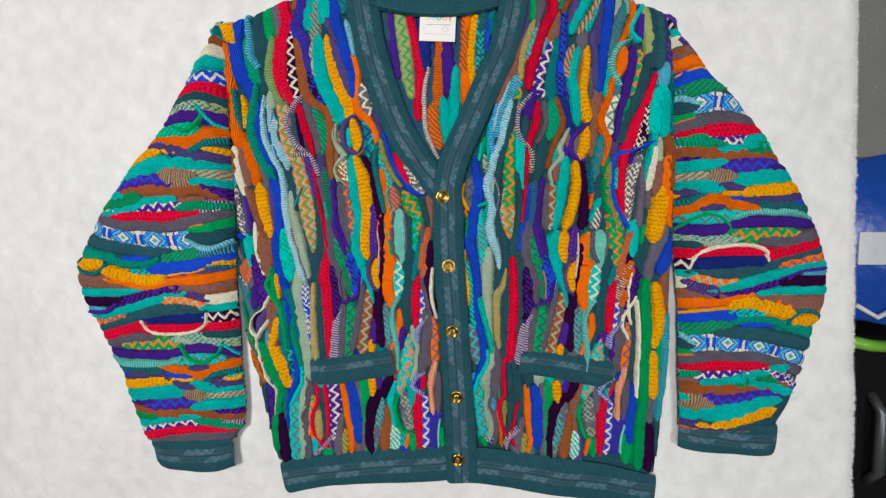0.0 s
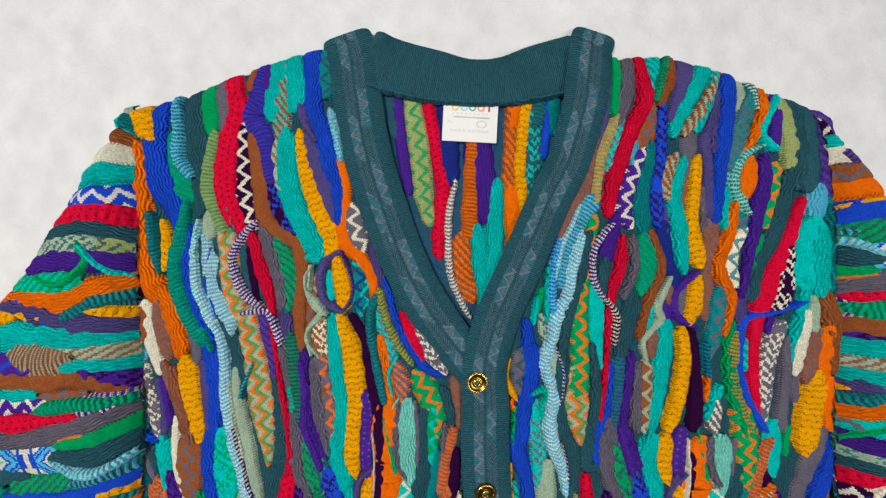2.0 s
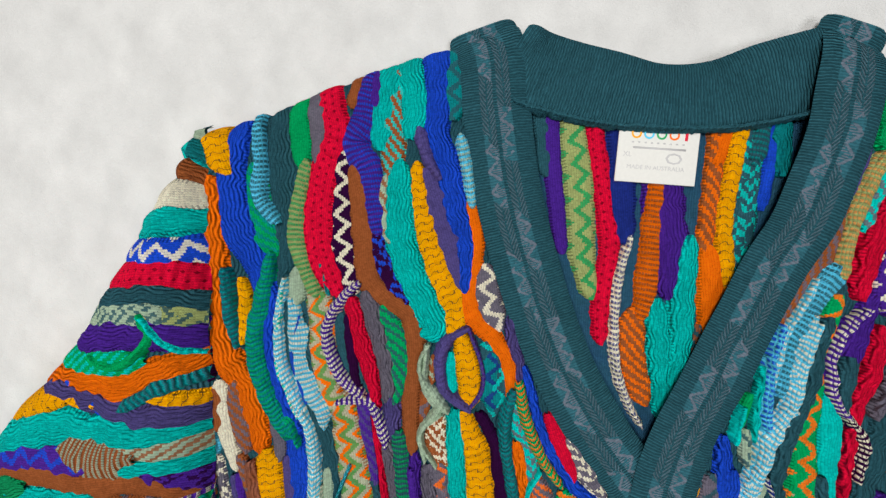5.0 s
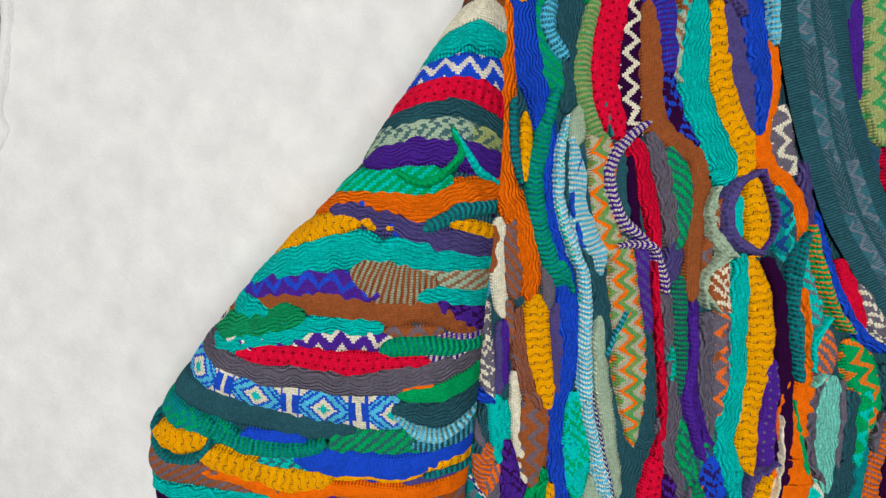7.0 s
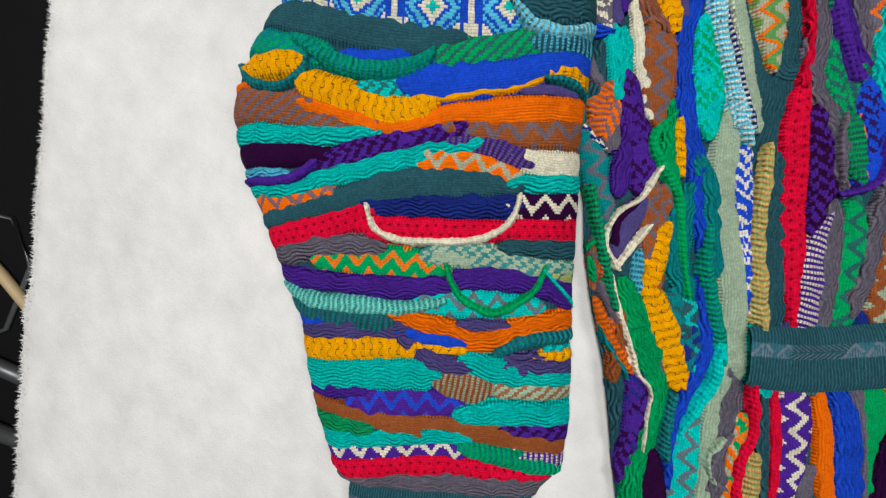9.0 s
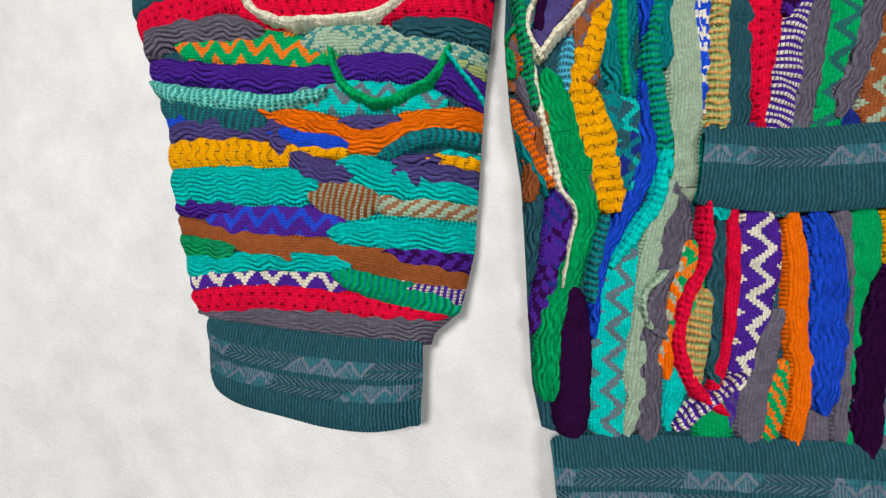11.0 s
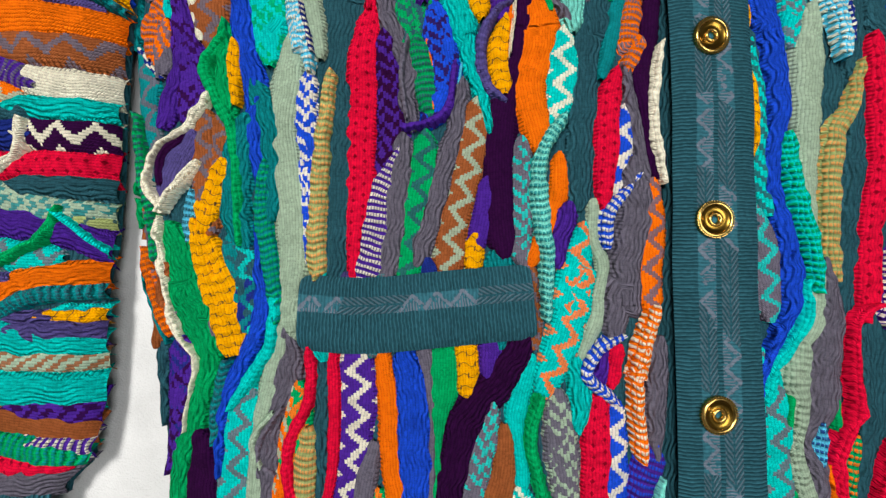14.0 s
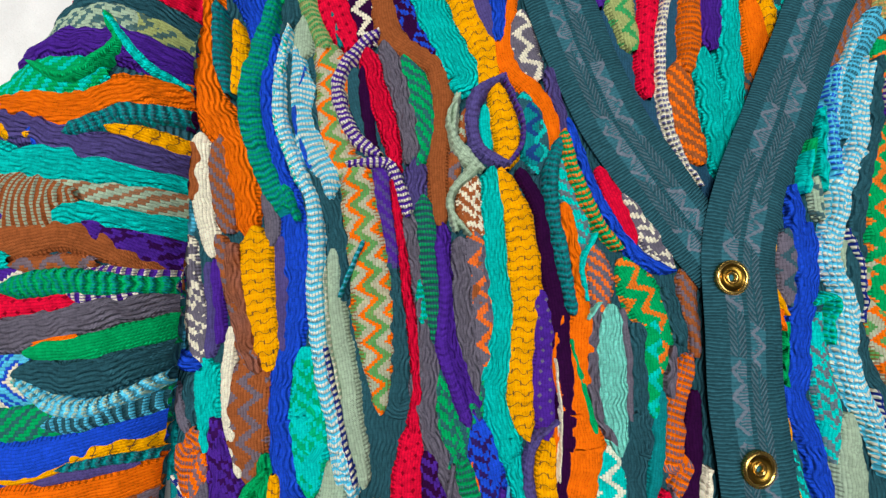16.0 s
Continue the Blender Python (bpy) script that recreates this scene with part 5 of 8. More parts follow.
side("b", "GR", "OR", (24.6, 15.4, 1.32), (24.5, 11.6, 1.23), (25.3, 8.2, 1.04), (26.0, 6.3, 0.95))
side("z", "TG", "GY", (23.5, 19.7, 1.70), (23.0, 16.8, 1.89), (22.3, 13.5, 1.33))
side("h", "TQ", "TG", (23.8, 43.7, 1.03), (22.7, 40.7, 1.03), (21.9, 38.3, 1.22), (20.8, 35.9, 1.22))
side("h", "BR", "SG", (24.0, 43.0, 0.94), (22.5, 40.2, 0.94), (21.2, 37.6, 1.22), (19.6, 35.4, 1.23))
side("w", "GR", "T", (19.0, 45.8, 0.75), (18.0, 42.8, 0.75), (17.2, 40.6, 0.94), (16.7, 38.7, 0.76))
side("z", "PU", "CR", (15.4, 33.5, 0.95), (14.5, 31.1, 1.61), (13.8, 28.2, 1.71), (14.3, 26.3, 1.43))
side("k", "BL", "DP", (17.4, 37.8, 1.23), (17.3, 33.5, 1.32), (17.1, 28.7, 1.61), (17.2, 26.4, 1.23))
side("h", "BR", "SG", (18.7, 33.0, 1.23), (17.9, 30.7, 1.61), (18.2, 29.1, 0.95))
side("p", "SL", "", (21.7, 35.0, 1.41), (22.2, 31.6, 1.13), (22.4, 27.4, 1.22))
side("s", "YE", "", (20.9, 32.8, 1.22), (20.8, 29.7, 1.41), (20.5, 26.4, 1.51), (21.2, 22.6, 1.98))
side("c", "TQ", "", (19.4, 32.6, 1.23), (18.8, 28.8, 1.51), (19.3, 25.4, 1.70), (19.6, 21.8, 1.23))
side("c", "GY", "", (14.3, 44.9, 1.61), (14.0, 41.7, 1.61), (13.7, 38.7, 1.71), (13.0, 36.4, 0.95))
side("c", "RD", "", (15.1, 44.8, 1.42), (15.4, 41.6, 1.42), (15.7, 38.7, 1.61), (14.2, 35.4, 1.61), (12.8, 31.1, 1.71), (12.2, 27.3, 1.14))
side("b", "OL", "PO", (12.8, 36.8, 1.04), (11.4, 33.0, 1.14), (11.0, 28.7, 0.95))
side("p", "GR", "", (13.0, 43.4, 1.04), (12.8, 40.2, 1.04), (12.7, 37.5, 1.14))
side("c", "BR", "", (18.9, 45.6, 1.22), (18.4, 42.5, 1.22), (18.0, 40.2, 1.41), (17.0, 38.3, 1.04))
side("p", "SL", "", (20.7, 45.4, 2.07), (19.9, 42.3, 2.07), (19.1, 39.2, 1.60), (18.2, 36.8, 1.13))
side("c", "TQ", "", (23.0, 44.7, 1.88), (21.6, 41.8, 1.88), (20.2, 39.2, 1.69), (18.9, 36.8, 1.60), (18.4, 35.2, 1.13))
side("c", "T", "", (30.4, 39.9, 1.86), (30.5, 36.7, 1.86), (30.7, 33.4, 2.04), (30.6, 30.2, 1.40))
side("w", "TQ", "", (5.1, 18.7, 0.64), (4.8, 16.5, 0.57))
side("w", "LB", "CR", (9.3, 28.0, 0.48), (8.4, 25.8, 0.67), (7.5, 23.9, 0.77), (6.8, 21.0, 0.87))
side("w", "LB", "CR", (9.6, 24.8, 0.96), (8.7, 21.9, 1.25), (8.0, 19.0, 1.35), (6.8, 16.6, 1.06), (6.5, 13.2, 1.16))
side("c", "T", "", (10.3, 25.3, 0.96), (9.4, 21.0, 1.25), (8.3, 17.1, 1.15), (7.6, 13.2, 1.16), (7.4, 9.3, 1.45))
side("z", "GR", "OR", (10.8, 26.8, 1.24), (10.0, 22.9, 1.44), (9.3, 18.1, 1.92), (9.5, 13.2, 2.12), (9.3, 9.4, 2.12))
side("w", "PU", "CR", (12.4, 26.1, 0.67), (10.8, 23.9, 0.86), (10.6, 21.0, 0.86), (11.6, 19.1, 0.77))
side("w", "DP", "CR", (11.8, 18.8, 0.67), (12.8, 17.2, 1.15), (12.7, 14.8, 1.05))
side("c", "T", "", (11.8, 22.5, 1.43), (11.6, 19.6, 1.15))
side("c", "RD", "", (13.6, 24.9, 1.05), (13.4, 22.0, 1.43), (12.5, 19.1, 1.15), (12.1, 15.2, 0.77), (11.9, 11.3, 0.67), (11.5, 7.0, 0.67))
side("c", "GY", "", (14.6, 24.9, 1.14), (14.9, 22.0, 0.95), (13.7, 19.1, 0.76))
side("h", "GR", "TG", (15.8, 24.9, 1.90), (16.1, 22.0, 2.09), (15.4, 19.6, 1.14))
side("c", "BR", "", (16.5, 25.4, 1.04), (17.5, 22.0, 1.14), (16.3, 19.1, 1.05), (15.2, 15.3, 1.05))
side("c", "T", "", (10.5, 14.2, 0.96), (11.0, 10.4, 1.15), (10.8, 6.5, 1.25))
side("b", "TG", "PU", (13.3, 12.8, 1.15), (13.1, 9.4, 1.15), (12.9, 6.5, 0.86))
side("c", "PU", "", (14.5, 13.3, 1.05), (13.9, 9.4, 1.25), (13.7, 6.0, 1.25))
side("c", "GY", "", (15.2, 12.4, 0.96), (15.1, 9.5, 1.24), (15.1, 6.1, 1.44))
side("z", "BR", "SG", (16.0, 12.4, 1.43), (16.0, 9.5, 1.43), (15.8, 6.1, 1.44))
side("p", "SG", "", (18.3, 20.9, 0.57), (17.1, 18.2, 1.05), (17.3, 16.8, 0.95), (15.7, 14.8, 0.67), (16.0, 12.9, 0.57))
side("h", "BR", "GY", (18.3, 19.9, 1.14), (18.3, 18.7, 0.95))
side("h", "BR", "GY", (16.6, 15.3, 1.43), (16.5, 13.4, 1.14))
side("w", "PU", "", (20.8, 21.5, 0.76), (18.8, 19.4, 0.95), (19.0, 17.3, 0.95), (20.7, 16.2, 0.66))
side("s", "YE", "", (21.1, 20.9, 1.13), (20.8, 18.5, 1.80), (20.2, 16.7, 1.14))
side("c", "TQ", "", (18.0, 16.3, 1.81), (17.6, 12.4, 1.91), (17.0, 8.5, 1.72), (16.5, 6.1, 1.63))
side("s", "YE", "", (19.5, 15.8, 1.33), (19.8, 12.5, 1.62), (19.1, 8.6, 1.62), (18.2, 6.1, 1.62))
side("p", "DP", "", (20.4, 15.8, 0.95), (20.9, 12.0, 1.33), (21.0, 8.1, 1.52), (20.8, 6.2, 1.62))
side("w", "TG", "NV", (21.8, 14.4, 0.95), (22.1, 11.5, 0.85))
side("c", "OR", "", (22.2, 11.3, 0.66), (21.8, 9.1, 0.57))
side("c", "TQ", "", (23.2, 10.1, 1.14), (22.0, 7.2, 0.76))
side("h", "GY", "CR", (22.9, 8.6, 1.33), (22.7, 6.2, 1.52))
arm("c", "BR", "", (-39.0, 35.4, 1.47), (-37.5, 34.9, 1.47), (-34.5, 33.8, 1.54), (-33.0, 33.2, 1.54))
arm("c", "TG", "T", (-39.0, 36.6, 1.29), (-37.4, 36.2, 1.29), (-34.6, 35.5, 1.45), (-32.4, 34.1, 1.02), (-31.0, 33.3, 1.02))
arm("p", "CR", "", (-40.1, 31.9, 2.36), (-38.5, 32.0, 2.36), (-34.4, 32.3, 2.06), (-32.8, 32.5, 2.06))
arm("c", "TQ", "", (-40.9, 29.7, 2.03), (-39.3, 29.9, 2.03), (-35.5, 30.4, 2.09), (-34.1, 30.5, 1.72), (-32.5, 30.7, 1.72))
arm("z", "BL", "CR", (-41.5, 28.1, 1.95), (-39.9, 28.1, 1.95), (-35.9, 28.0, 2.19), (-34.1, 28.3, 2.16), (-32.5, 28.6, 2.16))
arm("d", "RD", "", (-44.6, 25.5, 1.98), (-43.0, 25.7, 1.98), (-36.8, 26.6, 2.48), (-34.0, 26.4, 2.16), (-32.4, 26.3, 2.16))
arm("c", "T", "", (-43.0, 24.2, 1.81), (-41.5, 24.4, 1.81), (-36.8, 25.2, 1.77), (-34.1, 24.6, 1.74), (-32.5, 24.3, 1.74))
arm("k", "SG", "T", (-44.4, 23.0, 2.27), (-42.8, 23.2, 2.27), (-37.8, 23.8, 2.15), (-35.7, 23.7, 1.94))
arm("k", "OL", "T", (-36.3, 23.7, 1.95), (-34.0, 23.6, 2.09), (-32.4, 23.5, 2.09))
arm("c", "PU", "", (-42.5, 21.7, 2.10), (-37.7, 22.5, 2.42), (-34.1, 22.2, 2.18), (-32.5, 22.0, 2.18))
arm("h", "GR", "TQ", (-46.0, 20.0, 1.66), (-44.4, 20.1, 1.66), (-39.7, 20.2, 2.45), (-37.2, 20.5, 1.79))
arm("w", "TQ", "", (-36.7, 23.5, 0.53), (-35.0, 21.4, 0.70), (-33.9, 21.0, 0.52), (-32.4, 20.5, 0.52))
arm("w", "GR", "", (-36.8, 23.6, 0.62), (-36.3, 22.1, 0.71), (-38.4, 20.1, 0.81), (-40.1, 20.7, 0.64))
arm("c", "OR", "", (-48.8, 18.5, 1.58), (-47.2, 18.5, 1.58), (-40.9, 18.6, 2.29), (-38.4, 18.4, 2.53), (-35.9, 19.6, 2.22), (-33.8, 20.4, 1.74), (-32.3, 21.0, 1.74))
arm("c", "SL", "", (-44.5, 18.0, 1.68), (-41.7, 17.7, 1.85), (-39.2, 17.0, 1.82), (-37.2, 16.5, 1.98), (-34.3, 16.2, 2.20), (-32.7, 16.1, 2.20))
arm("p", "BL", "", (-42.4, 18.4, 1.39), (-39.6, 16.8, 1.37))
arm("s", "YE", "", (-51.8, 14.5, 1.89), (-50.3, 15.1, 1.89), (-44.6, 17.1, 1.97), (-43.0, 17.2, 1.21))
arm("s", "YE", "", (-42.2, 17.3, 1.02), (-40.7, 17.1, 0.92))
arm("s", "YE", "", (-36.4, 17.7, 0.81), (-35.0, 17.5, 1.15), (-33.4, 17.2, 1.15))
arm("w", "TG", "T", (-38.0, 17.3, 1.18), (-35.9, 18.6, 1.42), (-34.0, 19.1, 1.14), (-32.5, 19.5, 1.14))
arm("c", "TQ", "", (-52.1, 12.9, 2.68), (-50.5, 13.3, 2.68), (-44.2, 15.2, 3.10), (-41.3, 15.0, 2.59))
arm("c", "TQ", "", (-40.4, 15.6, 2.58), (-37.2, 15.4, 2.26), (-34.4, 15.2, 1.33), (-32.8, 15.1, 1.33))
arm("b", "BR", "SG", (-42.1, 13.8, 3.07), (-40.0, 13.4, 3.22), (-37.9, 13.6, 2.55))
arm("h", "SG", "BR", (-37.9, 14.2, 2.09), (-34.3, 13.8, 2.21), (-32.7, 13.6, 2.21))
arm("c", "TQ", "", (-38.7, 12.9, 1.83), (-34.3, 12.6, 1.59), (-32.7, 12.5, 1.59))
arm("z", "PU", "BL", (-54.4, 10.8, 2.23), (-52.9, 11.2, 2.23), (-46.0, 12.9, 2.67), (-41.4, 12.6, 2.04))
arm("p", "BR", "", (-53.8, 10.2, 1.65), (-52.2, 10.4, 1.65), (-45.1, 11.5, 2.37), (-41.6, 11.1, 2.33), (-37.5, 11.8, 2.09), (-34.1, 10.1, 1.60), (-32.7, 9.4, 1.60))
arm("k", "PU", "DP", (-36.5, 12.1, 1.53), (-34.1, 11.1, 2.04), (-32.7, 10.5, 2.04))
arm("c", "GR", "T", (-52.5, 9.1, 2.26), (-46.8, 10.4, 2.59))
arm("c", "TQ", "", (-53.3, 7.7, 1.68), (-46.0, 9.4, 1.63))
arm("c", "TQ", "", (-54.0, 11.4, 1.84), (-52.4, 11.1, 1.84), (-46.6, 9.9, 1.55), (-41.0, 10.2, 1.50))
arm("z", "PU", "CR", (-50.5, 8.5, 1.75), (-48.3, 8.9, 1.97), (-44.8, 9.3, 2.53), (-42.0, 9.4, 2.11), (-39.9, 9.0, 1.34))
arm("k", "PU", "CR", (-54.6, 10.2, 1.85), (-53.2, 9.5, 1.85), (-50.1, 8.1, 1.59))
arm("w", "GR", "TG", (-40.1, 8.8, 1.64), (-37.9, 9.2, 1.62), (-35.1, 9.2, 1.30), (-33.5, 9.2, 1.30))
arm("b", "PU", "CR", (-37.3, 8.9, 2.20), (-36.1, 9.0, 2.33), (-34.6, 9.3, 1.95), (-33.0, 9.6, 1.95))
arm("d", "RD", "", (-50.1, 7.6, 1.59), (-46.5, 7.6, 1.79), (-42.9, 7.5, 1.90), (-39.5, 7.9, 1.49), (-36.6, 8.2, 1.31))
arm("c", "GY", "", (-56.5, 8.5, 1.71), (-55.0, 8.0, 1.71), (-49.3, 6.2, 1.82), (-45.7, 6.2, 1.78), (-42.8, 6.0, 1.90), (-39.4, 6.6, 2.08), (-34.2, 8.3, 1.80), (-32.7, 8.8, 1.80))
arm("p", "GR", "", (-38.8, 5.6, 1.26), (-36.5, 5.8, 1.54), (-33.6, 6.9, 1.66), (-32.1, 7.5, 1.66))
arm("p", "OR", "", (-39.2, 5.9, 0.52), (-37.1, 6.4, 0.59))
arm("p", "T", "", (-58.6, 4.7, 1.90), (-57.0, 4.3, 1.90), (-51.5, 3.1, 2.34), (-46.2, 2.3, 2.19), (-42.6, 2.3, 1.37))
arm("D", "-", "", (-58.0, 7.4, 2.21), (-56.5, 6.9, 2.21), (-50.0, 4.7, 2.79), (-46.3, 4.2, 2.96), (-42.7, 4.0, 2.90), (-38.8, 4.2, 2.45))
arm("c", "T", "", (-39.0, 4.5, 1.79), (-36.4, 4.4, 2.05), (-33.5, 5.3, 1.80), (-32.0, 5.8, 1.80))
arm("b", "T", "LB", (-37.6, 2.0, 1.26), (-34.9, 2.4, 1.31), (-33.3, 2.7, 1.31))
arm("w", "LB", "SG", (-39.1, 4.0, 0.82), (-37.8, 3.0, 1.04), (-35.8, 2.8, 1.02), (-33.5, 4.1, 0.80), (-32.1, 4.9, 0.80))
arm("k", "TG", "GR", (-60.4, 3.3, 1.92), (-58.8, 2.8, 1.92), (-53.8, 1.4, 2.05), (-51.5, 1.1, 1.86))
arm("h", "GR", "T", (-44.3, 1.2, 2.09), (-41.4, 1.5, 2.35), (-33.9, 2.5, 1.81), (-32.3, 2.7, 1.81))
arm("p", "BL", "", (-50.3, 1.0, 1.20), (-46.2, 1.1, 1.17))
arm("w", "TG", "GR", (-53.4, 1.9, 1.22), (-50.7, 0.5, 1.45), (-47.7, 0.2, 1.50), (-45.4, 0.6, 1.25), (-44.4, 1.3, 0.77))
arm("p", "BL", "", (-45.9, -0.5, 2.58), (-42.4, -0.3, 2.52), (-38.8, 0.1, 2.09), (-33.5, 1.5, 1.81), (-32.0, 1.9, 1.81))
arm("k", "TQ", "T", (-48.8, -0.9, 1.83), (-44.6, -0.9, 1.94))
arm("h", "BR", "GY", (-61.0, -2.1, 2.78), (-59.4, -2.2, 2.78), (-53.9, -2.5, 2.46), (-51.5, -2.9, 2.43), (-48.3, -3.2, 1.59))
arm("s", "YE", "", (-57.4, 0.3, 1.84), (-55.0, 0.3, 1.98), (-53.4, 0.5, 1.39))
arm("w", "TG", "T", (-59.6, 1.9, 0.59), (-58.5, 0.7, 0.59), (-56.8, -0.9, 0.83), (-55.0, -1.3, 0.83), (-53.4, -0.6, 0.74), (-52.7, 0.7, 0.57))
arm("s", "YE", "", (-53.0, -0.8, 2.20), (-49.9, -1.7, 2.41), (-46.8, -2.4, 2.13), (-44.2, -1.8, 1.78))
arm("p", "YE", "", (-44.8, -1.7, 0.54), (-42.4, -1.3, 0.54), (-38.7, -0.8, 0.52), (-36.8, -0.1, 0.52))
arm("p", "OR", "", (-53.0, -2.2, 1.06), (-49.9, -2.9, 1.36), (-46.8, -3.6, 0.95), (-43.0, -2.5, 1.39), (-39.3, -2.3, 1.88), (-33.4, -1.4, 1.67), (-31.8, -1.2, 1.67))
arm("p", "OR", "", (-61.2, -0.6, 0.84), (-59.6, -0.8, 0.84), (-56.8, -1.0, 0.58))
arm("s", "YE", "", (-36.3, 0.3, 1.25), (-34.9, 0.5, 1.24), (-33.3, 0.6, 1.24))
arm("w", "TG", "T", (-36.8, -0.2, 0.59), (-35.0, -0.1, 0.73), (-33.3, -0.4, 0.58), (-31.7, -0.6, 0.58))
arm("z", "BR", "GY", (-43.0, -3.3, 1.16), (-39.2, -3.6, 1.66), (-36.7, -3.4, 2.08), (-33.4, -2.9, 2.04), (-31.9, -2.7, 2.04))
arm("c", "TQ", "", (-61.4, -4.4, 1.69), (-59.8, -4.4, 1.69), (-54.7, -4.3, 1.49), (-51.5, -4.2, 1.46), (-47.9, -3.8, 1.03))
arm("p", "DP", "", (-61.0, -5.8, 1.95), (-59.4, -5.8, 1.95), (-54.7, -5.6, 1.90), (-51.1, -5.6, 1.46))
arm("k", "PU", "DP", (-51.9, -6.1, 1.47), (-48.3, -4.8, 2.23), (-45.2, -4.0, 2.19), (-41.8, -3.4, 1.38))
arm("b", "PU", "GY", (-42.5, -4.2, 1.69), (-39.9, -4.4, 1.89), (-37.6, -5.4, 1.35))
arm("c", "TQ", "", (-59.9, -8.3, 1.01), (-58.3, -8.3, 1.01), (-53.9, -8.0, 1.24), (-52.1, -7.3, 1.39), (-49.1, -6.4, 1.68), (-45.9, -5.4, 1.81), (-42.9, -4.6, 1.54), (-40.7, -4.3, 0.99))
arm("w", "PU", "", (-60.5, -7.7, 0.67), (-58.9, -7.6, 0.67), (-55.2, -7.5, 0.83), (-53.5, -7.1, 0.90), (-52.1, -6.1, 0.65))
arm("z", "OR", "SG", (-44.8, -5.5, 1.72), (-42.1, -5.5, 2.15), (-38.2, -6.4, 1.35))
arm("z", "OR", "GY", (-59.7, -9.5, 1.93), (-58.1, -9.3, 1.93), (-53.9, -8.8, 2.06), (-50.6, -8.1, 1.46))
arm("p", "CR", "", (-38.2, -5.0, 1.50), (-36.1, -5.4, 2.07), (-33.4, -4.9, 1.83), (-31.9, -4.6, 1.83))
arm("c", "TQ", "", (-38.4, -6.8, 1.35), (-36.0, -6.6, 1.33), (-33.3, -6.2, 1.32), (-31.7, -6.0, 1.32))
arm("p", "T", "", (-59.0, -11.0, 1.26), (-57.5, -10.6, 1.26), (-51.5, -9.0, 1.47), (-47.8, -7.7, 2.23), (-43.5, -6.9, 2.48), (-39.7, -6.8, 1.90), (-37.8, -6.9, 1.13))
arm("c", "NV", "", (-48.2, -8.7, 1.84), (-43.5, -8.5, 1.94), (-38.1, -8.1, 1.73))
arm("z", "DP", "CR", (-38.1, -8.1, 2.11), (-36.2, -8.1, 2.08), (-33.2, -7.8, 2.05), (-31.6, -7.6, 2.05))
arm("d", "RD", "", (-58.5, -12.3, 1.93), (-56.9, -11.9, 1.93), (-52.2, -10.7, 2.29), (-48.4, -9.3, 2.00))
arm("d", "RD", "", (-48.0, -10.3, 2.16), (-43.4, -10.2, 1.79), (-38.1, -9.9, 1.36))
arm("d", "RD", "", (-38.1, -9.9, 1.81), (-33.0, -9.6, 1.83), (-31.4, -9.6, 1.83))
arm("w", "CR", "", (-48.3, -8.9, 0.48), (-47.8, -10.3, 0.64), (-46.1, -11.0, 0.71), (-43.3, -11.0, 0.70), (-40.2, -10.5, 0.69), (-38.4, -9.3, 0.60), (-37.9, -7.6, 0.45))
arm("c", "GY", "", (-57.9, -13.4, 1.92), (-56.3, -13.0, 1.92), (-51.4, -11.7, 1.88), (-47.3, -11.7, 1.43))
arm("z", "GR", "OR", (-51.9, -12.9, 1.39), (-48.8, -12.6, 2.42), (-45.6, -12.7, 2.37), (-42.6, -12.9, 1.40))
arm("k", "SG", "TG", (-44.0, -12.0, 1.57), (-40.5, -11.8, 1.92), (-37.0, -12.3, 1.73), (-35.0, -12.2, 1.11), (-33.4, -12.2, 1.11))
arm("c", "T", "", (-38.6, -11.0, 1.36), (-33.1, -10.8, 1.54), (-31.5, -10.7, 1.54))
arm("k", "OL", "T", (-35.6, -12.6, 1.64), (-33.0, -12.4, 1.69), (-31.4, -12.2, 1.69))
arm("c", "PU", "", (-57.4, -14.1, 1.50), (-55.8, -14.2, 1.50), (-50.4, -14.4, 1.46), (-46.3, -14.4, 1.67), (-42.3, -14.0, 1.40))
arm("c", "PU", "", (-41.9, -13.5, 1.63), (-38.8, -13.1, 1.90), (-35.7, -13.5, 1.72), (-32.8, -14.6, 2.06), (-31.3, -15.2, 2.06))
arm("z", "TQ", "GY", (-44.2, -15.4, 1.81), (-41.4, -15.1, 2.17), (-36.0, -15.0, 1.35))
arm("w", "TQ", "", (-35.8, -12.5, 0.37), (-33.5, -14.6, 0.44), (-32.3, -15.7, 0.44))
arm("w", "GR", "", (-42.5, -12.7, 0.47), (-41.5, -14.6, 0.62), (-39.0, -15.5, 0.69), (-36.5, -13.9, 0.60), (-35.8, -12.3, 0.45))
arm("w", "MI", "TG", (-56.6, -14.6, 0.83), (-55.1, -14.9, 0.83), (-52.0, -15.8, 1.32), (-48.6, -15.9, 1.45), (-45.4, -15.8, 1.11), (-42.7, -15.1, 0.78))
arm("b", "T", "TG", (-55.9, -16.2, 1.41), (-54.3, -16.4, 1.41), (-50.7, -16.7, 1.80), (-46.5, -17.0, 1.76))
arm("p", "BL", "", (-55.7, -17.5, 1.41), (-54.1, -17.4, 1.41), (-50.7, -17.1, 1.39))
arm("c", "SL", "", (-55.4, -18.7, 1.25), (-53.8, -18.4, 1.25), (-48.5, -17.5, 1.86), (-44.5, -17.5, 1.66))
arm("c", "OR", "", (-46.1, -16.3, 1.19), (-42.9, -17.1, 1.96), (-39.7, -17.7, 1.77), (-36.7, -16.3, 1.73), (-32.9, -15.6, 1.62), (-31.3, -15.2, 1.62))
arm("p", "BL", "", (-45.3, -17.6, 1.35), (-41.2, -17.9, 1.32))
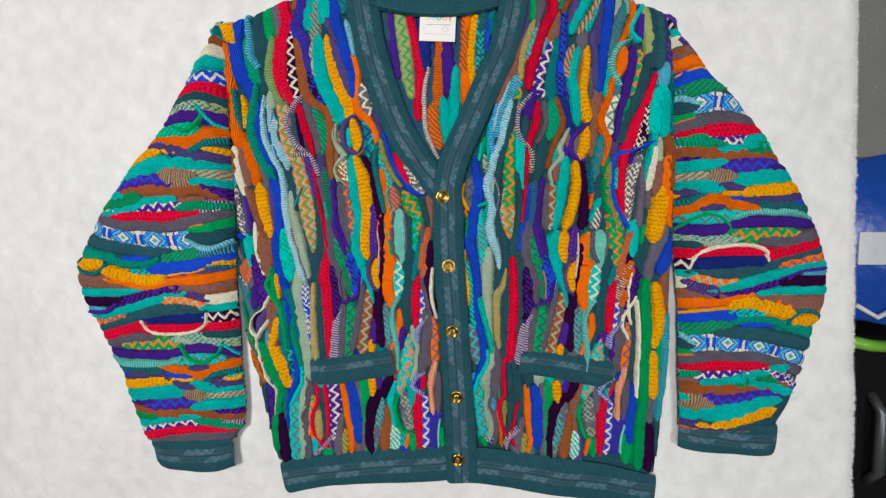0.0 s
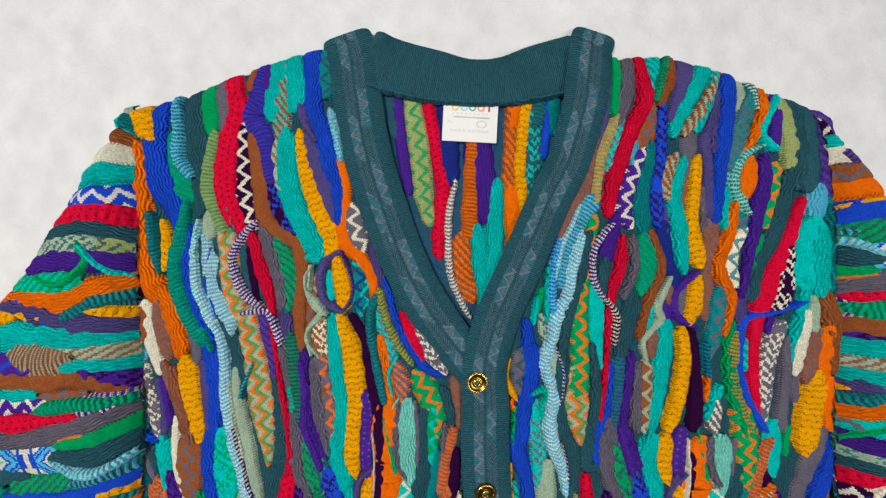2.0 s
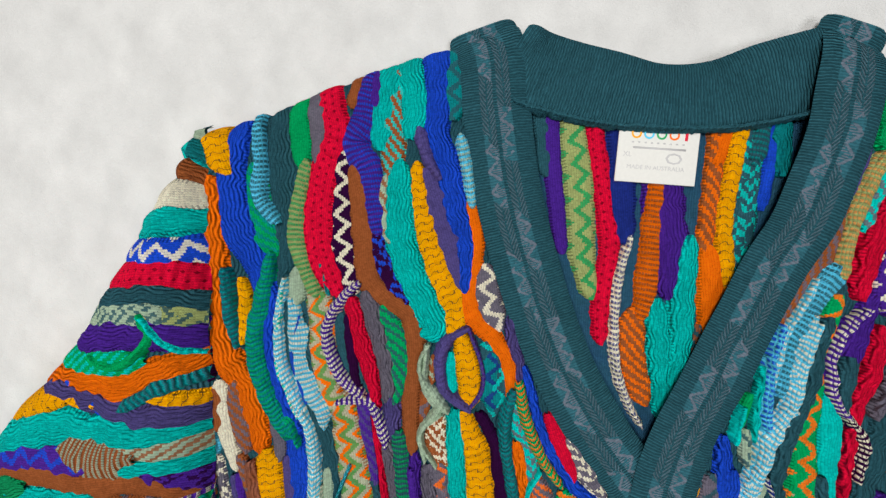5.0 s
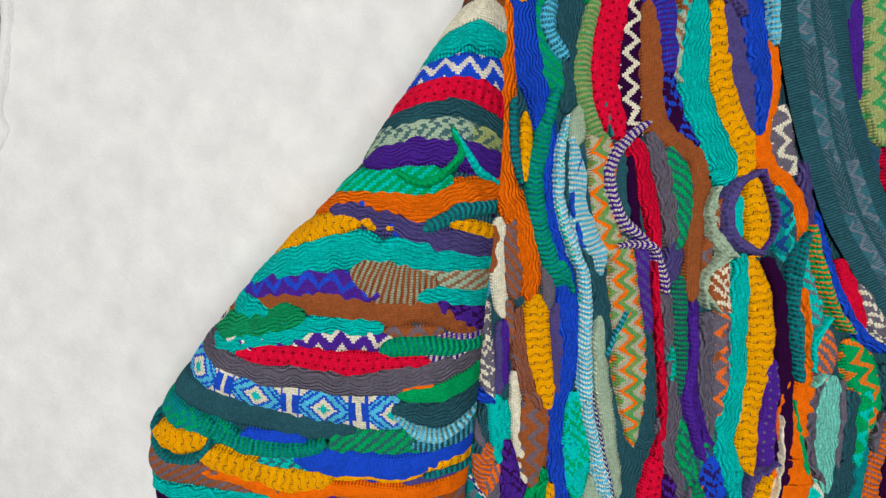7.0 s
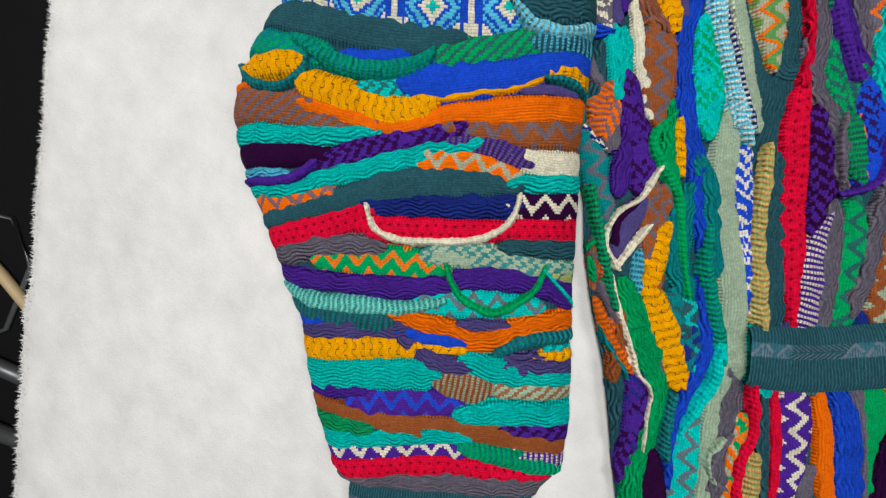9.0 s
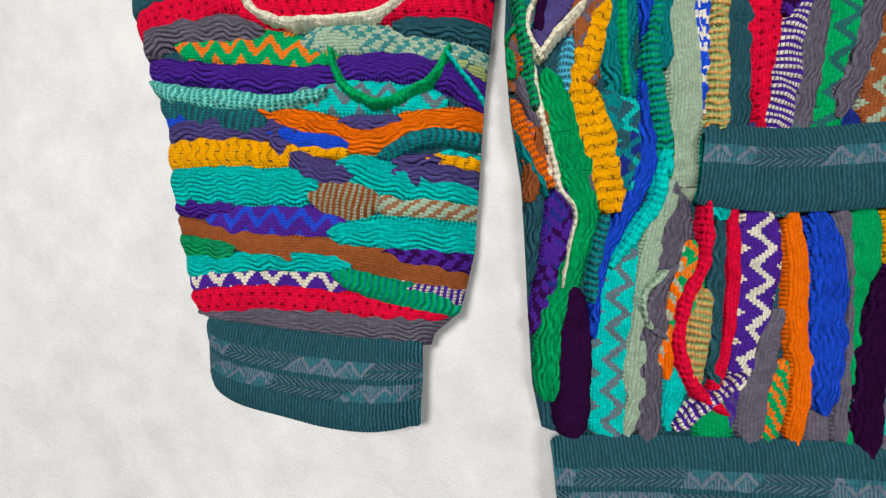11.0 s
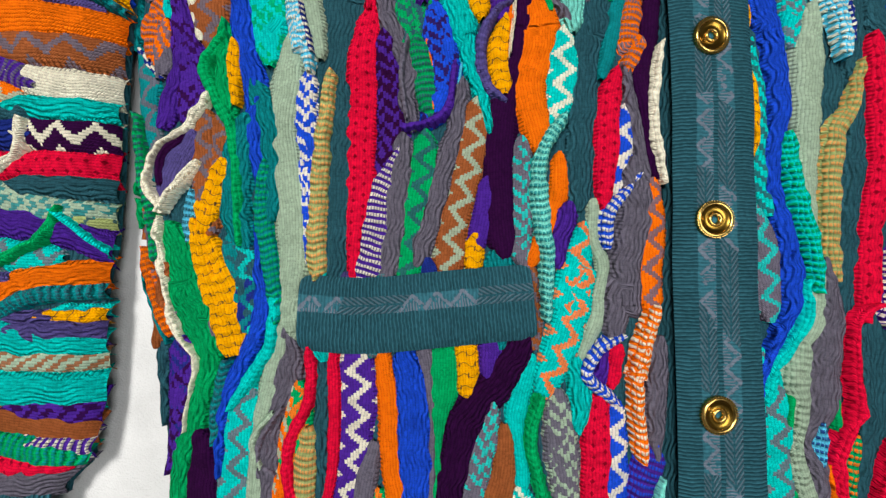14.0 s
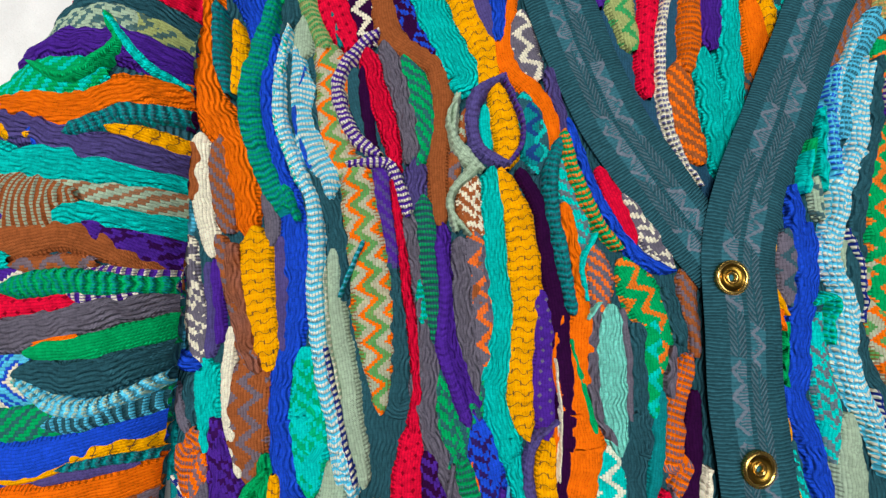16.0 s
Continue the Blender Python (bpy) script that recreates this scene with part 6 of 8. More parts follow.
arm("c", "SL", "", (-45.2, -18.2, 1.35), (-42.7, -19.4, 1.73), (-40.7, -19.6, 1.40))
arm("c", "SL", "", (-37.6, -19.2, 1.37), (-32.6, -19.1, 1.70), (-31.0, -19.1, 1.70))
arm("s", "YE", "", (-55.1, -19.6, 1.91), (-53.5, -19.5, 1.91), (-48.4, -19.0, 2.02), (-44.2, -18.6, 1.66))
arm("s", "YE", "", (-43.7, -18.5, 0.87), (-41.0, -18.4, 0.85))
arm("s", "YE", "", (-35.9, -18.3, 0.83), (-32.9, -18.2, 0.96), (-31.3, -18.1, 0.96))
arm("w", "TG", "T", (-38.6, -18.3, 0.92), (-36.6, -17.2, 1.21), (-32.8, -16.7, 1.03), (-31.2, -16.4, 1.03))
arm("c", "TQ", "", (-54.7, -21.8, 2.74), (-53.1, -21.6, 2.74), (-48.3, -20.9, 2.68), (-43.0, -20.4, 2.20))
arm("c", "TQ", "", (-40.7, -19.1, 1.86), (-38.3, -19.6, 2.14), (-32.5, -19.9, 1.11), (-30.9, -20.0, 1.11))
arm("b", "BR", "SG", (-42.2, -20.8, 2.51), (-39.4, -20.9, 2.55))
arm("h", "SG", "BR", (-38.6, -21.0, 1.38), (-32.5, -20.7, 1.33), (-30.9, -20.6, 1.33))
arm("c", "PU", "", (-54.5, -22.5, 1.49), (-52.9, -22.4, 1.49), (-48.1, -22.1, 1.44))
arm("z", "PU", "BL", (-48.5, -22.9, 2.25), (-44.9, -22.5, 2.58), (-40.9, -22.5, 1.75))
arm("c", "TQ", "", (-40.9, -22.9, 1.37), (-38.2, -22.6, 1.86), (-33.0, -22.4, 2.01), (-31.4, -22.3, 2.01))
arm("k", "PU", "DP", (-37.7, -23.7, 1.34), (-33.0, -23.6, 2.01), (-31.4, -23.6, 2.01))
arm("c", "GR", "T", (-53.3, -24.9, 1.64), (-51.7, -24.9, 1.64), (-47.5, -24.7, 1.84))
arm("c", "TQ", "", (-52.7, -26.3, 1.89), (-51.2, -26.0, 1.89), (-47.1, -25.4, 1.44), (-43.1, -24.8, 1.39), (-40.3, -24.7, 1.14))
arm("p", "BR", "", (-54.1, -23.3, 1.24), (-52.5, -23.5, 1.24), (-48.0, -23.9, 1.44), (-44.7, -24.3, 2.19), (-39.6, -24.1, 2.11), (-36.9, -24.4, 2.07), (-33.0, -25.0, 1.65), (-31.5, -25.3, 1.65))
arm("z", "PU", "CR", (-52.3, -27.1, 1.72), (-50.7, -26.9, 1.72), (-46.2, -26.0, 1.98), (-43.0, -25.8, 1.94), (-40.2, -25.8, 1.37))
arm("w", "GR", "TG", (-40.4, -25.4, 1.37), (-37.5, -25.8, 1.79), (-33.6, -26.3, 1.66), (-32.0, -26.5, 1.66))
arm("b", "PU", "CR", (-37.3, -25.9, 1.41), (-33.6, -25.8, 1.59), (-32.0, -25.8, 1.59))
arm("d", "RD", "", (-51.3, -28.3, 1.63), (-49.7, -28.1, 1.63), (-45.3, -27.2, 1.82), (-41.3, -27.0, 1.76), (-36.2, -26.9, 1.11), (-34.6, -26.8, 1.11))
arm("c", "GY", "", (-51.3, -29.5, 2.04), (-49.7, -29.4, 2.04), (-45.2, -28.7, 2.21), (-41.2, -28.2, 2.15), (-34.0, -27.6, 2.04), (-32.4, -27.5, 2.04))
inner("p", "T", "", (-9.8, 42.0, 1.20), (-9.8, 38.9, 1.20), (-9.3, 35.2, 1.20))
inner("p", "PU", "", (-9.1, 42.0, 1.20), (-9.1, 38.7, 1.20), (-8.6, 34.0, 1.20), (-7.8, 29.5, 0.96))
inner("z", "OL", "GR", (-7.6, 42.0, 1.74), (-7.6, 38.8, 1.74), (-6.9, 34.1, 1.98), (-6.4, 29.6, 1.75), (-5.7, 26.3, 1.20))
inner("d", "RD", "", (-6.0, 42.0, 1.33), (-6.0, 38.6, 1.33), (-5.3, 34.6, 1.34), (-4.5, 30.5, 1.34), (-4.8, 26.3, 1.35), (-4.7, 23.0, 1.20))
inner("p", "NV", "", (-3.9, 42.0, 1.95), (-3.9, 34.3, 1.95), (-3.5, 30.6, 1.57))
inner("c", "PU", "", (-0.9, 42.0, 2.69), (-0.9, 34.0, 2.69), (-0.2, 30.4, 2.31), (-0.2, 26.7, 1.55))
inner("b", "OR", "BR", (-1.5, 42.0, 1.31), (-1.5, 34.0, 1.31), (-1.6, 30.3, 1.32), (-1.7, 26.6, 1.41), (-2.0, 24.9, 0.94))
inner("h", "BR", "OR", (-2.4, 24.9, 1.73), (-2.3, 21.5, 1.98), (-1.3, 18.7, 1.58))
inner("c", "TQ", "", (-0.9, 25.8, 1.32), (-0.4, 21.7, 1.72), (0.2, 17.5, 1.33))
inner("c", "TQ", "", (1.1, 30.5, 1.15), (0.9, 26.8, 1.69), (0.9, 22.7, 1.55), (0.5, 18.8, 1.17))
inner("h", "BR", "OR", (2.5, 42.0, 1.28), (2.5, 36.2, 1.28), (2.4, 33.0, 1.29), (2.1, 30.2, 1.14))
inner("p", "OR", "", (2.9, 42.0, 1.35), (2.9, 38.5, 1.35), (2.5, 36.2, 0.90))
inner("s", "YE", "", (4.0, 42.0, 1.34), (4.0, 38.5, 1.34), (3.6, 34.7, 1.27), (3.4, 31.1, 1.28), (3.9, 27.5, 1.29))
inner("p", "OR", "", (2.4, 29.8, 1.37), (2.9, 26.6, 1.91), (2.7, 24.1, 1.15))
inner("h", "T", "BR", (2.0, 24.0, 1.54), (2.0, 21.5, 1.55))
inner("k", "T", "TQ", (4.7, 42.0, 1.86), (4.7, 34.8, 1.86), (4.7, 31.2, 1.65), (4.4, 28.7, 1.28))
inner("b", "T", "TG", (5.3, 42.0, 1.48), (5.3, 38.4, 1.48), (4.9, 36.4, 1.48))
inner("p", "BL", "", (6.1, 42.0, 0.89), (6.1, 36.0, 0.89), (5.8, 33.2, 0.89))
inner("c", "TG", "", (6.7, 42.0, 1.46), (6.7, 38.8, 1.46), (6.9, 35.7, 1.25))
inner("w", "CR", "NV", (-3.2, 30.4, 0.70), (-3.7, 27.7, 0.87), (-3.8, 24.3, 0.87), (-3.5, 21.0, 0.88), (-2.5, 18.5, 0.80), (-1.6, 16.9, 0.63))
# outer edge of the front
front("p", "TQ", "", (-32.1, 4.5, 1.33), (-31.7, 2.3, 1.58), (-31.5, 0.1, 1.17))
front("z", "BR", "GY", (-29.2, 4.9, 2.00), (-29.1, 2.4, 2.64), (-29.0, -0.1, 2.28), (-28.7, -1.7, 1.29))
front("p", "CR", "", (-30.8, 6.5, 0.74), (-30.5, 3.6, 0.93), (-30.1, 1.2, 0.92), (-29.4, -1.3, 0.71))
front("k", "TQ", "GR", (-26.2, 5.3, 1.34), (-25.8, 2.4, 2.18), (-25.5, -0.0, 2.15), (-25.8, 2.0, 2.47), (-25.6, -0.3, 2.13), (-25.3, -2.3, 1.28))
front("k", "BL", "CR", (-22.9, -3.3, 1.09), (-22.9, -5.7, 1.52), (-22.5, -7.8, 1.39), (-22.2, -10.6, 1.06), (-21.9, -14.0, 0.74))
front("p", "SG", "", (-24.1, -1.1, 1.16), (-24.1, -3.8, 1.79), (-24.2, -6.4, 1.77), (-23.7, -8.9, 2.07), (-23.2, -11.3, 2.18), (-22.9, -13.7, 1.73), (-22.9, -16.1, 1.72), (-22.6, -18.4, 1.71), (-22.8, -16.4, 1.62), (-23.1, -19.6, 1.30))
front("w", "TG", "GR", (-24.9, -8.8, 0.82), (-24.9, -11.4, 1.19), (-24.3, -13.8, 1.24), (-23.7, -16.2, 1.23), (-23.4, -17.6, 0.73))
front("c", "GR", "", (-28.0, -0.6, 0.91), (-27.9, -3.4, 1.15), (-27.3, -5.8, 0.89))
front("s", "YE", "", (-27.4, -1.7, 0.71), (-27.3, -3.4, 0.90), (-27.0, -5.1, 0.57))
front("c", "TG", "", (-26.4, -6.3, 1.78), (-26.8, -9.0, 2.08), (-26.6, -11.5, 1.75), (-25.8, -13.3, 1.43))
front("s", "YE", "", (-27.6, -8.9, 1.26), (-28.0, -11.0, 1.50), (-28.2, -12.7, 0.87))
front("z", "BR", "GY", (-27.8, -6.3, 1.46), (-28.1, -8.2, 1.77), (-28.7, -10.7, 1.13))
front("k", "PU", "DP", (-31.1, 1.2, 1.43), (-30.5, -1.6, 2.07), (-29.8, -4.2, 2.11), (-29.6, -6.4, 1.46))
front("b", "OR", "GY", (-32.3, 0.4, 1.76), (-33.0, -1.0, 1.43))
front("p", "GY", "", (-31.9, -1.2, 1.29), (-31.6, -3.3, 1.16))
front("b", "OR", "BR", (-32.1, -14.4, 0.93), (-30.6, -17.2, 0.92), (-29.5, -18.8, 0.73))
front("s", "YE", "", (-28.4, -13.2, 1.24), (-27.2, -15.5, 1.85), (-26.2, -17.8, 1.84), (-25.7, -19.5, 1.16))
front("z", "T", "TQ", (-25.9, -13.9, 1.74), (-25.3, -16.3, 1.72), (-25.0, -18.4, 1.10))
front("w", "TQ", "", (-23.5, -17.3, 0.73), (-23.6, -16.5, 0.84), (-23.7, -19.0, 0.91), (-24.6, -20.9, 0.98), (-25.6, -22.7, 0.72))
front("p", "GY", "", (-32.5, -0.4, 0.83), (-32.1, -2.1, 0.82), (-31.9, -3.7, 0.55))
front("k", "NV", "CR", (-35.5, -0.2, 0.48), (-32.9, -2.8, 0.55), (-31.8, -3.8, 0.34))
front("c", "GR", "", (-32.4, -10.2, 0.47), (-33.7, -11.7, 0.54))
front("p", "GY", "", (-31.6, -13.2, 0.87), (-30.5, -15.1, 0.93), (-29.3, -17.4, 0.93))
front("b", "OR", "GY", (-30.9, -15.6, 0.47), (-29.7, -18.0, 0.53))
front("c", "TG", "", (-32.2, -15.4, 0.47), (-30.1, -18.3, 0.53), (-29.6, -19.3, 0.33))
front("k", "TG", "T", (-26.5, -13.5, 1.99), (-25.9, -16.3, 1.97), (-25.7, -18.2, 1.31))
front("p", "GY", "", (-27.8, -16.2, 0.46), (-27.0, -19.0, 0.53))
front("z", "OR", "GR", (-36.7, 3.8, 2.00), (-35.6, 1.0, 2.10), (-35.5, -1.2, 1.75))
front("b", "OR", "GY", (-32.5, -0.2, 1.43), (-32.5, -2.3, 1.54))
front("p", "GY", "", (-34.0, 3.1, 0.79), (-32.9, 1.0, 0.79))
front("k", "BL", "CR", (-22.8, -8.5, 0.50), (-22.4, -11.2, 0.50))
front("w", "GR", "T", (-32.9, -6.5, 0.76), (-31.7, -11.2, 0.83), (-30.7, -14.5, 0.76))
front("c", "PU", "", (-30.6, 0.3, 1.26), (-30.6, -3.0, 1.49), (-31.1, -6.6, 1.28))
front("z", "BR", "GY", (-28.8, -6.1, 1.48), (-28.5, -9.8, 1.64), (-27.9, -12.7, 1.12))
front("w", "GR", "", (-27.9, -1.3, 0.66), (-29.0, -3.2, 0.89), (-27.1, -6.7, 0.88), (-26.5, -10.3, 0.81), (-26.0, -13.3, 0.66))
front("c", "TG", "", (-25.9, -4.1, 1.31), (-24.7, -7.3, 1.45), (-24.3, -11.6, 1.24))
front("z", "NV", "TG", (-25.4, -15.4, 1.84), (-25.3, -18.0, 1.84))
front("p", "CR", "", (-29.5, -14.4, 0.90), (-29.6, -18.4, 0.91))
front("c", "BR", "", (-30.2, -15.2, 0.91), (-30.4, -19.5, 0.99))
front("c", "TQ", "", (-31.6, 4.2, 1.34), (-31.5, 1.0, 1.27))
front("c", "T", "", (-32.9, 3.5, 1.13), (-32.9, 0.6, 1.36), (-32.5, -1.6, 1.13))
front("h", "OR", "GY", (-31.7, -0.8, 1.27), (-32.1, -2.7, 1.28))
front("w", "NV", "CR", (-24.9, 5.7, 0.36), (-23.9, 2.1, 0.43), (-22.7, -1.7, 0.43))
front_fill("c", "TG", "", (-34.3, 2.8, 0.86), (-34.0, 0.8, 0.98), (-34.0, -0.8, 0.90), (-33.9, -1.8, 0.86))
front_fill("z", "TG", "GY", (-33.5, -2.2, 0.98), (-32.8, -4.2, 2.00), (-32.5, -5.8, 1.65), (-31.9, -7.2, 1.35), (-31.5, -8.8, 1.05), (-31.6, -9.8, 0.86))
front_fill("h", "BR", "GY", (-32.4, -10.2, 0.75), (-32.1, -12.2, 1.05), (-32.1, -13.2, 1.09))
front_fill("b", "LB", "T", (-29.2, -10.8, 0.86), (-29.2, -13.2, 1.09))
front("p", "SL", "", (-29.5, -7.5, 1.84), (-30.5, -9.4, 1.53), (-30.7, -10.9, 0.92))
front("p", "DP", "", (-29.9, -7.3, 0.68), (-31.0, -8.6, 0.74), (-31.0, -10.1, 0.67))
front("s", "YE", "", (-27.5, -8.8, 0.79), (-28.3, -10.9, 1.22), (-28.5, -11.9, 0.91))
front("s", "YE", "", (-28.8, -12.5, 0.79), (-28.1, -14.9, 1.33), (-26.9, -17.4, 1.44), (-26.2, -19.6, 1.31))
front("w", "CR", "", (-28.5, -5.0, 0.37), (-29.1, -6.1, 0.74), (-29.7, -7.1, 0.43), (-30.9, -7.9, 0.43), (-31.6, -9.3, 0.49), (-31.6, -10.5, 0.49), (-30.8, -11.8, 0.61))
front("w", "CR", "", (-28.9, -9.0, 0.61), (-29.8, -10.2, 0.67), (-30.8, -11.7, 0.55))
front("w", "CR", "", (-31.2, -12.3, 0.67), (-30.7, -14.1, 0.55), (-29.8, -16.6, 0.54), (-28.9, -18.9, 0.48), (-27.9, -20.2, 0.36), (-28.0, -22.0, 0.27), (-28.1, -24.2, 0.25))
front("b", "OR", "GY", (-31.7, -11.5, 0.67), (-31.7, -12.3, 0.55))
front("c", "GR", "", (-32.6, -11.5, 0.67), (-32.2, -12.7, 0.55))
# along the button band
placket_side("c", "T", "", (7.6, 21.6, 0.91), (7.8, 16.0, 1.59), (8.1, 13.1, 1.75), (8.0, 9.0, 1.54), (7.7, 5.7, 1.68))
placket_side("c", "T", "", (8.3, 12.6, 1.32), (7.7, 8.8, 1.31), (7.9, 5.8, 1.62), (8.8, 2.9, 1.92), (8.8, -0.9, 1.58))
placket_side("c", "T", "", (9.1, -0.9, 1.61), (9.1, -6.8, 1.74), (9.2, -10.0, 2.21), (9.0, -12.8, 1.88), (8.6, -15.4, 1.56))
placket_side("c", "T", "", (9.6, -15.9, 1.27), (10.0, -20.1, 1.35), (10.0, -23.5, 1.26), (9.7, -26.0, 0.7))
placket_side("z", "GY", "T", (3.5, 13.4, 1.65), (3.5, 11.7, 1.97), (3.5, 9.6, 1.47))
placket_side("p", "T", "", (3.1, 2.7, 0.8), (3.4, 0.4, 0.95), (3.7, -1.8, 0.79))
placket_side("z", "GY", "TQ", (3.5, -9.7, 1.59), (3.9, -11.6, 2.21), (4.2, -13.5, 2.2), (4.5, -15.2, 1.57))
placket_side("z", "TQ", "GY", (4.1, -17.7, 1.72), (4.7, -19.7, 2.43), (5.1, -21.9, 2.71), (5.4, -24.2, 2.43), (5.8, -26.5, 2.28), (5.9, -28.4, 1.99))
placket_side("p", "GR", "", (5.7, -19.3, 0.51), (5.6, -21.0, 0.51))
placket_side("p", "GR", "", (6.2, -24.7, 0.57), (6.0, -25.9, 0.71))
placket_side("c", "GR", "", (5.6, -27.9, 1.43), (5.9, -28.5, 1.71))
placket_side("k", "TQ", "GY", (5.2, 8.4, 1.14), (5.1, 5.7, 1.61), (5.4, 3.1, 1.92), (5.2, 0.5, 1.11))
placket_side("p", "SG", "", (6.9, 13.2, 0.99), (7.1, 11.5, 0.99), (7.1, 10.0, 0.49))
placket_side("p", "SG", "", (6.3, 2.5, 1.28), (6.1, -0.1, 1.96), (6.1, -3.3, 1.88), (6.2, -5.7, 1.55), (6.4, -8.8, 1.17), (6.9, -11.7, 0.76))
placket_side("p", "SG", "", (7.2, -13.4, 1.25), (6.9, -15.2, 1.94), (6.4, -16.9, 1.62), (6.0, -19.0, 1.49))
placket_side("b", "SG", "", (6.1, -17.1, 1.71), (6.0, -18.7, 1.57), (6.2, -20.4, 1.08), (6.0, -22.4, 0.8), (6.5, -24.4, 1.28), (6.9, -26.3, 1.19), (6.7, -27.8, 0.68))
placket_side("c", "GY", "", (7.4, -12.3, 1.28), (7.8, -14.6, 1.56), (7.6, -16.6, 2.21), (7.4, -18.6, 2.41), (7.3, -20.4, 1.99), (6.6, -21.7, 0.85), (6.7, -22.6, 0.74), (7.5, -23.7, 1.42), (7.6, -25.1, 1.27), (7.6, -26.8, 1.42), (7.5, -28.3, 1.27))
placket_side("b", "LB", "NV", (7.2, -21.2, 0.68), (7.3, -22.1, 1.02), (7.3, -23.0, 0.62))
placket_side("p", "GR", "", (8.1, -19.9, 0.51), (8.2, -21.1, 0.62))
placket_side("c", "OR", "", (7.8, -23.4, 0.42), (8.2, -25.1, 0.48), (8.5, -27.0, 0.56), (8.6, -28.8, 0.79))
placket_side("b", "GR", "OR", (9.0, -21.7, 0.71), (9.0, -23.0, 1.02), (9.0, -24.3, 0.73), (9.1, -25.4, 0.39))
placket_side("h", "TQ", "T", (3.0, 0.4, 0.65), (3.5, -2.6, 0.9), (3.7, -5.2, 0.96), (3.9, -7.5, 1.28), (4.2, -9.3, 1.27))
placket_side("c", "GR", "", (3.0, 7.9, 0.45), (2.8, 4.6, 0.51))
placket_side("c", "OR", "", (2.7, 8.6, 0.72), (2.8, 7.9, 0.52))
placket_side("c", "BL", "", (4.8, 13.8, 1.66), (4.6, 11.1, 1.9), (4.0, 8.3, 1.82), (3.7, 5.6, 1.94), (3.3, 3.6, 1.86), (4.0, 1.4, 1.59), (4.4, -1.4, 1.58), (4.6, -3.9, 1.38), (4.4, -5.8, 1.18), (4.5, -8.2, 1.17), (5.2, -10.6, 1.28), (5.5, -13.5, 1.27))
placket_side("c", "BL", "", (5.6, -12.1, 1.45), (5.7, -13.7, 1.44), (5.6, -14.8, 1.13), (5.0, -16.4, 0.75), (4.2, -18.3, 0.62), (3.9, -19.9, 0.43))
placket_side("w", "TQ", "", (6.2, -13.5, 0.75), (6.2, -15.2, 0.84), (5.5, -16.8, 0.87), (4.7, -18.2, 0.93), (4.3, -19.9, 0.93))
placket_side("s", "YE", "", (2.6, 2.3, 0.32), (2.6, 0.4, 0.44), (2.8, -2.1, 0.69), (3.1, -3.7, 0.81), (3.2, -5.2, 0.62), (3.2, -6.2, 0.25))
placket_side("p", "YE", "", (2.4, 12.7, 0.26), (2.0, 10.8, 0.85), (2.5, 9.7, 0.98), (3.1, 8.8, 0.46))
placket_side("w", "TQ", "GR", (4.9, -5.3, 0.9), (5.3, -6.7, 1.15), (5.8, -8.6, 1.14), (6.4, -10.8, 1.14), (6.8, -12.7, 1.07), (6.9, -13.6, 0.63))
placket_side("w", "TQ", "GR", (4.7, 9.4, 0.52), (6.0, 9.8, 0.72), (6.1, 9.1, 0.59), (5.7, 8.2, 0.72), (5.7, 7.2, 0.65))
placket_side("b", "OL", "PO", (9.0, -0.6, 0.45), (8.6, -3.1, 0.9), (7.8, -4.6, 1.15), (7.6, -6.6, 1.21), (7.7, -9.1, 1.2), (7.8, -11.3, 1.07), (8.0, -12.8, 1.0))
placket_side("w", "LB", "CR", (5.8, 13.5, 1.06), (6.3, 11.1, 1.25), (6.8, 8.8, 1.44), (6.5, 6.4, 1.55), (6.8, 4.4, 1.54), (7.4, 2.8, 1.34), (7.8, 1.2, 1.08), (7.9, -0.2, 0.76))
placket_side("w", "NV", "CR", (7.6, 12.4, 0.3), (7.8, 10.9, 0.3), (7.5, 8.5, 0.29))
placket_side("w", "NV", "CR", (7.7, 4.2, 0.26), (8.1, 2.4, 0.26), (8.2, 0.6, 0.25))
placket_side("d", "RD", "", (10.1, 1.1, 1.1), (10.3, -2.8, 1.47), (10.3, -7.4, 1.65), (10.1, -10.9, 1.7), (10.0, -13.7, 1.56), (9.8, -15.0, 0.87))
placket_side("w", "RD", "", (10.0, -14.4, 0.56), (9.0, -15.0, 0.68), (8.8, -17.3, 0.76), (9.0, -19.9, 0.73), (8.6, -21.3, 0.79), (8.1, -22.5, 0.79), (8.3, -24.2, 0.76), (8.8, -26.1, 0.65), (9.4, -27.3, 0.45))
placket_side("w", "RD", "", (11.2, -21.9, 0.39), (10.8, -23.4, 0.45), (10.5, -25.1, 0.45), (10.1, -27.1, 0.39))
placket_side("c", "RD", "", (10.4, -28.2, 0.79), (10.6, -28.9, 0.78))
placket_side("w", "PU", "CR", (9.4, -28.9, 0.84), (9.6, -27.9, 0.96), (10.3, -27.0, 0.95), (11.3, -26.2, 0.95))
placket_side("b", "BL", "CR", (6.2, -27.8, 0.4), (7.0, -27.9, 0.62))
placket_side("b", "NV", "CR", (6.4, -28.2, 0.34), (6.8, -28.4, 0.4))
placket_side("c", "BL", "", (4.1, 16.4, 1.06), (4.4, 13.4, 1.75), (4.5, 10.9, 1.8))
placket_side("c", "TQ", "", (6.2, 21.7, 0.44), (6.1, 18.9, 0.65), (6.1, 16.7, 0.5))
placket_side("p", "GR", "", (5.6, 19.6, 0.72), (5.1, 17.5, 0.93))
placket_side("w", "LB", "BL", (7.3, 24.7, 0.52), (6.7, 21.9, 0.87), (6.5, 19.6, 1.08), (6.7, 17.8, 0.93))
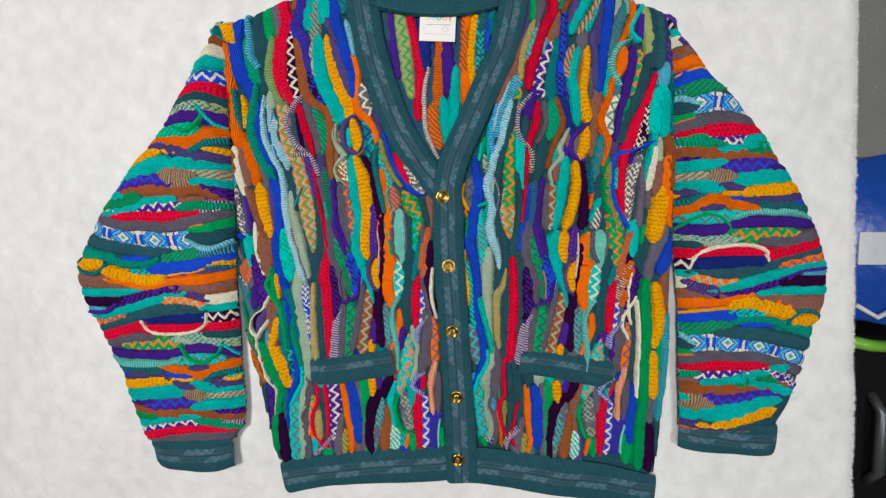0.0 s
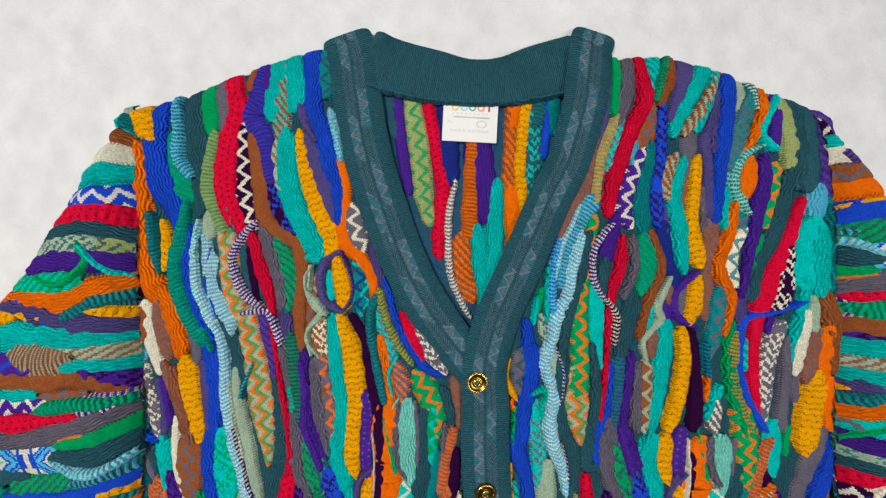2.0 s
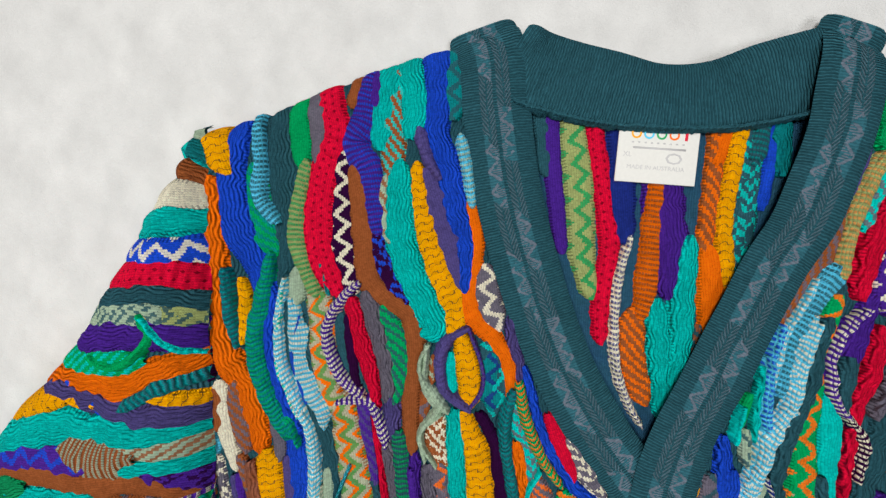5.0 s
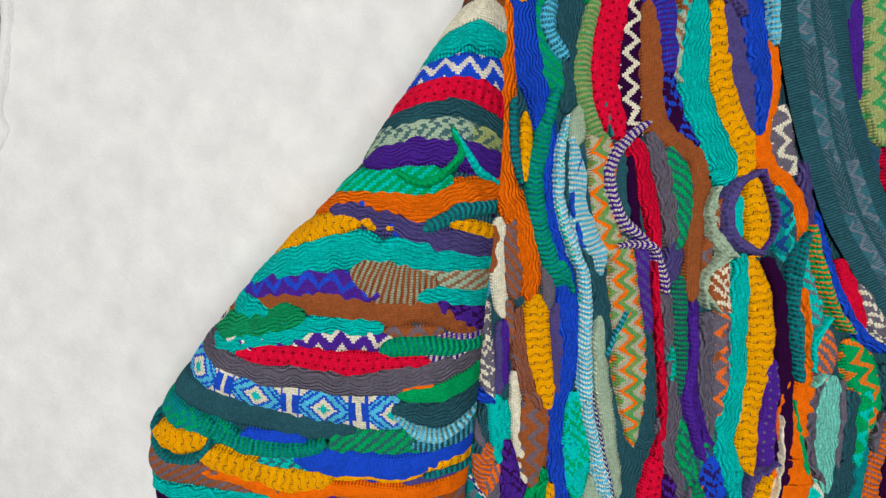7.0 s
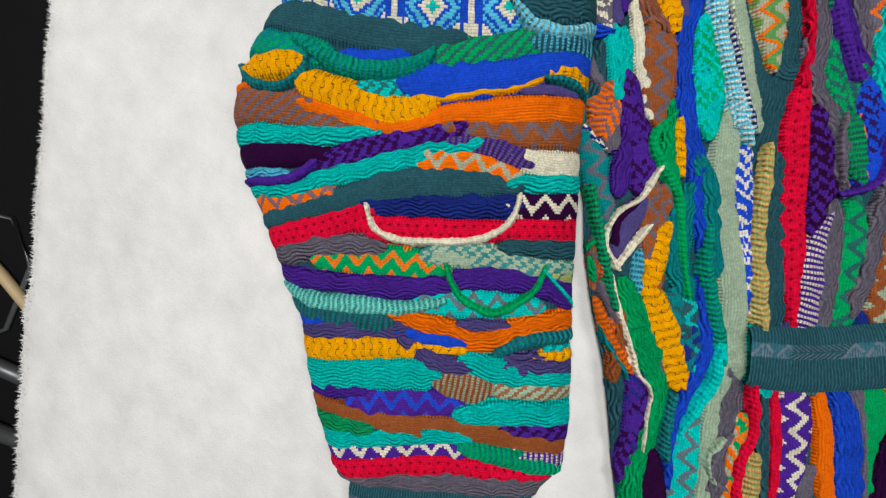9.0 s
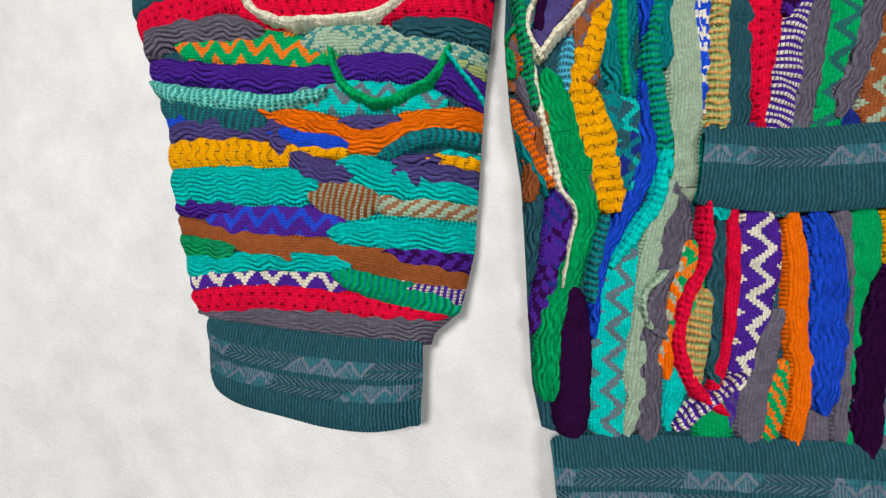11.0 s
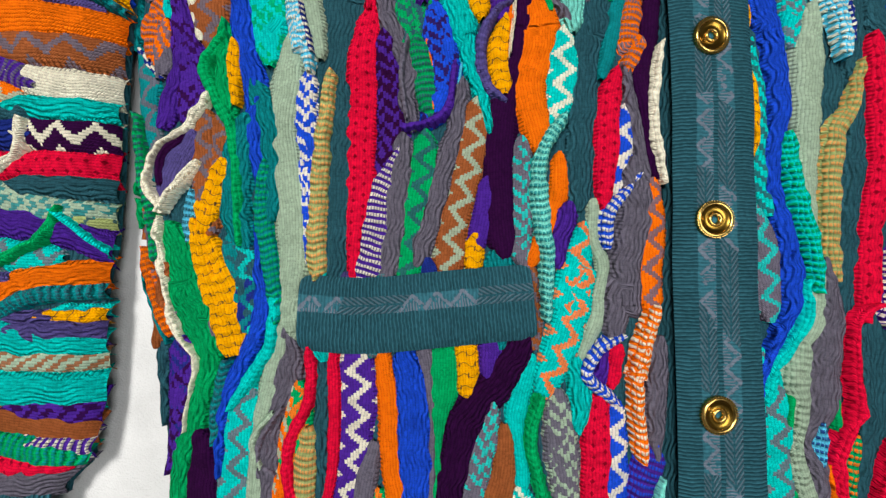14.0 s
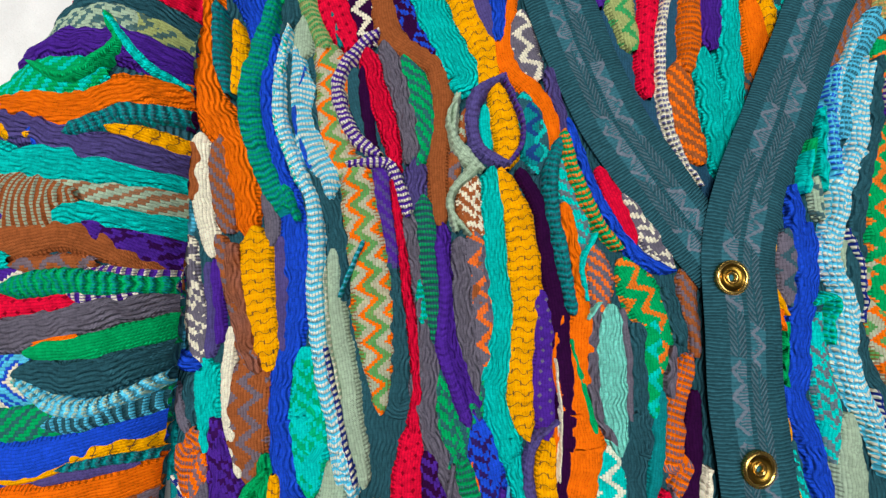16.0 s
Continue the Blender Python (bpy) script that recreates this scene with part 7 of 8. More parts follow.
placket_side("k", "SG", "T", (5.6, 17.0, 0.92), (5.8, 14.9, 0.84))
placket_side("p", "SG", "", (7.2, 13.1, 0.84), (7.3, 11.4, 0.9), (7.1, 10.0, 0.48))
placket_side("w", "LB", "CR", (7.4, 17.4, 1.14), (6.5, 14.2, 1.33), (6.0, 12.4, 1.46), (6.6, 10.0, 1.31), (6.6, 7.6, 1.56))
placket_side("b", "LB", "CR", (9.5, 25.3, 1.03), (9.0, 23.3, 1.76), (8.0, 21.9, 1.38), (8.4, 20.3, 1.37), (8.6, 19.0, 1.72), (8.0, 18.1, 0.79))
placket_side("w", "NV", "CR", (7.1, 13.8, 0.32), (7.7, 11.7, 0.31), (7.7, 10.0, 0.31), (7.5, 8.7, 0.31))
placket_side("z", "OR", "GR", (9.5, 13.4, 2.19), (9.2, 9.6, 2.62), (9.3, 7.2, 2.73), (9.6, 4.6, 0.97))
# narrow strips between the others
front_fill("h", "TQ", "TG", (-35.5, 37.8, 1.20), (-35.5, 35.8, 1.80), (-35.0, 34.2, 1.65), (-34.9, 32.8, 1.20), (-34.9, 31.2, 1.20), (-34.9, 29.2, 1.20))
front_fill("p", "SG", "", (-27.8, 26.8, 1.31), (-27.8, 24.8, 1.43))
front_fill("c", "SL", "", (-11.3, 24.2, 0.86), (-11.1, 22.2, 1.12), (-10.6, 20.8, 0.82), (-10.6, 19.8, 0.75))
front_fill("p", "SL", "", (-34.9, 26.8, 0.75), (-34.9, 24.8, 0.75), (-34.7, 23.2, 0.75), (-34.6, 21.8, 0.75), (-34.5, 20.2, 0.98), (-34.4, 18.8, 1.20), (-34.3, 17.2, 1.31))
front_fill("z", "BR", "GY", (-17.5, 18.2, 0.98), (-17.6, 15.8, 0.86))
front_fill("c", "SL", "", (-19.9, 17.2, 1.76), (-19.9, 14.8, 1.09))
front_fill("c", "LB", "T", (-34.5, 17.8, 0.98), (-34.4, 15.8, 1.20), (-34.2, 14.2, 1.43), (-34.1, 12.2, 1.76))
front_fill("k", "TQ", "GY", (-10.6, 17.8, 0.75), (-10.3, 15.8, 1.12), (-9.5, 14.2, 1.05), (-9.2, 12.2, 1.09))
front_fill("p", "GY", "", (-29.2, 15.2, 0.98), (-28.8, 13.2, 1.12), (-28.8, 12.2, 0.98))
front_fill("h", "PU", "SL", (-22.2, 17.2, 1.20), (-22.0, 15.2, 1.20), (-21.7, 13.8, 0.98), (-21.3, 12.2, 0.98), (-21.2, 10.8, 0.86))
front_fill("h", "BR", "GY", (-2.9, 10.8, 1.54), (-2.8, 8.8, 1.12), (-2.6, 7.2, 0.75), (-2.6, 6.2, 0.75))
front_fill("c", "LB", "T", (-34.6, 9.2, 0.75), (-34.5, 7.2, 1.05), (-34.2, 5.2, 1.20))
front_fill("c", "GY", "", (-4.0, 6.2, 0.75), (-4.2, 3.8, 0.75))
front_fill("c", "PU", "", (-7.1, -10.2, 1.31), (-7.5, -12.2, 1.05), (-7.5, -13.2, 0.98))
front_fill("c", "TG", "", (-10.8, -13.2, 1.99), (-10.8, -15.2, 1.78), (-10.6, -16.8, 1.86), (-10.5, -17.8, 1.88))
front_fill("p", "NV", "", (-15.0, -13.8, 0.98), (-14.4, -15.8, 1.84), (-14.0, -17.8, 1.88))
front_fill("h", "BR", "GY", (-9.2, -13.8, 1.76), (-9.2, -15.8, 1.84), (-8.6, -17.8, 1.31))
front_fill("p", "GY", "", (-12.7, -14.8, 1.85), (-12.4, -16.8, 1.86), (-12.2, -17.8, 1.88))
front_fill("c", "SL", "", (-19.5, -15.2, 1.73), (-19.3, -17.2, 1.82), (-19.4, -18.2, 1.78))
front_fill("p", "PU", "", (-15.8, -15.2, 1.79), (-16.0, -17.2, 1.82), (-16.1, -18.2, 1.78))
front_fill("b", "TG", "GY", (-17.5, -15.2, 1.79), (-17.7, -17.2, 1.82), (-17.7, -18.8, 1.73))
front_fill("p", "SG", "", (-5.7, -9.8, 0.86), (-5.5, -11.8, 0.75), (-4.9, -13.2, 0.98), (-5.1, -14.8, 0.75), (-5.2, -16.2, 0.90), (-5.6, -17.8, 0.98), (-6.0, -19.2, 0.75))
front_fill("c", "TQ", "", (-21.1, -15.2, 1.73), (-21.0, -17.2, 1.82), (-20.6, -19.2, 2.00))
front_fill("c", "PU", "", (-4.6, -17.8, 0.75), (-4.7, -19.8, 0.86))
front_fill("c", "TQ", "", (-6.2, -18.8, 1.20), (-5.8, -20.8, 1.27), (-5.8, -22.2, 0.98))
front_fill("c", "T", "", (-30.1, -19.8, 1.20), (-30.0, -21.8, 1.05), (-29.9, -23.2, 0.75), (-29.9, -24.2, 0.75))
front_fill("p", "TQ", "", (-8.7, -18.8, 0.86), (-9.1, -20.8, 1.27), (-9.3, -22.2, 1.35), (-9.0, -23.8, 0.82), (-8.7, -25.8, 1.09))
front_fill("h", "TQ", "TG", (-7.2, -26.8, 0.98), (-7.3, -28.8, 0.82), (-7.4, -30.2, 0.86))
front_fill("h", "PU", "SL", (-18.9, -28.2, 0.86), (-18.9, -30.2, 0.86))
front_fill("p", "TQ", "", (-21.6, -28.2, 1.31), (-21.8, -30.8, 0.98))
front_fill("p", "GY", "", (-14.6, -29.2, 1.20), (-14.6, -31.2, 1.43))
front_fill("p", "PU", "", (-3.0, -29.2, 1.20), (-3.4, -31.2, 1.88), (-3.3, -32.2, 1.82))
front_fill("c", "TQ", "", (-1.5, -29.2, 1.43), (-1.7, -31.2, 1.88), (-1.6, -32.2, 1.82))
front_fill("p", "GR", "", (-19.6, -29.8, 2.00), (-19.5, -32.2, 1.89))
front_fill("c", "BL", "", (-7.2, -29.8, 2.00), (-6.7, -32.2, 1.82))
front_fill("p", "PU", "", (-5.4, -30.2, 1.92), (-5.0, -32.2, 1.82))
side_fill("h", "TQ", "TG", (16.8, 43.8, 1.99), (16.7, 41.8, 1.27), (16.4, 39.8, 0.86))
side_fill("p", "SG", "", (25.5, 41.8, 0.98), (25.6, 39.8, 1.20), (25.2, 37.8, 0.86))
side_fill("c", "SL", "", (22.8, 39.2, 0.86), (22.6, 37.2, 1.12), (22.2, 35.2, 1.54))
side_fill("p", "SL", "", (12.2, 43.8, 0.75), (12.1, 41.8, 0.82), (12.0, 40.2, 0.98), (11.8, 38.8, 1.05), (11.6, 37.2, 1.35), (11.3, 35.8, 1.35), (11.1, 34.2, 1.31))
side_fill("z", "BR", "GY", (16.4, 38.2, 1.09), (16.1, 36.2, 1.65), (15.7, 34.8, 1.95), (15.7, 33.8, 1.99))
side_fill("c", "SL", "", (22.6, 35.8, 0.75), (22.6, 33.8, 0.75))
side_fill("c", "LB", "T", (14.7, 34.2, 0.86), (14.5, 32.2, 0.75))
side_fill("k", "TQ", "GY", (13.4, 36.8, 0.86), (12.9, 34.8, 0.82), (12.4, 33.2, 0.90), (12.2, 31.8, 0.86))
side_fill("p", "GY", "", (20.2, 35.8, 1.88), (20.2, 33.8, 1.76), (20.1, 32.2, 0.75), (20.1, 31.2, 0.75))
side_fill("h", "PU", "SL", (32.9, 38.2, 1.65), (32.9, 36.2, 1.73), (33.0, 34.8, 1.88), (33.0, 33.2, 1.95), (33.1, 31.8, 2.00), (33.2, 30.2, 2.00), (33.5, 28.8, 1.93))
side_fill("h", "BR", "GY", (19.9, 30.8, 0.75), (19.9, 28.2, 0.75))
side_fill("c", "LB", "T", (32.1, 29.8, 1.65), (31.9, 27.2, 1.76))
side_fill("c", "GY", "", (21.6, 29.8, 0.75), (21.6, 27.8, 0.75), (21.6, 26.2, 0.98))
side_fill("c", "TQ", "", (24.3, 29.8, 1.09), (24.0, 27.8, 0.75), (23.8, 26.2, 0.86))
side_fill("c", "TG", "", (16.2, 34.2, 0.98), (16.1, 32.2, 1.27), (15.8, 30.8, 1.43), (15.6, 29.2, 1.73), (15.6, 27.8, 1.88), (15.8, 25.8, 1.88))
side_fill("p", "SL", "", (18.1, 27.8, 0.75), (18.1, 25.8, 0.75))
side_fill("z", "TG", "GY", (25.7, 27.8, 1.31), (25.6, 25.8, 1.31))
side_fill("h", "BR", "GY", (10.8, 34.8, 1.20), (10.4, 32.8, 1.12), (10.0, 31.2, 1.50), (9.6, 29.8, 2.00), (8.8, 28.2, 2.00), (7.9, 26.8, 1.65), (7.5, 25.2, 1.65))
side_fill("c", "PU", "", (13.1, 26.8, 1.43), (12.5, 24.8, 1.58), (12.0, 22.8, 1.88))
side_fill("b", "LB", "T", (10.7, 28.8, 2.00), (9.6, 26.8, 1.35), (9.0, 25.2, 1.43), (8.3, 23.8, 1.12), (7.9, 22.2, 1.05), (7.5, 20.2, 0.98))
side_fill("c", "TG", "", (33.6, 29.2, 1.76), (33.6, 27.2, 1.76), (33.7, 25.8, 1.58), (33.6, 24.2, 1.65), (33.6, 22.8, 1.65), (33.6, 21.2, 1.65), (33.6, 19.8, 1.65))
side_fill("p", "NV", "", (17.8, 26.2, 1.65), (18.0, 24.2, 1.43), (18.3, 22.8, 1.27), (18.8, 21.2, 1.43), (19.0, 19.8, 0.98))
side_fill("h", "BR", "GY", (22.6, 26.8, 2.00), (22.5, 24.8, 1.80), (22.4, 23.2, 1.12), (22.2, 21.8, 1.12), (22.2, 20.2, 1.43), (22.0, 18.8, 1.05), (21.9, 17.2, 1.09))
side_fill("p", "GY", "", (19.8, 20.2, 1.09), (19.6, 18.2, 0.82), (19.6, 17.2, 0.75))
side_fill("c", "SL", "", (25.4, 19.2, 1.43), (25.1, 16.8, 1.43))
side_fill("p", "PU", "", (18.1, 18.8, 1.20), (18.1, 16.8, 1.20))
side_fill("p", "SG", "", (31.6, 19.2, 0.86), (31.7, 17.2, 0.90), (31.8, 16.2, 0.98))
side_fill("c", "TQ", "", (16.5, 17.8, 0.75), (16.2, 15.8, 0.75))
side_fill("c", "PU", "", (28.0, 17.8, 0.75), (27.8, 15.8, 0.75))
side_fill("c", "T", "", (14.6, 20.2, 0.86), (14.6, 18.2, 1.99), (14.2, 16.8, 2.00), (14.0, 15.2, 1.95), (13.6, 13.8, 1.73), (13.6, 12.8, 1.43))
side_fill("p", "TQ", "", (10.7, 20.2, 0.86), (11.0, 18.2, 1.73), (11.1, 16.8, 1.73), (11.0, 15.2, 1.50), (11.3, 13.8, 0.82), (11.4, 12.2, 0.75))
side_fill("h", "TQ", "TG", (25.6, 14.8, 0.75), (25.6, 12.2, 0.75))
side_fill("p", "TQ", "", (33.8, 20.2, 1.31), (34.0, 18.2, 1.05), (34.2, 16.8, 0.98), (34.4, 15.2, 0.90), (34.6, 13.8, 0.82), (34.7, 12.2, 0.98), (34.7, 10.8, 1.09))
side_fill("p", "GY", "", (30.4, 11.8, 0.86), (30.6, 9.2, 1.09))
side_fill("p", "PU", "", (34.8, 11.2, 0.86), (34.9, 9.2, 0.75), (34.9, 7.8, 0.75), (34.9, 6.8, 0.75))
side_fill("p", "GR", "", (30.2, 6.2, 0.75), (29.8, 3.8, 0.75))
side_fill("c", "BL", "", (12.4, 12.2, 0.75), (12.4, 10.2, 0.75), (12.3, 8.8, 0.90), (12.2, 7.2, 1.05), (11.7, 5.8, 1.73), (11.4, 4.2, 1.65), (11.3, 2.8, 1.54))
side_fill("p", "GY", "", (33.7, 6.2, 1.54), (33.2, 4.2, 1.43), (32.2, 2.8, 2.00), (31.7, 1.2, 1.65), (31.2, -0.2, 1.58), (31.2, -1.8, 1.54))
side_fill("z", "BR", "GY", (34.5, 0.8, 0.75), (34.0, -1.2, 1.35), (33.8, -2.8, 1.88), (34.0, -4.2, 1.50), (34.2, -5.8, 1.12), (34.2, -7.2, 0.98))
side_fill("p", "PU", "", (24.4, -10.8, 1.76), (23.5, -12.8, 0.90), (23.4, -13.8, 0.86))
side_fill("c", "PU", "", (25.6, -11.2, 0.75), (25.8, -13.2, 0.98), (25.8, -15.2, 0.86))
side_fill("p", "GR", "", (33.4, -10.8, 0.75), (33.1, -12.8, 0.90), (33.1, -14.2, 0.75), (33.1, -16.2, 0.75))
side_fill("p", "GY", "", (19.7, -13.8, 1.82), (19.7, -15.8, 1.74), (19.7, -17.2, 1.72), (19.8, -18.2, 1.65))
side_fill("p", "SL", "", (21.4, -13.8, 1.82), (21.3, -15.8, 1.74), (21.5, -17.2, 1.57), (21.6, -18.2, 1.43))
side_fill("b", "TG", "GY", (18.3, -14.8, 1.69), (17.9, -16.8, 1.86), (18.0, -18.2, 1.88))
side_fill("p", "TQ", "", (16.3, -15.2, 1.79), (16.2, -17.2, 1.87), (16.2, -18.2, 1.88))
side_fill("p", "SG", "", (15.6, -14.2, 1.20), (14.6, -16.2, 1.81), (14.5, -17.8, 1.99), (14.5, -18.8, 2.00))
side_fill("c", "T", "", (12.7, -15.8, 1.85), (12.6, -17.8, 1.99), (12.6, -18.8, 2.00))
side_fill("c", "BL", "", (27.1, -16.8, 0.86), (26.9, -18.8, 0.86))
side_fill("h", "TQ", "TG", (25.1, -18.8, 0.86), (25.1, -20.8, 0.86))
side_fill("p", "NV", "", (26.2, -19.8, 1.09), (26.2, -21.8, 1.09))
side_fill("p", "GY", "", (25.3, -15.2, 0.86), (25.0, -17.2, 1.05), (24.2, -18.8, 0.82), (23.6, -20.2, 1.20), (23.7, -21.8, 1.12), (23.6, -23.2, 0.75))
side_fill("h", "TQ", "TG", (33.9, -22.2, 0.75), (33.9, -24.2, 0.75))
side_fill("p", "GY", "", (32.2, -20.8, 1.43), (32.1, -22.8, 1.20), (32.1, -24.8, 1.20))
side_fill("z", "BR", "GY", (21.2, -18.8, 0.75), (20.7, -20.8, 1.05), (20.1, -22.2, 1.58), (20.1, -23.8, 0.75), (20.2, -25.2, 0.98), (20.4, -26.8, 0.86))
side_fill("c", "BL", "", (29.1, -18.8, 0.75), (29.2, -20.8, 1.12), (29.2, -22.2, 1.58), (29.0, -23.8, 1.58), (28.8, -25.2, 1.73), (28.8, -26.8, 1.88), (28.9, -28.2, 1.65))
side_fill("c", "T", "", (33.2, -24.2, 1.54), (33.4, -26.2, 1.20), (33.2, -27.8, 0.98), (33.3, -29.2, 0.90), (33.3, -30.2, 0.86))
side_fill("p", "SL", "", (21.0, -26.8, 0.98), (21.1, -28.8, 0.82), (20.9, -30.2, 1.35), (20.9, -31.2, 1.54))
side_fill("p", "GR", "", (28.8, -27.8, 1.88), (28.6, -29.8, 1.80), (28.5, -31.2, 1.82))
side_fill("z", "TG", "GY", (13.4, -29.2, 1.31), (13.3, -31.2, 1.31))
arm_fill("h", "TQ", "TG", (-33.2, -17.9, 0.75), (-35.2, -17.9, 0.75))
arm_fill("p", "SG", "", (-34.2, 36.9, 1.31), (-36.2, 36.9, 0.98))
arm_fill("c", "SL", "", (-35.8, -18.3, 0.86), (-37.8, -18.6, 0.86))
arm_fill("p", "SL", "", (-34.8, -0.6, 0.75), (-36.8, -0.7, 0.75), (-38.2, -0.9, 0.75))
arm_fill("z", "BR", "GY", (-36.8, 10.3, 0.86), (-38.8, 10.1, 0.98), (-40.2, 10.0, 0.98))
arm_fill("c", "SL", "", (-38.2, -16.4, 0.86), (-40.2, -16.6, 0.98), (-41.2, -16.6, 0.86))
arm_fill("c", "LB", "T", (-54.2, -6.9, 0.75), (-56.2, -6.9, 0.75), (-57.8, -7.0, 0.98), (-58.8, -7.0, 0.98))


# ---- buttons ----
def button(x, y, lean):
    """A gold button: knurled rim, dark dish and a ring round the hole."""
    z = body_z(x, y) / 100 + 0.0105
    b = put("button", lathe([(0.0, 0.0), (0.0098, 0.0), (0.0108, 0.0008), (0.011, 0.002), (0.0104, 0.0031), (0.0094, 0.0034), (0.0088, 0.003), (0.0084, 0.0024)]), BRASS, cardigan, "gold-coloured metal button")
    put("dish", lathe([(0.0084, 0.0024), (0.0072, 0.0018), (0.0052, 0.0015), (0.0042, 0.0017)]), DARK_BRASS, b, "dark amber dished face")
    put("ring", lathe([(0.0042, 0.0016), (0.004, 0.0027), (0.0033, 0.0031), (0.0025, 0.0027), (0.0022, 0.0012), (0.0021, 0.0006)]), BRASS, b)
    put("hole", lathe([(0.0021, 0.0008), (0.0, 0.0008)]), KNITS["rib", "T", ""], b)
    bm = bmesh.new()
    for k in range(44):
        a = 2 * math.pi * k / 44
        m = pose(0.0108 * math.cos(a), 0.0108 * math.sin(a), 0.0019, 0, 0, math.degrees(a)) @ Matrix.Diagonal((0.0009, 0.0008, 0.0022, 1))
        bmesh.ops.create_cube(bm, size=1, matrix=m)
    put("knurled_edge", bm, BRASS, b, smooth=False)
    b.matrix_basis = pose(x / 100, y / 100, z, lean, 3 - lean, 20 * lean) @ Matrix.Diagonal((0.92, 0.92, 1, 1))


for x, y, lean in ((-0.9, 10.7, 4), (0.0, 0.0, -3), (0.6, -10.3, 2), (1.3, -20.8, -2), (1.5, -31.1, 5)):
    button(x, y, lean)
    ribbon("buttonhole", RIGHT_FRONT, "p", "T", "", [(x + 1.0, y, 0.22), (x + 1.9, y + 0.05, 0.3), (x + 2.6, y + 0.05, 0.2)], cardigan, lift=0.98, rise=0.06)

# ---- neck label ----
def flat_quad(w, h, t=0.0006):
    return box(-w / 2, w / 2, -h / 2, h / 2, 0, t)


tag_pose = pose(-0.0172, 0.3655, 0.0135, 0, 0, -2.5)
tag = put("neck_label", box(-0.0275, 0.0275, -0.021, 0.021, -0.0006, 0.0006, 0.0004), CLOTH, cardigan, "white woven size label sewn at the neck")
tag.matrix_basis = tag_pose
# round coloured marks of the maker, as plain shapes
for k, c in enumerate((("YE"), ("LB"), ("GR"), ("OR"))):
    m = put("mark", lathe([(0.0023, 0.0008), (0.0025, 0.001), (0.0034, 0.001), (0.0036, 0.0008)], 24), plain("mark_" + c, YARN[c], 0.7), tag)
    m.matrix_basis = pose(-0.0155 + 0.0086 * k, 0.0135, 0)
m = put("mark", flat_quad(0.0018, 0.007, 0.001), plain("mark_RD", YARN["RD"], 0.7), tag)
m.matrix_basis = pose(0.0185, 0.0135, 0)
PRINT = plain("grey_print", (0.54, 0.53, 0.53), 0.8)


def words(text, size, x, y):
    cu = bpy.data.curves.new("print", "FONT")
    cu.body, cu.size, cu.extrude, cu.align_x, cu.resolution_u = text, size, 0.00005, "CENTER", 2
    tmp = bpy.data.objects.new("tmp", cu)
    scene.collection.objects.link(tmp)
    bpy.context.view_layer.update()
    me = bpy.data.meshes.new_from_object(tmp.evaluated_get(bpy.context.evaluated_depsgraph_get()))
    bpy.data.objects.remove(tmp)
    me.materials.clear()
    me.materials.append(PRINT)
    ob = new("print", me)
    ob.parent = tag
    ob.matrix_basis = pose(x, y, 0.0007)


words("MADE IN AUSTRALIA", 0.0042, -0.0005, -0.0115)
words("XL", 0.005, -0.0205, -0.003)
for x, y, w in ((0.001, 0.0035, 0.036),):
    m = put("print", flat_quad(w, 0.0014, 0.0008), PRINT, tag, "line of unreadable grey print")
    m.matrix_basis = pose(x, y, 0)
for k in range(9):
    m = put("print", flat_quad(0.0013, 0.001, 0.0008), PRINT, tag)
    m.matrix_basis = pose(-0.0175 + 0.0043 * k, 0.0072, 0)
m = put("emblem", lathe([(0.0036, 0.0007), (0.0038, 0.0009), (0.0048, 0.0009), (0.005, 0.0007)], 8), PRINT, tag, "pale grey wreath-like emblem")
m.matrix_basis = pose(0.0115, -0.003, 0) @ Matrix.Diagonal((1.15, 0.8, 1, 1))

# ---- things beside the table ----
bag = top_level("shopping_bag", "glossy blue plastic bag with a pale emblem standing on concrete", "bag")
bm = bmesh.new()
n_s, n_z = 48, 14
rings = []
for j in range(n_z + 1):
    f = j / n_z
    ring = []
    for k in range(n_s):
        a = 2 * math.pi * k / n_s
        sx, sy = math.copysign(abs(math.cos(a)) ** 0.5, math.cos(a)), math.copysign(abs(math.sin(a)) ** 0.5, math.sin(a))
        r = 1 - 0.12 * f + 0.05 * n2(a * 2, f * 3, 0.7, 20)
        ring.append(bm.verts.new((1.16 + 0.24 * sx * r, 0.03 + 0.24 * sy * r, -0.778 + 0.42 * f)))
    rings.append(ring)
for r, s in zip(rings, rings[1:]):
    for k in range(n_s):
        bm.faces.new((r[k], r[(k + 1) % n_s], s[(k + 1) % n_s], s[k]))
bm.faces.new(rings[0][::-1])
bm.faces.new(rings[-1])
put("bag_body", bm, BAG_BLUE, bag)
m = put("emblem", box(1.00, 1.07, -0.03, 0.05, -0.357, -0.352, 0.001), WHITE_PRINT, bag, "pale grey emblem")
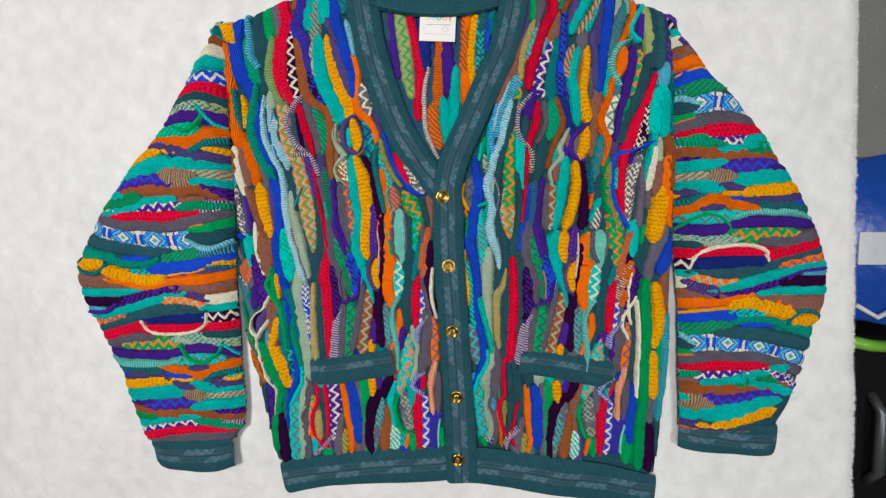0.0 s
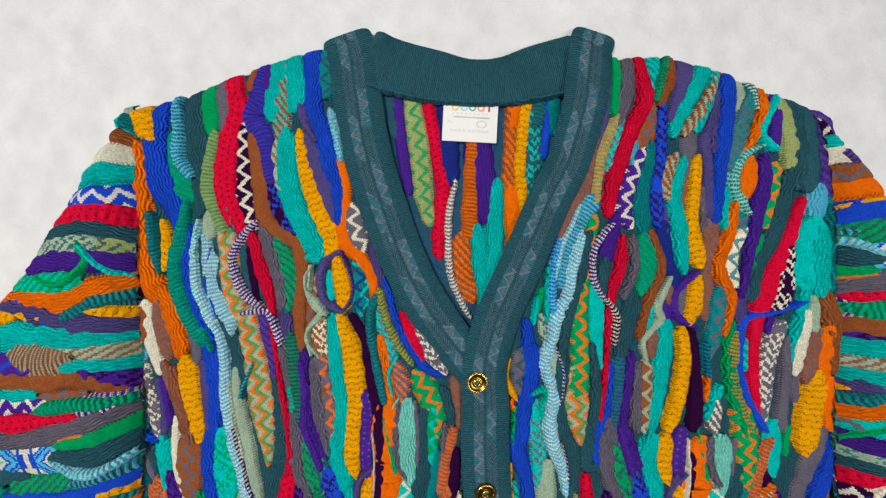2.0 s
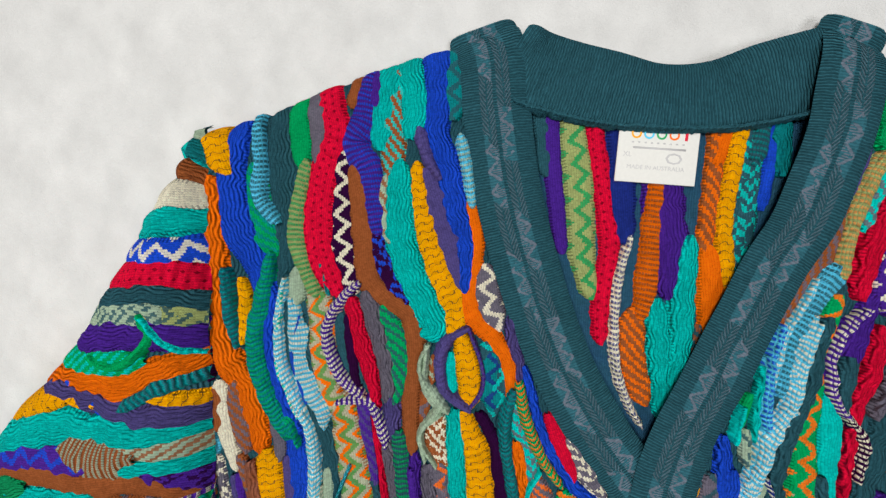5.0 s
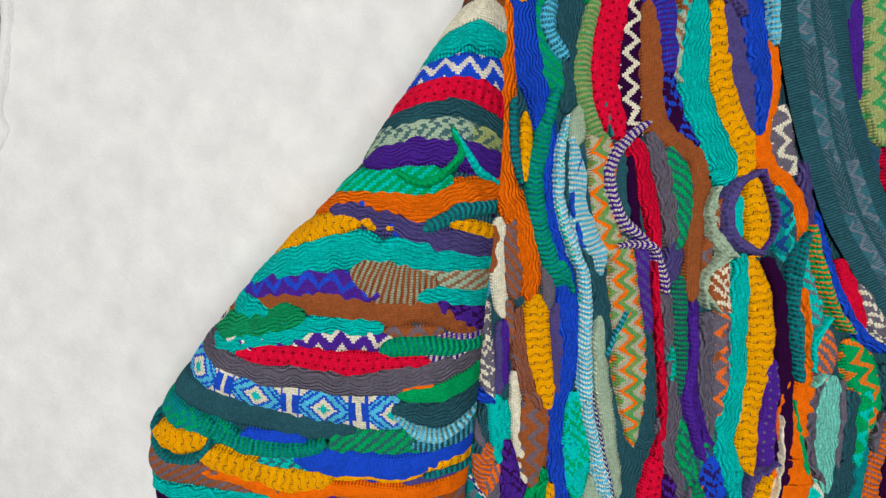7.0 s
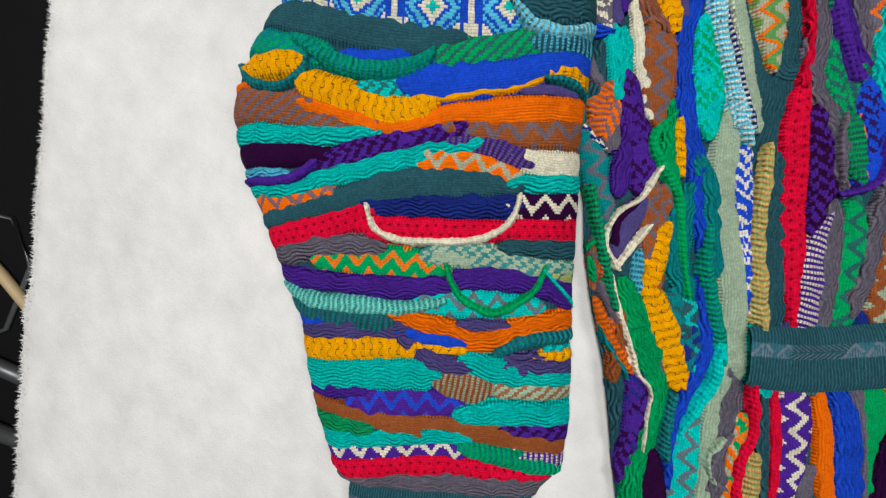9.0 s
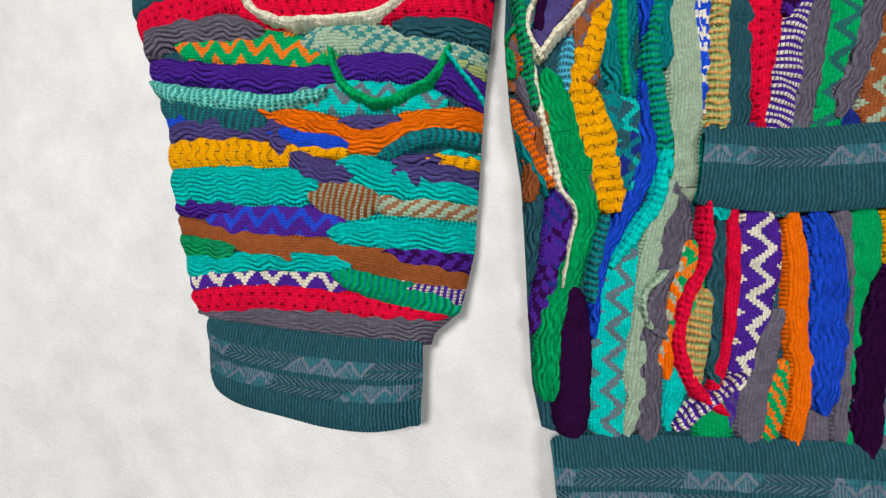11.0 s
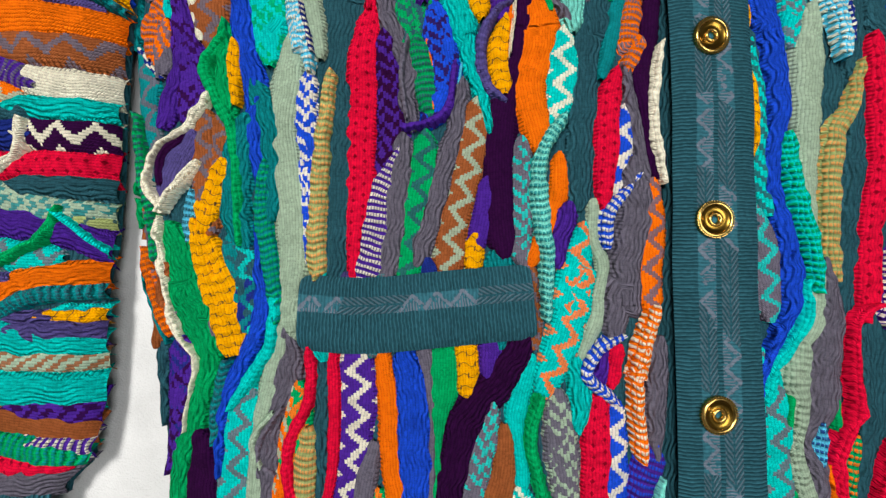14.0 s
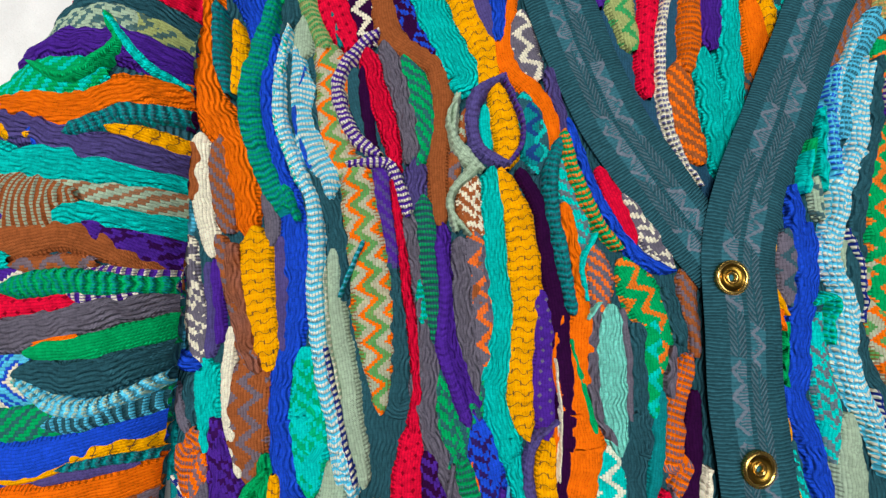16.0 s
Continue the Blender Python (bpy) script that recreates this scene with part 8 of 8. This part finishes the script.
m = put("fold", tube([(1.0, -0.13, -0.352), (1.05, -0.16, -0.35), (1.12, -0.12, -0.352)], 0.006), WHITE_PRINT, bag, "pale folded rim")
trolley = top_level("equipment_case", "black hard equipment case standing beside the table", "case")
put("case_body", box(0.92, 1.5, -0.85, -0.225, -0.778, -0.42, 0.02), BLACK, trolley)
put("case_handle", tube([(1.12, -0.38, -0.42), (1.12, -0.42, -0.39), (1.12, -0.58, -0.39), (1.12, -0.62, -0.42)], 0.012), GREY_METAL, trolley)
tagged(put("green_wrapper", tube([(1.04, -0.235, -0.405), (1.09, -0.245, -0.40), (1.16, -0.25, -0.405)], 0.016), GREEN), "crumpled bright green wrapper on the case", "wrapper")
# black block added to stand for the dark void left of the table
cabinet = top_level("black_block", "low black block standing for the dark void beside the table", "cabinet")
put("block_body", box(-1.9, -0.86, -1.2, 1.2, -0.778, -0.322, 0.01), BLACK, cabinet)
put("block_top", box(-1.92, -0.85, -1.22, 1.22, -0.32, -0.30, 0.004), BLACK, cabinet)
tagged(put("wooden_stick", tube([(-1.30, -0.14, -0.291), (-1.21, -0.215, -0.291), (-1.13, -0.29, -0.291)], 0.009), WOOD), "pale wooden stick lying on the black block", "stick")
tagged(put("cable", tube([(-1.35, -0.10, -0.296), (-1.2, -0.12, -0.296), (-1.16, -0.20, -0.296), (-1.2, -0.31, -0.296), (-1.3, -0.36, -0.296)], 0.004), GREY_METAL), "thin grey cable across the black block", "cable")
tagged(put("metal_bar", tube([(-1.35, -0.33, -0.287), (-1.1, -0.40, -0.287)], 0.013), GREY_METAL), "dull grey metal bar on the black block", "bar")
tagged(put("metal_bar", tube([(-1.30, -0.46, -0.287), (-1.02, -0.52, -0.287)], 0.013), GREY_METAL), "dull grey metal bar on the black block", "bar")
clamp = top_level("table_clamp", "small grey clamp gripping the blanket edge", "clamp")
put("jaw", tube([(-0.90, 0.213, -0.035), (-0.83, 0.214, -0.024), (-0.795, 0.213, -0.02)], 0.008), GREY_METAL, clamp)
put("arm", box(-0.91, -0.895, 0.20, 0.226, -0.13, -0.02, 0.003), GREY_METAL, clamp)
